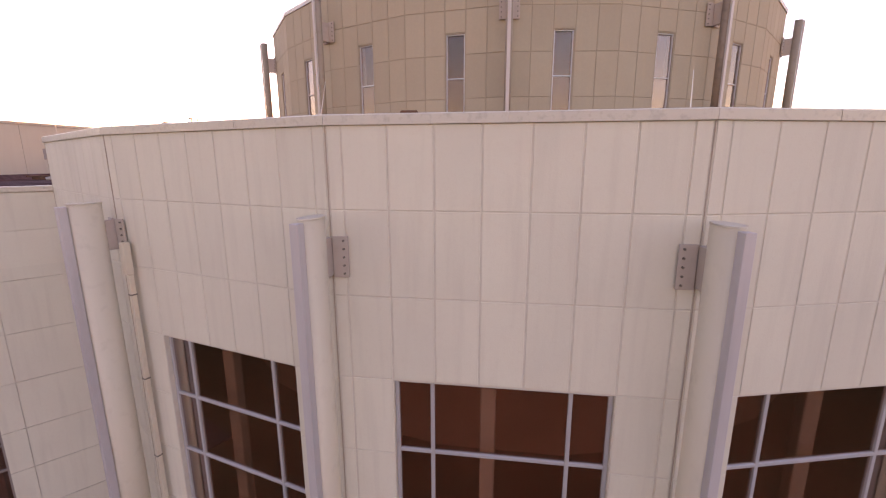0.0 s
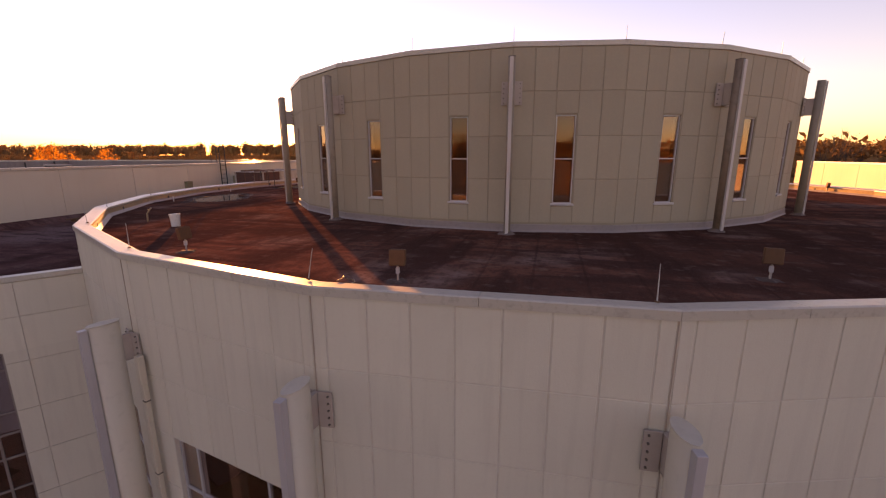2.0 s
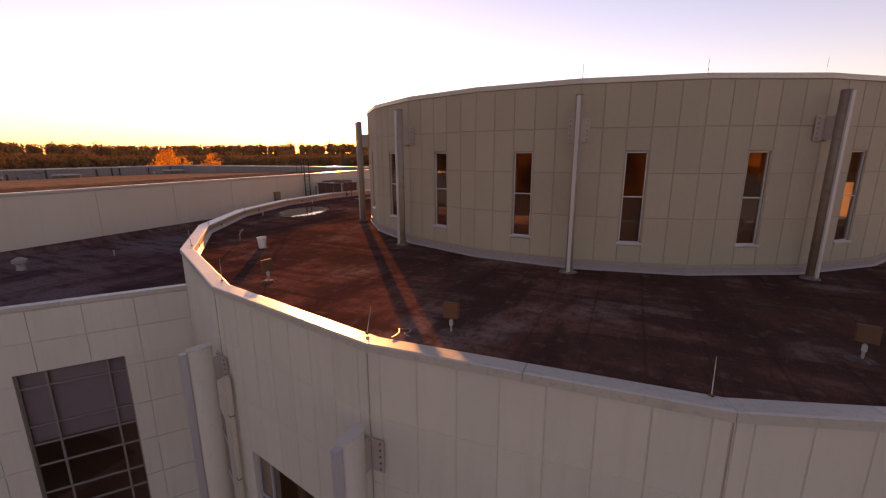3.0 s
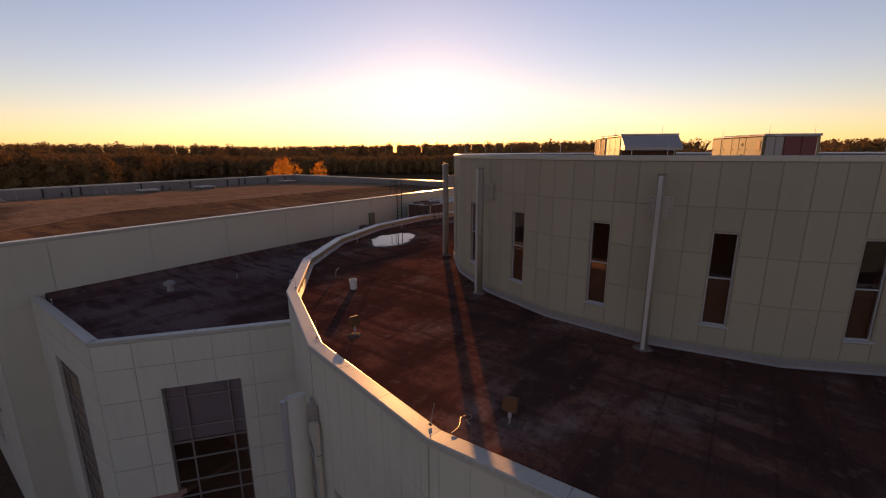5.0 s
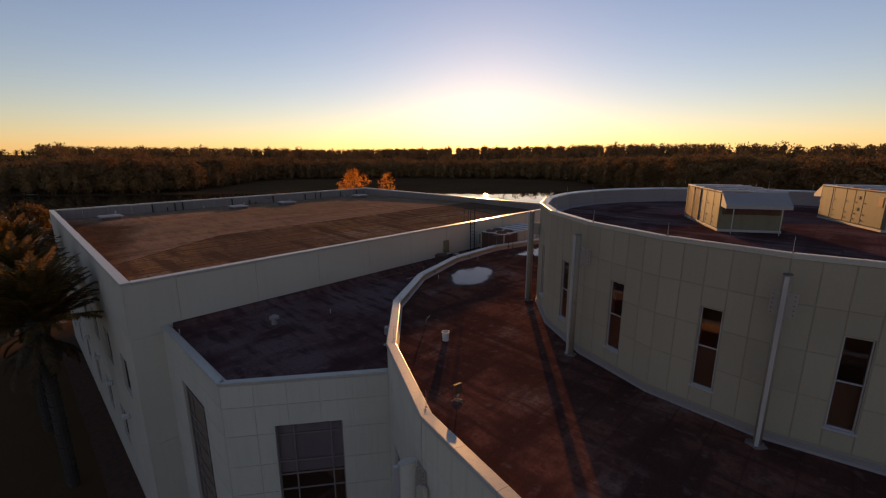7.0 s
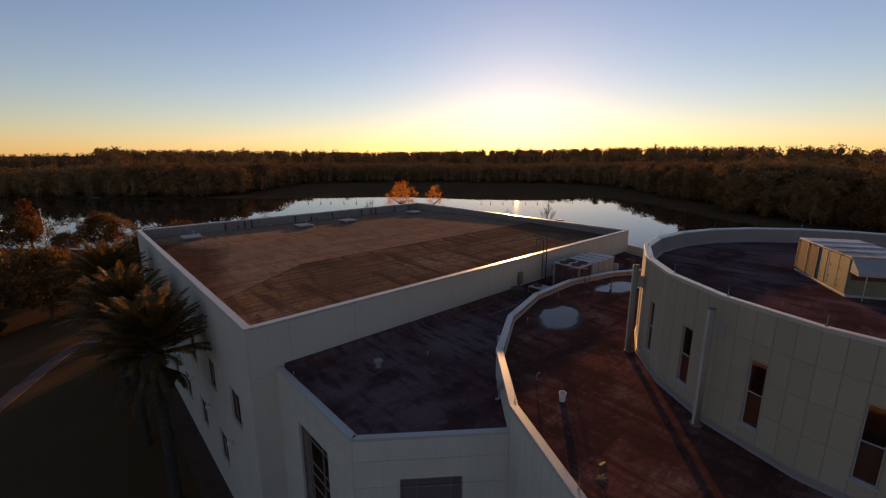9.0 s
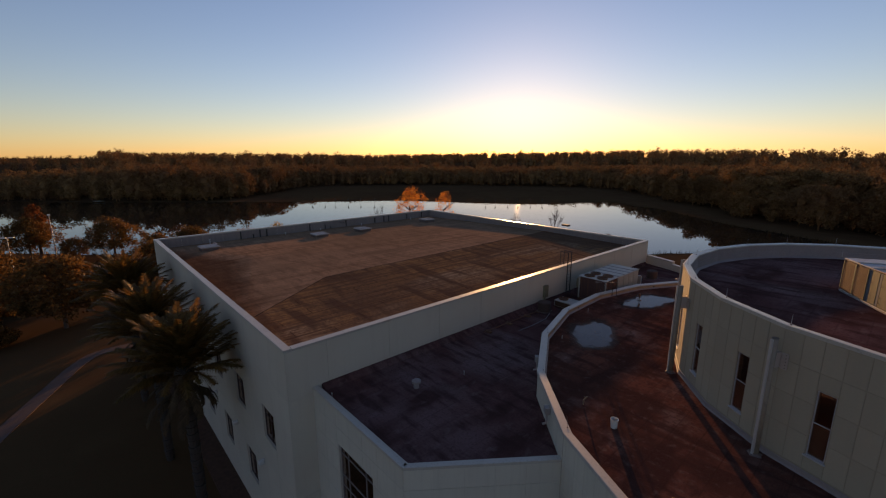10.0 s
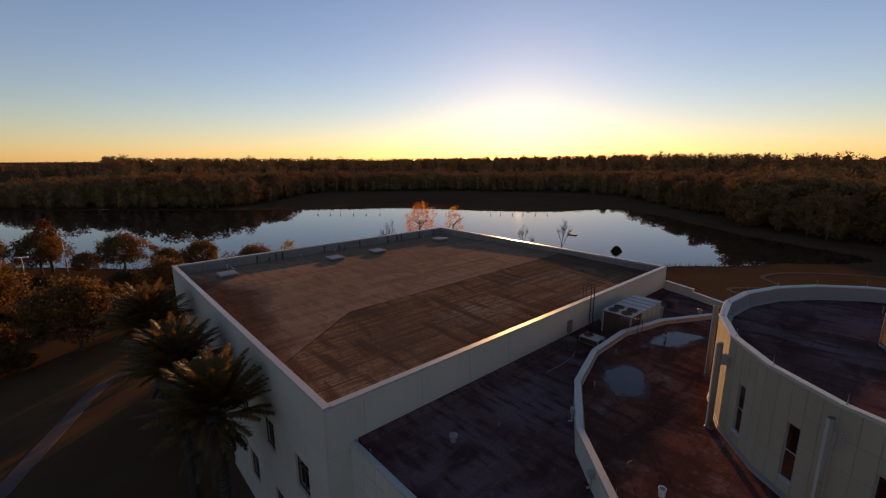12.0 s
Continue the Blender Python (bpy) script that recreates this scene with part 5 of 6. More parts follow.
# loose earth cables
for a, b, h in (((-0.89, 6.16, RIM_LOW), (-1.18, 7.2, ROOF_LOW + 0.06), 0.1), ((-1.17, 7.2, ROOF_LOW + 0.06), (-1.06, 6.98, ROOF_LOW + 0.02), 0.02)):
    cu = bpy.data.curves.new("cable", "CURVE")
    cu.dimensions = "3D"
    cu.bevel_depth = 0.01
    sp = cu.splines.new("POLY")
    sp.points.add(12)
    for k in range(13):
        t = k / 12
        p = Vector(a).lerp(Vector(b), t)
        p.z += h * math.sin(math.pi * t) - 0.1 * math.sin(math.pi * t) * t
        p.z = max(p.z, ROOF_LOW + 0.012)
        p.x += 0.06 * math.sin(7 * t)
        sp.points[k].co = (*p, 1)
    ob = new("cable", cu)
    me = bpy.data.meshes.new_from_object(ob)
    bpy.data.objects.remove(ob)
    me.materials.append(BRASS)
    solid("earth_cable", me, BRASS, "loose bright earth cable lying over the parapet", "cable", "earth cables")


# ---- puddles ----
def puddle_material(name, deep, soft, rough, silt, share):
    """Standing water that thins out unevenly into damp silt and bare roofing; the object spans a unit circle."""
    m = material(name, silt, 0.9, spots=[(0.9, 0.8, (0.075, 0.05, 0.042), 0.4, 0.62), (5, 0.6, (0.09, 0.062, 0.05), 0.45, 0.7)], bump=0.3, bump_scale=30, spec=0.1)
    n, l = m.node_tree.nodes, m.node_tree.links
    dry = n["Principled BSDF"]
    wet = n.new("ShaderNodeBsdfPrincipled")
    wet.inputs["Base Color"].default_value = (0.045, 0.03, 0.026, 1)
    wet.inputs["Roughness"].default_value = rough
    wet.inputs["IOR"].default_value = 1.33
    bare = n.new("ShaderNodeBsdfTransparent")
    where, place = n.new("ShaderNodeTexCoord"), n.new("ShaderNodeNewGeometry")
    far = n.new("ShaderNodeVectorMath")
    far.operation = "LENGTH"
    l.new(where.outputs["Object"], far.inputs[0])
    edge = far.outputs["Value"]
    for scale, amount in ((0.55, 0.9), (2.4, 0.35), (11.0, 0.16)):
        tex, add = n.new("ShaderNodeTexNoise"), n.new("ShaderNodeMath")
        tex.inputs["Scale"].default_value, tex.inputs["Detail"].default_value = scale, 3
        l.new(place.outputs["Position"], tex.inputs["Vector"])
        add.operation = "MULTIPLY_ADD"
        l.new(tex.outputs["Fac"], add.inputs[0])
        add.inputs[1].default_value = amount
        l.new(edge, add.inputs[2])
        edge = add.outputs[0]
    out = bare.outputs[0]
    for shader, low, high, most in ((dry, 1.3, 1.62, 0.85), (wet, deep, deep + soft, share)):
        span, mix = n.new("ShaderNodeMapRange"), n.new("ShaderNodeMixShader")
        span.inputs["From Min"].default_value, span.inputs["From Max"].default_value = low, high
        span.inputs["To Min"].default_value, span.inputs["To Max"].default_value = most, 0.0
        l.new(edge, span.inputs["Value"])
        l.new(span.outputs[0], mix.inputs[0])
        l.new(out, mix.inputs[1])
        l.new(shader.outputs[0], mix.inputs[2])
        out = mix.outputs[0]
    l.new(out, n["Material Output"].inputs[0])
    return m


def puddle(cx, cy, rx, ry, turn, mat, label):
    bm = bmesh.new()
    sheet(bm, [(math.cos(6.28319 * k / 48), math.sin(6.28319 * k / 48)) for k in range(48)], 0.0)
    solid("puddle", bm, mat, label, "puddle", "roof puddles", at=Matrix.Translation((cx, cy, ROOF_LOW + 0.008)) @ Matrix.Rotation(turn, 4, "Z") @ Matrix.Diagonal((rx, ry, 1, 1)))


puddle(-14.7, 19.4, 1.9, 3.0, 0.35, puddle_material("shallow_puddle", 1.3, 0.06, 0.035, (0.16, 0.115, 0.095), 0.88), "wide shallow puddle drying out to a pale silt rim")
puddle(-15.0, 28.1, 1.6, 3.1, -0.4, puddle_material("rain_puddle", 1.29, 0.09, 0.03, (0.17, 0.12, 0.1), 0.88), "clear rain puddle with a brown silt shore")


# ---- plant on the annex roof ----
def fan_well(parent, x, y, z, r, label=""):
    """A raised fan ring with a dark well, wire guard and hub."""
    n = 24
    bm = bmesh.new()
    rows = [[bm.verts.new((x + q * math.cos(6.28319 * k / n), y + q * math.sin(6.28319 * k / n), h)) for k in range(n)] for q, h in ((r, z), (r, z + 0.09), (r * 0.86, z + 0.1), (r * 0.84, z + 0.012))]
    for a, b in zip(rows, rows[1:]):
        for k in range(n):
            bm.faces.new((a[k], a[(k + 1) % n], b[(k + 1) % n], b[k]))
    ring = part("fan_ring", bm, RUST, parent, label)
    bm = bmesh.new()
    tube(bm, (x, y, z + 0.001), (x, y, z + 0.012), r * 0.85, r * 0.85, n)
    part("well", bm, DARK, ring)
    bm = bmesh.new()
    for q in (0.3, 0.55, 0.8):
        pts = [Vector((x + r * q * math.cos(6.28319 * k / 16), y + r * q * math.sin(6.28319 * k / 16), z + 0.085)) for k in range(16)]
        for k in range(16):
            tube(bm, pts[k], pts[(k + 1) % 16], 0.008, sides=4)
    for k in range(4):
        c, d = math.cos(0.785398 * k) * r * 0.88, math.sin(0.785398 * k) * r * 0.88
        tube(bm, (x - c, y - d, z + 0.085), (x + c, y + d, z + 0.085), 0.008, sides=4)
    tube(bm, (x, y, z + 0.03), (x, y, z + 0.08), r * 0.2, r * 0.2, 12)
    part("guard", bm, RUST, ring)


def packaged_unit(m, lx, ly, high):
    """A long casing with a coil end holding four fans, door panels down both sides and a seamed top. Local y runs along it."""
    c = thing("air_unit", "large beige packaged air unit with rusty fans on the annex roof", "air unit", at=m)
    coil = ly * 0.36
    bm = bmesh.new()
    box(bm, 0.03, lx - 0.03, coil, ly, 0.14, high - 0.05, 0.01)
    part("casing", bm, UNIT_GREY, c)
    bm = bmesh.new()
    box(bm, 0.09, lx - 0.09, 0.08, coil - 0.01, 0.14, high - 0.06)
    part("coil", bm, COIL, c, "dark red-brown coil section")
    for x in (0.0, lx - 0.09):
        for y in (0.0, coil - 0.1):
            bm = bmesh.new()
            box(bm, x, x + 0.09, y, y + 0.09, 0.14, high - 0.05, 0.006)
            part("corner_post", bm, UNIT_GREY, c)
    for k in (1, 2):
        bm = bmesh.new()
        box(bm, lx * k / 3 - 0.025, lx * k / 3 + 0.025, 0.06, 0.079, 0.14, high - 0.06)
        part("mullion", bm, RUST, c)
    bm = bmesh.new()
    box(bm, -0.04, lx + 0.04, -0.05, ly + 0.04, high - 0.05, high, 0.012)
    part("roof_sheet", bm, UNIT_GREY, c)
    bm = bmesh.new()
    box(bm, -0.02, lx + 0.02, -0.02, ly + 0.02, 0.0, 0.14, 0.01)
    part("base_rail", bm, RUST, c)
    for i in range(4):
        bm = bmesh.new()
        y = coil + (ly - coil) * i / 4
        box(bm, -0.05, lx + 0.05, y - 0.03, y + 0.03, high + 0.001, high + 0.045, 0.008)
        part("roof_seam", bm, HOOD, c)
        for s in (0, 1):
            bm = bmesh.new()
            x = 0.014 if s == 0 else lx - 0.014
            w = (ly - coil) / 4
            box(bm, x - 0.016, x + 0.016, y + 0.03, y + w - 0.02, 0.18, high - 0.08, 0.006)
            d = part("door", bm, UNIT_GREY, c)
            if s and i == 2:
                bm = bmesh.new()
                box(bm, x + 0.017, x + 0.03, y + w * 0.6, y + w * 0.6 + 0.1, 1.1, 1.5)
                part("notice", bm, WHITE, d, "small white notice plate")
    for i in range(4):
        fan_well(c, lx * (0.27 + 0.46 * (i % 2)), coil * (0.27 + 0.46 * (i // 2)), high + 0.001, 0.43, "rust-red fan ring" if i == 0 else "")
    bm = bmesh.new()
    box(bm, -0.26, -0.02, 0.1, 0.62, 0.95, 1.75, 0.012)
    box(bm, -0.2, -0.12, 0.3, 0.38, 0.0, 0.949)
    part("control_box", bm, UNIT, c, "pale control box on a post")
    return c


def condenser(m, lx, ly, high):
    c = thing("condenser_unit", "low grey condenser with a single fan on the annex roof", "condenser", at=m)
    bm = bmesh.new()
    box(bm, 0, lx, 0, ly, 0.1, high, 0.03)
    part("casing", bm, UNIT_GREY, c)
    bm = bmesh.new()
    box(bm, 0.08, lx - 0.08, -0.012, -0.001, 0.16, high - 0.08)
    part("coil_guard", bm, BROWN, c)
    bm = bmesh.new()
    box(bm, lx + 0.001, lx + 0.012, 0.08, ly * 0.55, 0.16, high - 0.08)
    part("coil_guard", bm, BROWN, c)
    for y in (0.12, ly - 0.22):
        bm = bmesh.new()
        box(bm, -0.05, lx + 0.05, y, y + 0.1, 0.0, 0.099)
        part("rail", bm, RUST, c)
    fan_well(c, lx * 0.3, ly * 0.5, high + 0.001, 0.37)
    return c


def duct_box(m):
    """A sloping weather box over a duct."""
    d = thing("duct_box", "beige sloping duct box behind the air unit", "duct", at=m)
    bm = bmesh.new()
    prof = [(0.0, 0.0), (1.2, 0.0), (1.2, 0.55), (0.75, 0.98), (0.0, 1.1)]
    e = [[bm.verts.new((x, y, z)) for y, z in prof] for x in (0.0, 1.1)]
    for k in range(5):
        bm.faces.new((e[0][k], e[0][(k + 1) % 5], e[1][(k + 1) % 5], e[1][k]))
    bm.faces.new(e[0])
    bm.faces.new(e[1])
    bmesh.ops.recalc_face_normals(bm, faces=bm.faces[:])
    part("casing", bm, UNIT_GREY, d)
    for z in (0.2, 0.34):
        bm = bmesh.new()
        box(bm, 0.15, 0.95, 1.201, 1.215, z, z + 0.08)
        part("slot", bm, DARK, d)
    return d


packaged_unit(on_roof(-20.55, 27.6, 0, ANNEX_ROOF), 2.45, 5.9, 2.05)
condenser(on_roof(-20.75, 24.35, 0, ANNEX_ROOF), 1.65, 1.2, 0.62)
duct_box(on_roof(-19.35, 34.3, 18, ANNEX_ROOF))


DARK_RUST = material("dark_brown_rust", (0.075, 0.042, 0.03), 0.85, spots=[(6, 0.6, (0.12, 0.065, 0.04), 0.5, 0.72)], bump=0.15)


def fan_drum(m, r, h, label):
    f = thing("exhaust_fan", label, "exhaust fan", "annex exhaust fans", at=m)
    bm = bmesh.new()
    tube(bm, (0, 0, 0.1), (0, 0, h), r, r * 0.96, 24)
    part("drum", bm, DARK_RUST, f)
    bm = bmesh.new()
    tube(bm, (0, 0, h), (0, 0, h + 0.08), r * 1.05, r * 0.8, 24)
    part("lid", bm, DARK_RUST, f)
    bm = bmesh.new()
    box(bm, -r * 0.9, r * 0.9, -r * 0.9, r * 0.9, 0.0, 0.1, 0.01)
    part("kerb", bm, FLASH_DARK, f)
    return f


first = fan_drum(on_roof(-20.65, 22.85, 0, ANNEX_ROOF), 0.5, 0.75, "dark drum exhaust fan on the annex roof")
copy_thing(first, on_roof(-18.84, 38.56, 0, ANNEX_ROOF))
vm = thing("mushroom_vent", "small dull mushroom vent on the annex roof", "roof vent", "annex vents", at=on_roof(-18.55, 8.38, 0, ANNEX_ROOF))
bm = bmesh.new()
tube(bm, (0, 0, 0), (0, 0, 0.3), 0.16, 0.12, 16)
part("stack", bm, FLASH, vm)
bm = bmesh.new()
tube(bm, (0, 0, 0.28), (0, 0, 0.4), 0.24, 0.24, 18)
tube(bm, (0, 0, 0.4), (0, 0, 0.5), 0.24, 0.08, 18)
part("cowl", bm, FLASH, vm)
copy_thing(vm, on_roof(-16.5, 38.8, 0, ANNEX_ROOF))
copy_thing(stub, on_roof(-20.7, 4.62, 0, ANNEX_ROOF))
copy_thing(stub, on_roof(-17.8, 11.18, 0, ANNEX_ROOF))

# sloping felt upstand where the annex roof meets the wing
bm = bmesh.new()
q = [[bm.verts.new((x, y, ANNEX_ROOF + z)) for x, z in ((WING_X + 0.03, 0.24), (WING_X + 0.10, 0.22), (WING_X + 0.5, 0.02), (WING_X + 0.5, 0.0), (WING_X + 0.03, 0.0))] for y in (4.65, 44.0)]
for k in range(5):
    bm.faces.new((q[0][k], q[0][(k + 1) % 5], q[1][(k + 1) % 5], q[1][k]))
bm.faces.new(q[0])
bm.faces.new(q[1])
bmesh.ops.recalc_face_normals(bm, faces=bm.faces[:])
solid("trim_annex_upstand", bm, ROOF_PLUM, "grey felt upstand along the wing flank", "flashing", kind="structure")
# pipe run with timber blocks and loose conduit on the annex roof
pr = thing("gas_pipe", "thin rusty pipe run on timber blocks along the annex roof", "pipe", at=Matrix.Translation((-20.8, 16.03, ANNEX_ROOF)))
bm = bmesh.new()
tube(bm, (0, 0, 0.16), (0, 5.9, 0.16), 0.03)
tube(bm, (0, 5.9, 0.16), (0.3, 5.9, 0.16), 0.03)
part("pipe", bm, RUST, pr)
for k in range(3):
    bm = bmesh.new()
    box(bm, -0.28, 0.22, 0.4 + 2.2 * k, 0.65 + 2.2 * k, 0.0, 0.13, 0.01)
    part("block", bm, RUST, pr)
bm = bmesh.new()
for a, b in (((0, 0, 0.03), (0.05, 1.6, 0.03)), ((0.05, 1.6, 0.03), (-0.05, 3.3, 0.03)), ((-0.05, 3.3, 0.03), (-0.5, 4.4, 0.03))):
    tube(bm, a, b, 0.028)
solid("conduit", bm, FLASH, "pale conduit lying loose on the annex roof", "conduit", at=Matrix.Translation((-19.55, 18.29, ANNEX_ROOF)))

# ladder with walk-through rails
la = thing("roof_ladder", "dark steel ladder from the annex up to the wing roof", "ladder", at=Matrix.Translation((WING_X + 0.22, 27.6, ANNEX_ROOF)))
for y in (0.0, 0.55):
    bm = bmesh.new()
    box(bm, -0.03, 0.03, y - 0.025, y + 0.025, 0.0, 3.85, 0.005)
    tube(bm, (0, y, 3.83), (-0.75, y, 3.83), 0.025)
    tube(bm, (-0.75, y, 3.84), (-0.75, y, 2.15), 0.025)
    part("rail", bm, DARK, la)
for k in range(9):
    bm = bmesh.new()
    tube(bm, (0, 0.0, 0.3 + 0.31 * k), (0, 0.55, 0.3 + 0.31 * k), 0.015, sides=6)
    part("rung", bm, DARK, la)
# electrical cabinet and conduit by the ladder
bm = bmesh.new()
box(bm, 0, 0.22, 0, 0.5, 0.5, 1.5, 0.015)
box(bm, 0.05, 0.15, 0.1, 0.2, 0.0, 0.5)
solid("switch_cabinet", bm, UNIT, "grey-beige switch cabinet fixed on the wing flank", "cabinet", at=Matrix.Translation((WING_X + 0.03, 24.37, ANNEX_ROOF)))
# aerial on the parapet
an = thing("roof_aerial", "spindly metal aerial on a mast by the parapet", "aerial", at=on_roof(-18.05, 27.26, 25, ANNEX_ROOF))
bm = bmesh.new()
tube(bm, (0, 0, 0), (0, 0, 2.15), 0.025)
part("mast", bm, BRACKET, an)
bm = bmesh.new()
tube(bm, (-0.75, 0, 2.02), (0.75, 0, 2.16), 0.013)
for k in range(7):
    x = -0.62 + 0.2 * k
    w = 0.42 - 0.035 * k
    tube(bm, (x, -w, 2.09 + 0.09 * x), (x, w, 2.09 + 0.09 * x), 0.008, sides=5)
part("boom", bm, BRACKET, an)
# ladder hoops over the drum parapet
lh = thing("parapet_ladder", "dark pipe ladder hooked over the drum parapet", "ladder", at=facet(105, AP_OUT) @ Matrix.Translation((1.0, 0, 0)))
for u in (-0.25, 0.25):
    bm = bmesh.new()
    tube(bm, (u, -0.2, 12.4), (u, -0.2, 14.25), 0.022)
    tube(bm, (u, -0.2, 14.24), (u, 0.55, 14.24), 0.022)
    tube(bm, (u, 0.55, 14.25), (u, 0.55, ROOF_LOW), 0.022)
    part("rail", bm, DARK, lh)
for k in range(4):
    bm = bmesh.new()
    tube(bm, (-0.25, -0.2, 12.65 + 0.3 * k), (0.25, -0.2, 12.65 + 0.3 * k), 0.014, sides=6)
    part("rung", bm, DARK, lh)
# scupper on the drum wall over the annex
for d in (49.0, 60.5):
    sc = thing("scupper_box", "grey scupper box with a short pipe on the drum wall", "scupper", "drum scuppers", at=facet(round(d / 15) * 15, AP_OUT) @ Matrix.Translation((0.3, -0.03, 0)))
    bm = bmesh.new()
    box(bm, -0.15, 0.15, -0.24, 0.0, 13.0, 13.3, 0.01)
    part("box", bm, HATCH, sc)
    bm = bmesh.new()
    tube(bm, (0, -0.12, 13.0), (0, -0.12, 12.48), 0.05)
    tube(bm, (0, -0.12, 12.5), (0, -0.3, 12.45), 0.05)
    part("pipe", bm, HATCH, sc)

# hood unit on the opposite wing
hu = thing("roof_hood_unit", "grey hooded roof unit on the opposite wing", "roof unit", at=Matrix.Translation((31.0, 41.0, WING_TOP - 0.8)))
bm = bmesh.new()
box(bm, -2.2, 2.6, -1.4, 1.4, 0.0, 1.7, 0.03)
part("casing", bm, UNIT, hu)
bm = bmesh.new()
e = [[bm.verts.new((x, y, z)) for y, z in ((-1.45, 2.1), (-2.5, 1.5), (-2.5, 1.35), (-1.45, 1.3))] for x in (-2.4, 2.7)]
for i in range(4):
    bm.faces.new((e[0][i], e[0][(i + 1) % 4], e[1][(i + 1) % 4], e[1][i]))
bm.faces.new(e[0])
bm.faces.new(e[1])
bmesh.ops.recalc_face_normals(bm, faces=bm.faces[:])
box(bm, -2.4, 2.7, -1.45, 1.45, 1.702, 2.1, 0.03)
part("hood", bm, HOOD, hu)


# ---- trees ----
def leaf_quads(centres, radii, per, size, rng_np, flat=0.6):
    """Many small leaf faces scattered in blobs; returns vertices and faces."""
    c = np.repeat(np.asarray(centres, float), per, 0)
    r = np.repeat(np.asarray(radii, float), per)[:, None]
    n = len(c)
    d = rng_np.normal(size=(n, 3))
    d /= np.linalg.norm(d, axis=1)[:, None]
    p = c + d * r * rng_np.uniform(0.35, 1.0, (n, 1)) * [1, 1, flat + 0.2]
    a = rng_np.normal(size=(n, 3))
    a /= np.linalg.norm(a, axis=1)[:, None]
    b = np.cross(a, rng_np.normal(size=(n, 3)))
    b /= np.linalg.norm(b, axis=1)[:, None] + 1e-9
    s = size * rng_np.uniform(0.6, 1.4, (n, 1))
    v = np.stack([p - a * s, p + b * s * 0.55, p + a * s, p - b * s * 0.55], 1).reshape(-1, 3)
    f = np.arange(4 * n).reshape(-1, 4)
    return v, f


def limbs(seed, high, spread, n, trunk_r, start=0.3):
    """Trunk and limbs as tapered tubes, and the limb ends."""
    r = random.Random(seed)
    bm = bmesh.new()
    top = Vector((r.uniform(-0.3, 0.3), r.uniform(-0.3, 0.3), high * 0.72))
    mid = Vector((r.uniform(-0.15, 0.15), r.uniform(-0.15, 0.15), high * 0.36))
    tube(bm, (0, 0, -0.05), mid, trunk_r, trunk_r * 0.72, 9, False)
    tube(bm, mid, top, trunk_r * 0.72, trunk_r * 0.25, 8, False)
    ends = [top]
    for k in range(n):
        z = high * (start + (0.72 - start) * (k + r.random()) / n)
        base = Vector((0, 0, 0)).lerp(mid, min(1, z / mid.z)) if z < mid.z else mid.lerp(top, (z - mid.z) / (top.z - mid.z))
        a = k * 2.4 + r.uniform(-0.5, 0.5)
        reach = spread * r.uniform(0.6, 1.0) * (1.15 - 0.5 * (z / high))
        e = base + Vector((math.cos(a) * reach, math.sin(a) * reach, reach * r.uniform(0.3, 0.8)))
        m2 = base.lerp(e, 0.5) + Vector((0, 0, reach * 0.06))
        tube(bm, base, m2, trunk_r * 0.34, trunk_r * 0.22, 6, False)
        tube(bm, m2, e, trunk_r * 0.22, trunk_r * 0.07, 5, False)
        ends += [e, m2.lerp(e, 0.4)]
        for q in range(3):
            e2 = m2.lerp(e, 0.3 + 0.3 * q) + Vector((r.uniform(-1, 1), r.uniform(-1, 1), r.uniform(0.1, 1))) * reach * 0.35
            tube(bm, m2.lerp(e, 0.2 + 0.25 * q), e2, trunk_r * 0.12, trunk_r * 0.04, 5, False)
            ends.append(e2)
    return bm, ends


def tree(seed, high, spread, mat, label, group, m, per=42, leaf=0.16, blob=0.85, name="tree"):
    t = thing(name, label, "tree", group, at=m)
    bm, ends = limbs(seed, high, spread, 9, high * 0.028, 0.26)
    part("trunk", bm, BARK, t)
    g = np.random.default_rng(seed)
    n = 90
    blobs, radii = [], []
    for k in range(n):
        q, z = k * 2.39996, -1 + 2 * (k + 0.5) / n
        o = g.uniform(0.25, 1.0) ** 0.5
        wide = spread * math.sqrt(1 - z * z) * o * g.uniform(0.72, 1.2) * (1.12 - 0.3 * z)
        blobs.append((wide * math.cos(q), wide * math.sin(q), high * (0.6 + 0.35 * z * (0.55 + 0.45 * o))))
        radii.append(blob * spread * 0.25 * g.uniform(0.6, 1.3))
    v, f = leaf_quads(blobs, radii, per, leaf, g, 0.75)
    part("crown", soup("crown", v.tolist(), f.tolist(), mat), mat, t)
    return t


oak = tree(11, 9.6, 5.4, LEAF, "round-headed bronze-green tree on the lake shore", "shore trees", Matrix.Translation((-130.6, 3.1, 0)), 110, 0.2, 1.0)
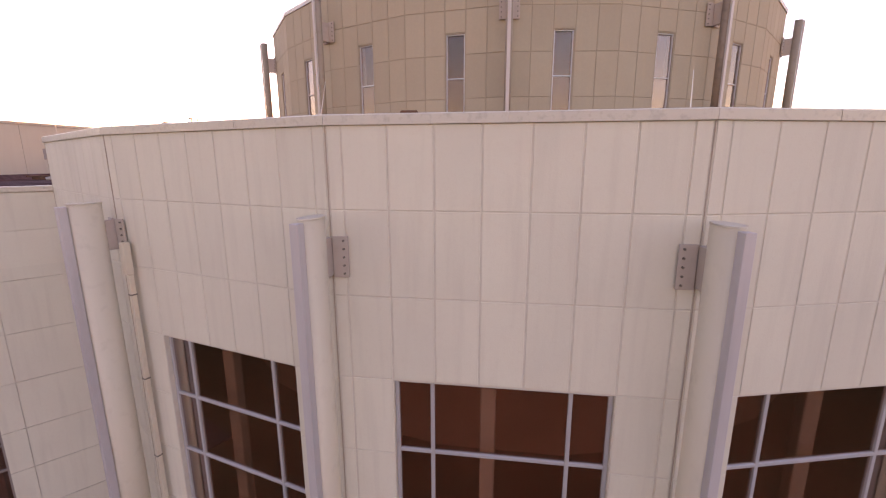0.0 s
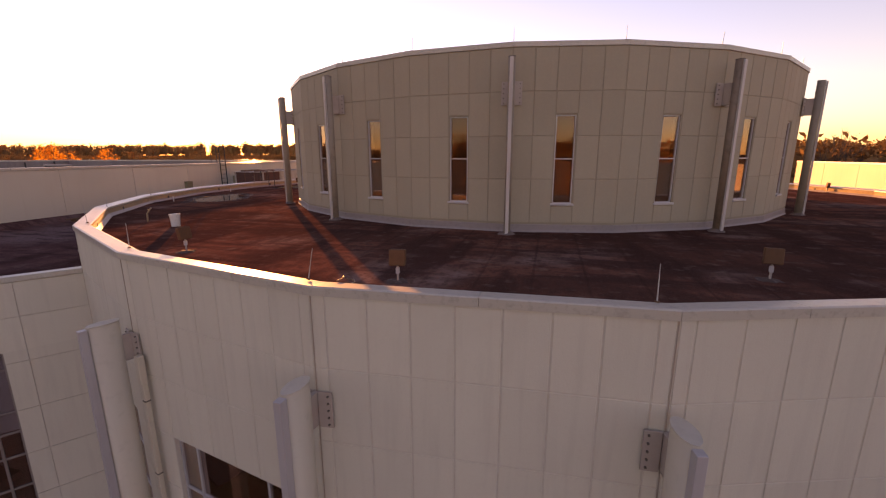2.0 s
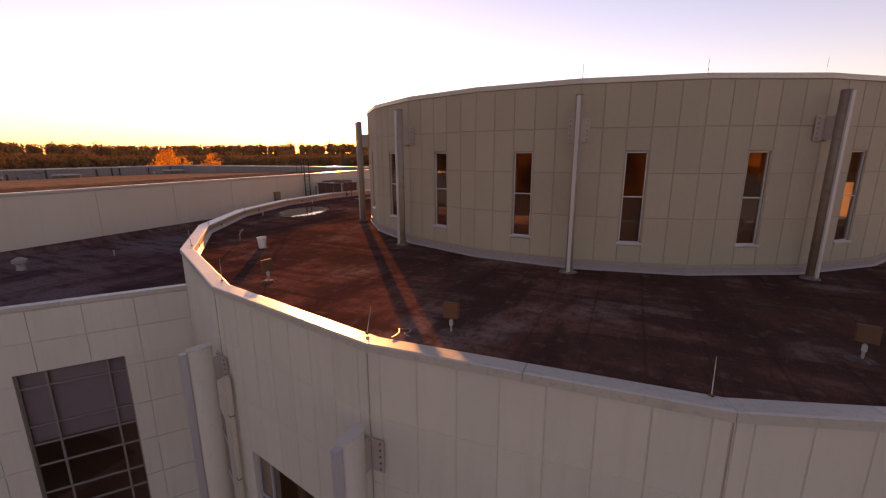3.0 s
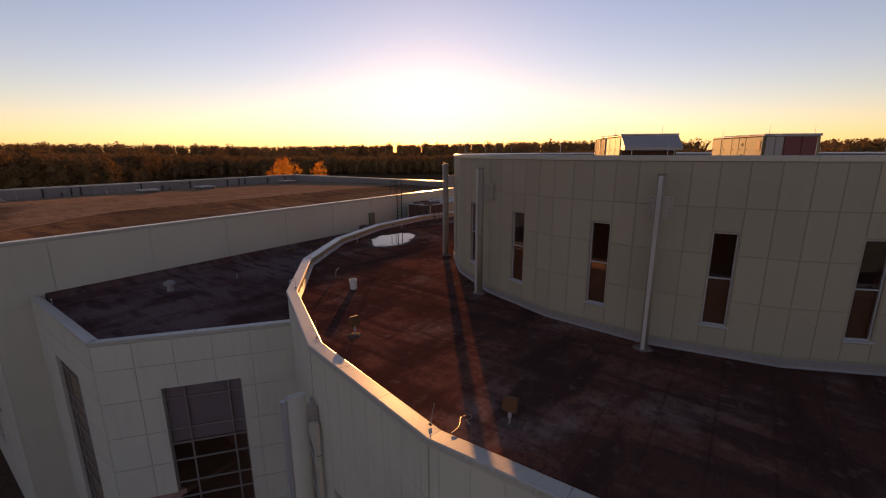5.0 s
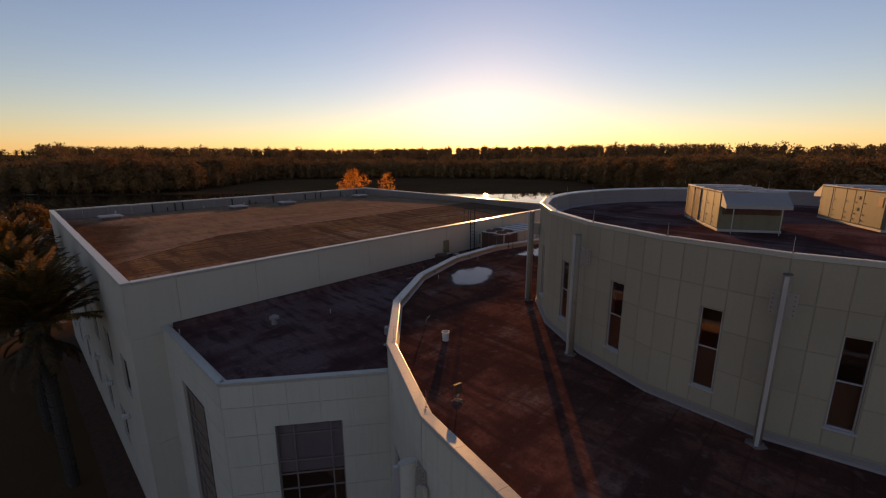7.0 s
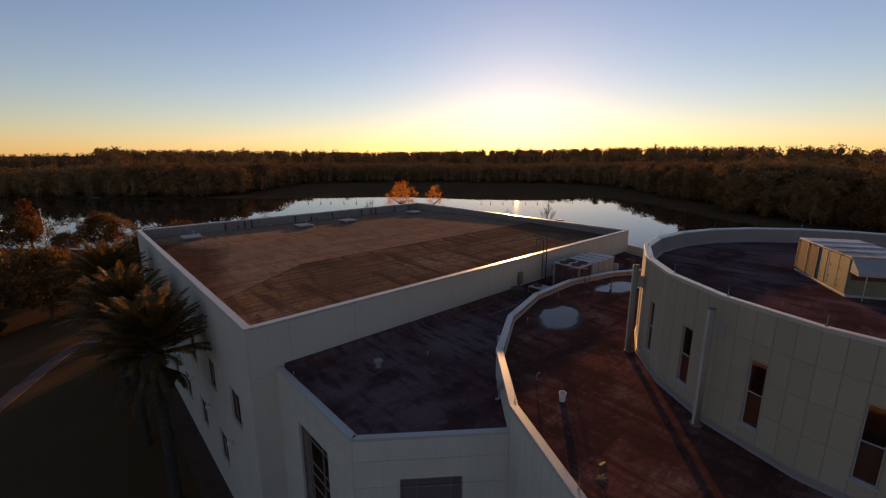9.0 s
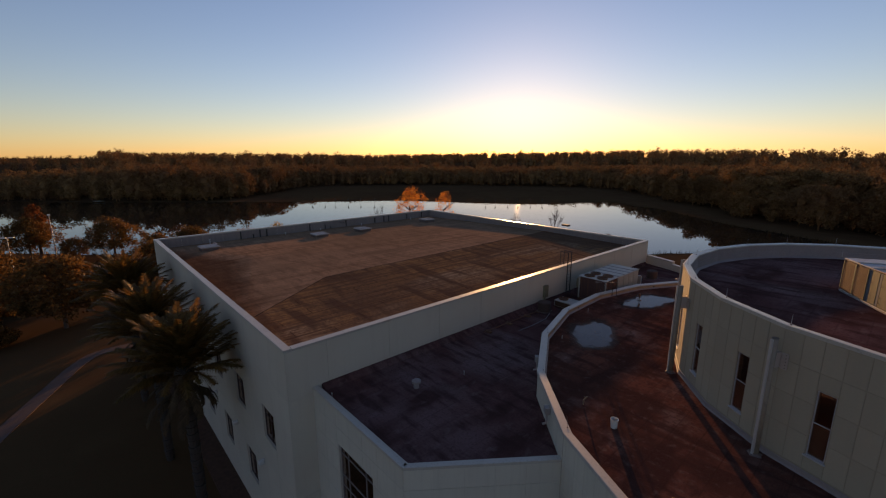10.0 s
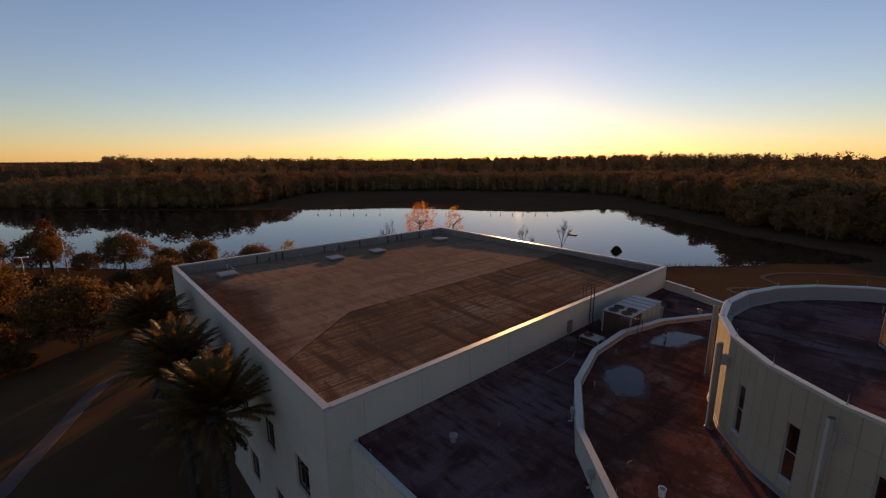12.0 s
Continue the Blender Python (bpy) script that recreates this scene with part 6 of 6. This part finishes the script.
# The last four, mostly hidden by the wing, are added to shade the lawn.
for x, y, s, rz in ((-115.8, 16.7, 0.83, 70), (-122.1, 10.8, 0.65, 20), (-141.5, -12.2, 1.04, 130), (-154.6, -23.5, 0.94, 200), (-133.6, -4.1, 0.57, 250), (-81.1, -6.6, 1.1, 40), (-103.4, -19.2, 1.26, 300), (-118, -26.3, 0.91, 160), (-99.5, -34.4, 1.26, 210), (-89.3, -25.7, 1.07, 330), (-126.8, -39.7, 0.96, 20), (-112.3, -43.8, 0.96, 120), (-93.7, -46.2, 1.07, 270), (-92.6, 6.6, 0.97, 10), (-81.4, 13.6, 0.98, 60), (-100.3, 24.1, 0.87, 180), (-75.9, 26.5, 0.79, 15), (-85.5, 38.1, 0.78, 100)):
    copy_thing(oak, Matrix.Translation((x, y, 0)) @ Matrix.Rotation(radians(rz), 4, "Z") @ Matrix.Diagonal((s, s, s, 1)))
tree(23, 13.5, 2.2, LEAF_RED, "russet-leaved tree rising among the shore trees", "shore trees", Matrix.Translation((-143.3, -10.3, 0)), 60, 0.22, 1.0)
tree(31, 18.2, 3.7, LEAF_ORANGE, "glowing orange autumn tree behind the wing", "autumn trees", Matrix.Translation((-79.0, 54.5, 0)), 80, 0.12, 1.0)
tree(37, 17.4, 2.7, LEAF_ORANGE, "thinner orange autumn tree behind the wing", "autumn trees", Matrix.Translation((-72.6, 58.8, 0)), 34, 0.11, 1.0)
bush = tree(41, 2.6, 1.7, LEAF, "low dark shrub on the lake bank", "bank shrubs", Matrix.Translation((-78.2, -13.0, 0)), 70, 0.12, 1.1, name="shrub")
for x, y, s in ((-79.1, -16, 1.67), (-82.8, -19.9, 1.86), (-87.6, -16.4, 1.56), (-75.2, -21.9, 1.58), (-71.3, -25.9, 1.28), (-112.9, 1.7, 1.45), (-107.3, -4.1, 1.55), (-120, -13.8, 1.54), (-124.4, -18.6, 1.63), (-107, -27.4, 1.64), (-94.2, -11, 1.27), (-97, -15.4, 1.46), (-112.1, 12.3, 1.16)):
    copy_thing(bush, Matrix.Translation((x, y, 0)) @ Matrix.Rotation(x * y, 4, "Z") @ Matrix.Diagonal((s * 1.2, s * 1.2, s, 1)))
tree(43, 3.6, 1.1, LEAF_PINE, "small rounded evergreen on the lake bank", "bank evergreens", Matrix.Translation((-56.6, 104.5, 0)), 90, 0.12, 1.2)
tree(47, 13.3, 2.6, LEAF_GOLD, "olive-gold half-bare tree showing over the wing parapet", "autumn trees", Matrix.Translation((-80.2, 24.3, 0)), 34, 0.12, 1.0)


def bare_tree(seed, high, m, label):
    t = thing("bare_tree", label, "tree", "bare trees", at=m)
    r = random.Random(seed)
    bm = bmesh.new()

    def grow(p, d, length, rad, depth):
        q = p + d * length
        tube(bm, p, q, rad, rad * 0.6, 3 if depth > 2 else 6, False)
        if depth < 5:
            for _ in range(4 if depth in (0, 2) else 3):
                n = (d + Vector((r.uniform(-1, 1), r.uniform(-1, 1), r.uniform(0.1, 0.9))) * 0.6).normalized()
                grow(p.lerp(q, r.uniform(0.45, 1.0)), n, length * r.uniform(0.55, 0.8), max(rad * 0.5, 0.012), depth + 1)

    grow(Vector((0, 0, -0.05)), Vector((0, 0, 1)), high * 0.27, high * 0.011, 0)
    part("branches", bm, BARK, t)
    return t


bt = bare_tree(5, 14.0, Matrix.Translation((-68.3, 96, 0)), "leafless grey tree on the near shore")
for x, y, s in ((-79, 46.3, 1.3), (-80.5, 44.6, 1.1), (-80.6, 94.3, 0.73), (-76.8, 93.5, 0.49), (72, 128, 2.0), (85, 120, 1.9), (95, 130, 1.8), (64, 135, 1.7)):
    copy_thing(bt, Matrix.Translation((x, y, 0)) @ Matrix.Rotation(x, 4, "Z") @ Matrix.Diagonal((s, s, s, 1)))


# young trees staked along the far shore
sap = bare_tree(9, 4.2, Matrix.Translation((-214.3, 92.8, 0)), "young leafless tree on the far shore")
for x, y in ((-209.5, 97.6), (-205.8, 101.5), (-200.9, 106.4), (-196.4, 111.3), (-191.5, 116.7), (-151.3, 158.8), (-147.8, 162.4), (-143.5, 167.1), (-140, 171.2), (-135.6, 175.9), (-131.6, 180.6)):
    copy_thing(sap, Matrix.Translation((x, y, 0)) @ Matrix.Rotation(x, 4, "Z") @ Matrix.Diagonal((0.8, 0.8, 1, 1)))


# ---- palms ----
def palm(seed, trunk_h, frond_len, m, label):
    t = thing("palm_tree", label, "palm", "palms beside the wing", at=m)
    r = random.Random(seed)
    bm = bmesh.new()
    n = 22
    for k in range(n):
        z0, z1 = trunk_h * k / n, trunk_h * (k + 1) / n
        tube(bm, (0, 0, z0), (0, 0, z1 + 0.03), 0.27 + 0.02 * (k % 2), 0.35 + 0.02 * (k % 2), 11)
    tube(bm, (0, 0, trunk_h - 0.5), (0, 0, trunk_h + 0.5), 0.4, 0.62, 12)
    tube(bm, (0, 0, trunk_h + 0.5), (0, 0, trunk_h + 1.1), 0.62, 0.2, 12)
    part("trunk", bm, PALM_BARK, t)

    def frond(vs, fs, az, up, length, bend, root):
        """A feather frond: a tapered midrib of short faces with two ranks of narrow leaflets set in a shallow V."""
        side = Vector((-math.sin(az), math.cos(az), 0))
        side = (side + Vector((0, 0, r.uniform(-0.35, 0.35)))).normalized()
        p, ang, steps = Vector(root), up, 18
        line = [p.copy()]
        for s in range(steps):
            ang -= (bend / steps) * (0.3 + 1.4 * s / steps)
            p = p + Vector((math.cos(az) * math.cos(ang), math.sin(az) * math.cos(ang), math.sin(ang))) * (length / steps)
            line.append(p.copy())
        for s in range(1, steps + 1):
            a, b = line[s - 1], line[s]
            d = (b - a).normalized()
            nrm = side.cross(d)
            w = 0.045 * (1 - 0.85 * s / steps)
            i = len(vs)
            vs += [a + side * w, a - side * w, b - side * w * 0.9, b + side * w * 0.9]
            fs.append((i, i + 1, i + 2, i + 3))
            if s < 4:
                continue
            lw = length * 0.17 * math.sin(math.pi * (0.1 + 0.84 * s / steps)) ** 0.6
            for sg in (-1, 1):
                for h in (0.0, 0.25, 0.5, 0.75):
                    o = a.lerp(b, h)
                    reach = lw * r.uniform(0.75, 1.1)
                    tip = o + (side * sg * 0.75 + d * 0.75 + nrm * r.uniform(-0.1, 0.35)).normalized() * reach - Vector((0, 0, reach * 0.14))
                    i = len(vs)
                    vs += [o - d * 0.05, o + d * 0.05, tip]
                    fs.append((i, i + 1, i + 2))

    vs, fs = [], []
    for k in range(104):
        q = k / 103
        az = k * 2.39996 + r.uniform(-0.2, 0.2)
        root = (0.34 * q * math.cos(az), 0.34 * q * math.sin(az), trunk_h + 0.95 - 0.55 * q)
        frond(vs, fs, az, 1.52 - 1.12 * q ** 1.1 + r.uniform(-0.1, 0.1), frond_len * r.uniform(0.85, 1.12), 0.55 + 0.35 * r.random(), root)
    part("crown", soup("crown", [v[:] for v in vs], fs, FROND), FROND, t)
    # Dry fronds added to stand in for the darkness below the crown.
    vs, fs = [], []
    for k in range(22):
        az = k * 2.39996 + r.uniform(-0.3, 0.3)
        root = (0.36 * math.cos(az), 0.36 * math.sin(az), trunk_h + 0.3 - 1.6 * r.random())
        frond(vs, fs, az, -0.35 + r.uniform(-0.3, 0.3), frond_len * r.uniform(0.5, 0.75), 1.3, root)
    part("skirt", soup("skirt", [v[:] for v in vs], fs, DEAD_FROND), DEAD_FROND, t, "added dry brown fronds darkening below the crown")
    return t


pa = palm(3, 10.5, 3.9, Matrix.Translation((-31.2, -0.1, 0)), "date palm with dense upswept fronds beside the wing")
for x, y, rz, s in ((-39.6, -0.7, 50, 1.0), (-51.2, -0.9, 110, 1.02)):
    copy_thing(pa, Matrix.Translation((x, y, 0)) @ Matrix.Rotation(radians(rz), 4, "Z") @ Matrix.Diagonal((s, s, s, 1)))


# ---- car park lamps ----
def pole_lamp(m, high):
    l = thing("street_lamp", "slim pole lamp with flat twin heads", "street lamp", "car park lamps", at=m)
    bm = bmesh.new()
    tube(bm, (0, 0, 0), (0, 0, 0.6), 0.26, 0.26, 14)
    part("plinth", bm, CONCRETE, l)
    bm = bmesh.new()
    tube(bm, (0, 0, 0.6), (0, 0, high), 0.11, 0.07, 10)
    part("pole", bm, GALV, l)
    for s in (-1, 1):
        bm = bmesh.new()
        box(bm, min(s * 0.1, s * 0.95), max(s * 0.1, s * 0.95), -0.22, 0.22, high - 0.02, high + 0.14, 0.03)
        part("lamp_head", bm, WHITE, l)
    return l


first = pole_lamp(Matrix.Translation((-103.5, -12.4, 0)) @ Matrix.Rotation(1.2, 4, "Z"), 10.7)
copy_thing(first, Matrix.Translation((-138, -7.6, 0)))


# ---- far woods ----
def wood_tree(seed, kind, leaves, size, heart):
    """A tree of unit height: lobed crown of leaf clumps round a dark heart, and a trunk."""
    g = np.random.default_rng(seed)
    wide = {"broad": 0.27, "tall": 0.2, "bare": 0.2}[kind]
    cs, rs = [], []
    for k in range(12):
        a, z = k * 2.4 + g.uniform(-0.4, 0.4), 0.12 + 0.74 * (k + g.random()) / 12
        o = wide * math.sqrt(max(0.05, 1 - ((z - 0.45) / 0.5) ** 2)) * g.uniform(0.5, 0.95)
        cs.append((o * math.cos(a), o * math.sin(a), z))
        rs.append(g.uniform(0.11, 0.17))
    cs.append((0, 0, 0.86))
    rs.append(0.13)
    v, f = leaf_quads(cs, rs, leaves, size, g, 0.65)
    q = v.reshape(-1, 4, 3)
    mid = q.mean(1, keepdims=True)
    v = (mid + (q - mid) * [0.85, 0.85, 0.95]).reshape(-1, 3)
    if kind != "bare":
        ico = bmesh.new()
        for z, w, h in ((0.3, wide * heart, 0.2), (0.58, wide * heart * 0.9, 0.19)):
            r = bmesh.ops.create_icosphere(ico, subdivisions=2, radius=1.0)
            for p in r["verts"]:
                s = g.uniform(0.8, 1.15)
                p.co = Vector((p.co.x * w * s, p.co.y * w * s, z + p.co.z * h * s))
        ico.verts.index_update()
        cv = np.array([p.co[:] for p in ico.verts])
        tri = [[p.index for p in q.verts] for q in ico.faces]
        cf = np.array([(a, b_, c_, a) for a, b_, c_ in tri])
        f = np.concatenate([f, cf + len(v)])
        v = np.concatenate([v, cv])
        ico.free()
    tv = np.array([(-0.016, 0, 0), (0.016, 0, 0), (0.008, 0, 0.75), (-0.008, 0, 0.75), (0, -0.016, 0), (0, 0.016, 0), (0, 0.008, 0.75), (0, -0.008, 0.75)])
    tf = np.array([(0, 1, 2, 3), (4, 5, 6, 7)])
    return np.concatenate([v, tv]), np.concatenate([f, tf + len(v)])


FRONT = [(-75, 120), (-51, 126), (-38, 140), (-22, 150), (-8, 150), (-5, 160), (1.0, 174), (8.2, 188), (13.3, 211), (19.1, 253), (22.2, 292), (25.5, 329), (32.3, 356), (43.4, 359), (54.9, 370), (65.1, 368), (70.7, 294), (75.9, 264), (86.8, 296), (95.1, 342), (98.5, 363), (102.9, 401), (112, 520), (125, 520), (126, 300), (150, 120), (240, 115), (285, 120), (315, 126)]
TALL = [(-75, 18), (-28, 21), (-15, 22), (-7, 22), (-4.5, 19.5), (-1, 20), (10, 21), (20, 19), (30, 17), (40, 15.5), (60, 16), (70, 19), (82, 20), (88, 18), (92, 15), (97, 13), (125, 12), (130, 18), (150, 23), (240, 23), (315, 18)]


def inside(x, y, poly):
    hit, n = False, len(poly)
    for i in range(n):
        (x0, y0), (x1, y1) = poly[i], poly[(i + 1) % n]
        if (y0 > y) != (y1 > y) and x < (x1 - x0) * (y - y0) / (y1 - y0) + x0:
            hit = not hit
    return hit


def woods(name, kinds, leaves, size, number, mat, seed, label, reach, azimuths, dense, low=1.0, giants=0.03, heart=0.45, start=0.0):
    g = np.random.default_rng(seed)
    models = [wood_tree(seed * 10 + i, k, leaves, size, heart) for i, k in enumerate(kinds)]
    vs, fs, base = [], [], 0
    az0, az1 = azimuths
    made = 0
    while made < number:
        az = g.uniform(az0, az1)
        r0 = np.interp(az, *zip(*FRONT))
        r = r0 + start + reach * g.random() ** dense
        x, y = -5 - r * math.sin(radians(az)), -4 + r * math.cos(radians(az))
        if inside(x, y, LAKE):
            continue
        h = low * np.interp(az, *zip(*TALL)) * g.uniform(0.88 if r - r0 > 25 else 0.5, 1.04) * (1.22 if g.random() < giants else 1.0)
        v, f = models[g.integers(len(models))]
        a = g.uniform(0, 6.283)
        w = h * g.uniform(0.95, 1.35)
        q = np.empty_like(v)
        q[:, 0] = x + w * (v[:, 0] * math.cos(a) - v[:, 1] * math.sin(a))
        q[:, 1] = y + w * (v[:, 0] * math.sin(a) + v[:, 1] * math.cos(a))
        q[:, 2] = rise(x, y) - 0.2 + h * v[:, 2]
        vs.append(q)
        fs.append(f + base)
        base += len(v)
        made += 1
    me = soup(name, np.concatenate(vs).tolist(), [q[:3] if q[3] == q[0] else q for q in np.concatenate(fs).tolist()], mat)
    ob = new(name, me)
    tagged(ob, label, "woods", kind="stuff")


woods("woods_near", ["broad", "tall", "broad", "broad", "tall"], 160, 0.025, 200, WOODS, 3, "dense brown wood along the near end of the lake", 60, (-12, 21), 0.9, 1.0, 0.0, 0.3)
woods("woods_flank", ["broad", "tall", "broad"], 14, 0.042, 110, WOODS, 6, "brown wood beyond the opposite wing", 85, (-45, -12), 1.0, 1.0, 0.0)
woods("woods_edge", ["tall", "broad", "broad", "broad"], 34, 0.033, 950, WOODS, 4, "dense brown wood along the far shore", 80, (21, 97), 1.0)
woods("woods_beyond", ["broad", "broad", "tall", "broad"], 13, 0.042, 1900, WOODS, 5, "wooded rise behind the lake up to the skyline", 410, (-40, 86.8), 0.6, start=50)
woods("woods_sparse", ["broad", "bare", "broad"], 12, 0.046, 480, WOODS, 7, "scattered trees on the open rise", 420, (86.8, 125), 0.8, 0.65)
woods("woods_behind", ["broad", "tall", "broad"], 12, 0.046, 300, WOODS, 13, "trees round the grounds behind the building", 70, (125, 315), 1.0)

# float on the lake and dock on the far shore
fl = thing("lake_float", "small dark float lying on the lake", "float", at=Matrix.Translation((-84.3, 128, 0.06)))
bm = bmesh.new()
box(bm, -1.4, 1.4, -0.7, 0.7, 0.12, 0.3, 0.03)
part("deck", bm, DARK, fl)
for y in (-0.45, 0.45):
    bm = bmesh.new()
    tube(bm, (-1.35, y, 0.06), (1.35, y, 0.06), 0.16, 0.16, 12)
    part("pontoon", bm, RUST, fl)
dk = thing("dock", "low pale wooden dock on the far shore", "dock", at=Matrix.Translation((-297.9, 9.1, 0)) @ Matrix.Rotation(radians(20), 4, "Z"))
for k in range(12):
    bm = bmesh.new()
    box(bm, -3.0 + 0.5 * k, -2.53 + 0.5 * k, -1.6, 1.6, 0.62, 0.7)
    part("plank", bm, UNIT, dk)
for x in (-2.7, 2.7):
    for y in (-1.4, 1.4):
        bm = bmesh.new()
        tube(bm, (x, y, -0.1), (x, y, 1.3), 0.12)
        part("pile", bm, BARK, dk)

# reeds along the near bank
g = np.random.default_rng(9)
vs, fs = [], []
edge = [Vector(p) for p in lake_edge]
for i, p in enumerate(edge):
    q = edge[(i + 1) % len(edge)]
    if p.y < -60 or p.x < -300:
        continue
    for _ in range(int((q - p).length * 5)):
        o = p.lerp(q, g.random()) + Vector(g.normal(0, 0.6, 2))
        h, a = g.uniform(0.3, 1.2), g.uniform(0, 6.28)
        k = len(vs)
        dx, dy = 0.07 * math.cos(a), 0.07 * math.sin(a)
        vs += [(o.x - dx, o.y - dy, 0), (o.x + dx, o.y + dy, 0), (o.x + g.normal(0, 0.12), o.y + g.normal(0, 0.12), h)]
        fs.append((k, k + 1, k + 2))
tagged(new("shore_reeds", soup("shore_reeds", vs, fs, REED)), "brown reeds fringing the lake", "reeds", kind="stuff")

# ---- facing panels of the drums ----
for me, m in near_low:
    p = part("panel", me, PANEL, drum_low)
    p.matrix_basis = m
p = part("panels_beyond", join_meshes("panels_beyond", rest_low, PANEL), PANEL, drum_low)
p["kind"] = "stuff"
for me, m in near_high:
    p = part("panel", me, PANEL_IN, drum_high)
    p.matrix_basis = m
p = part("panels_beyond", join_meshes("panels_beyond", rest_high, PANEL_IN), PANEL_IN, drum_high)
p["kind"] = "stuff"
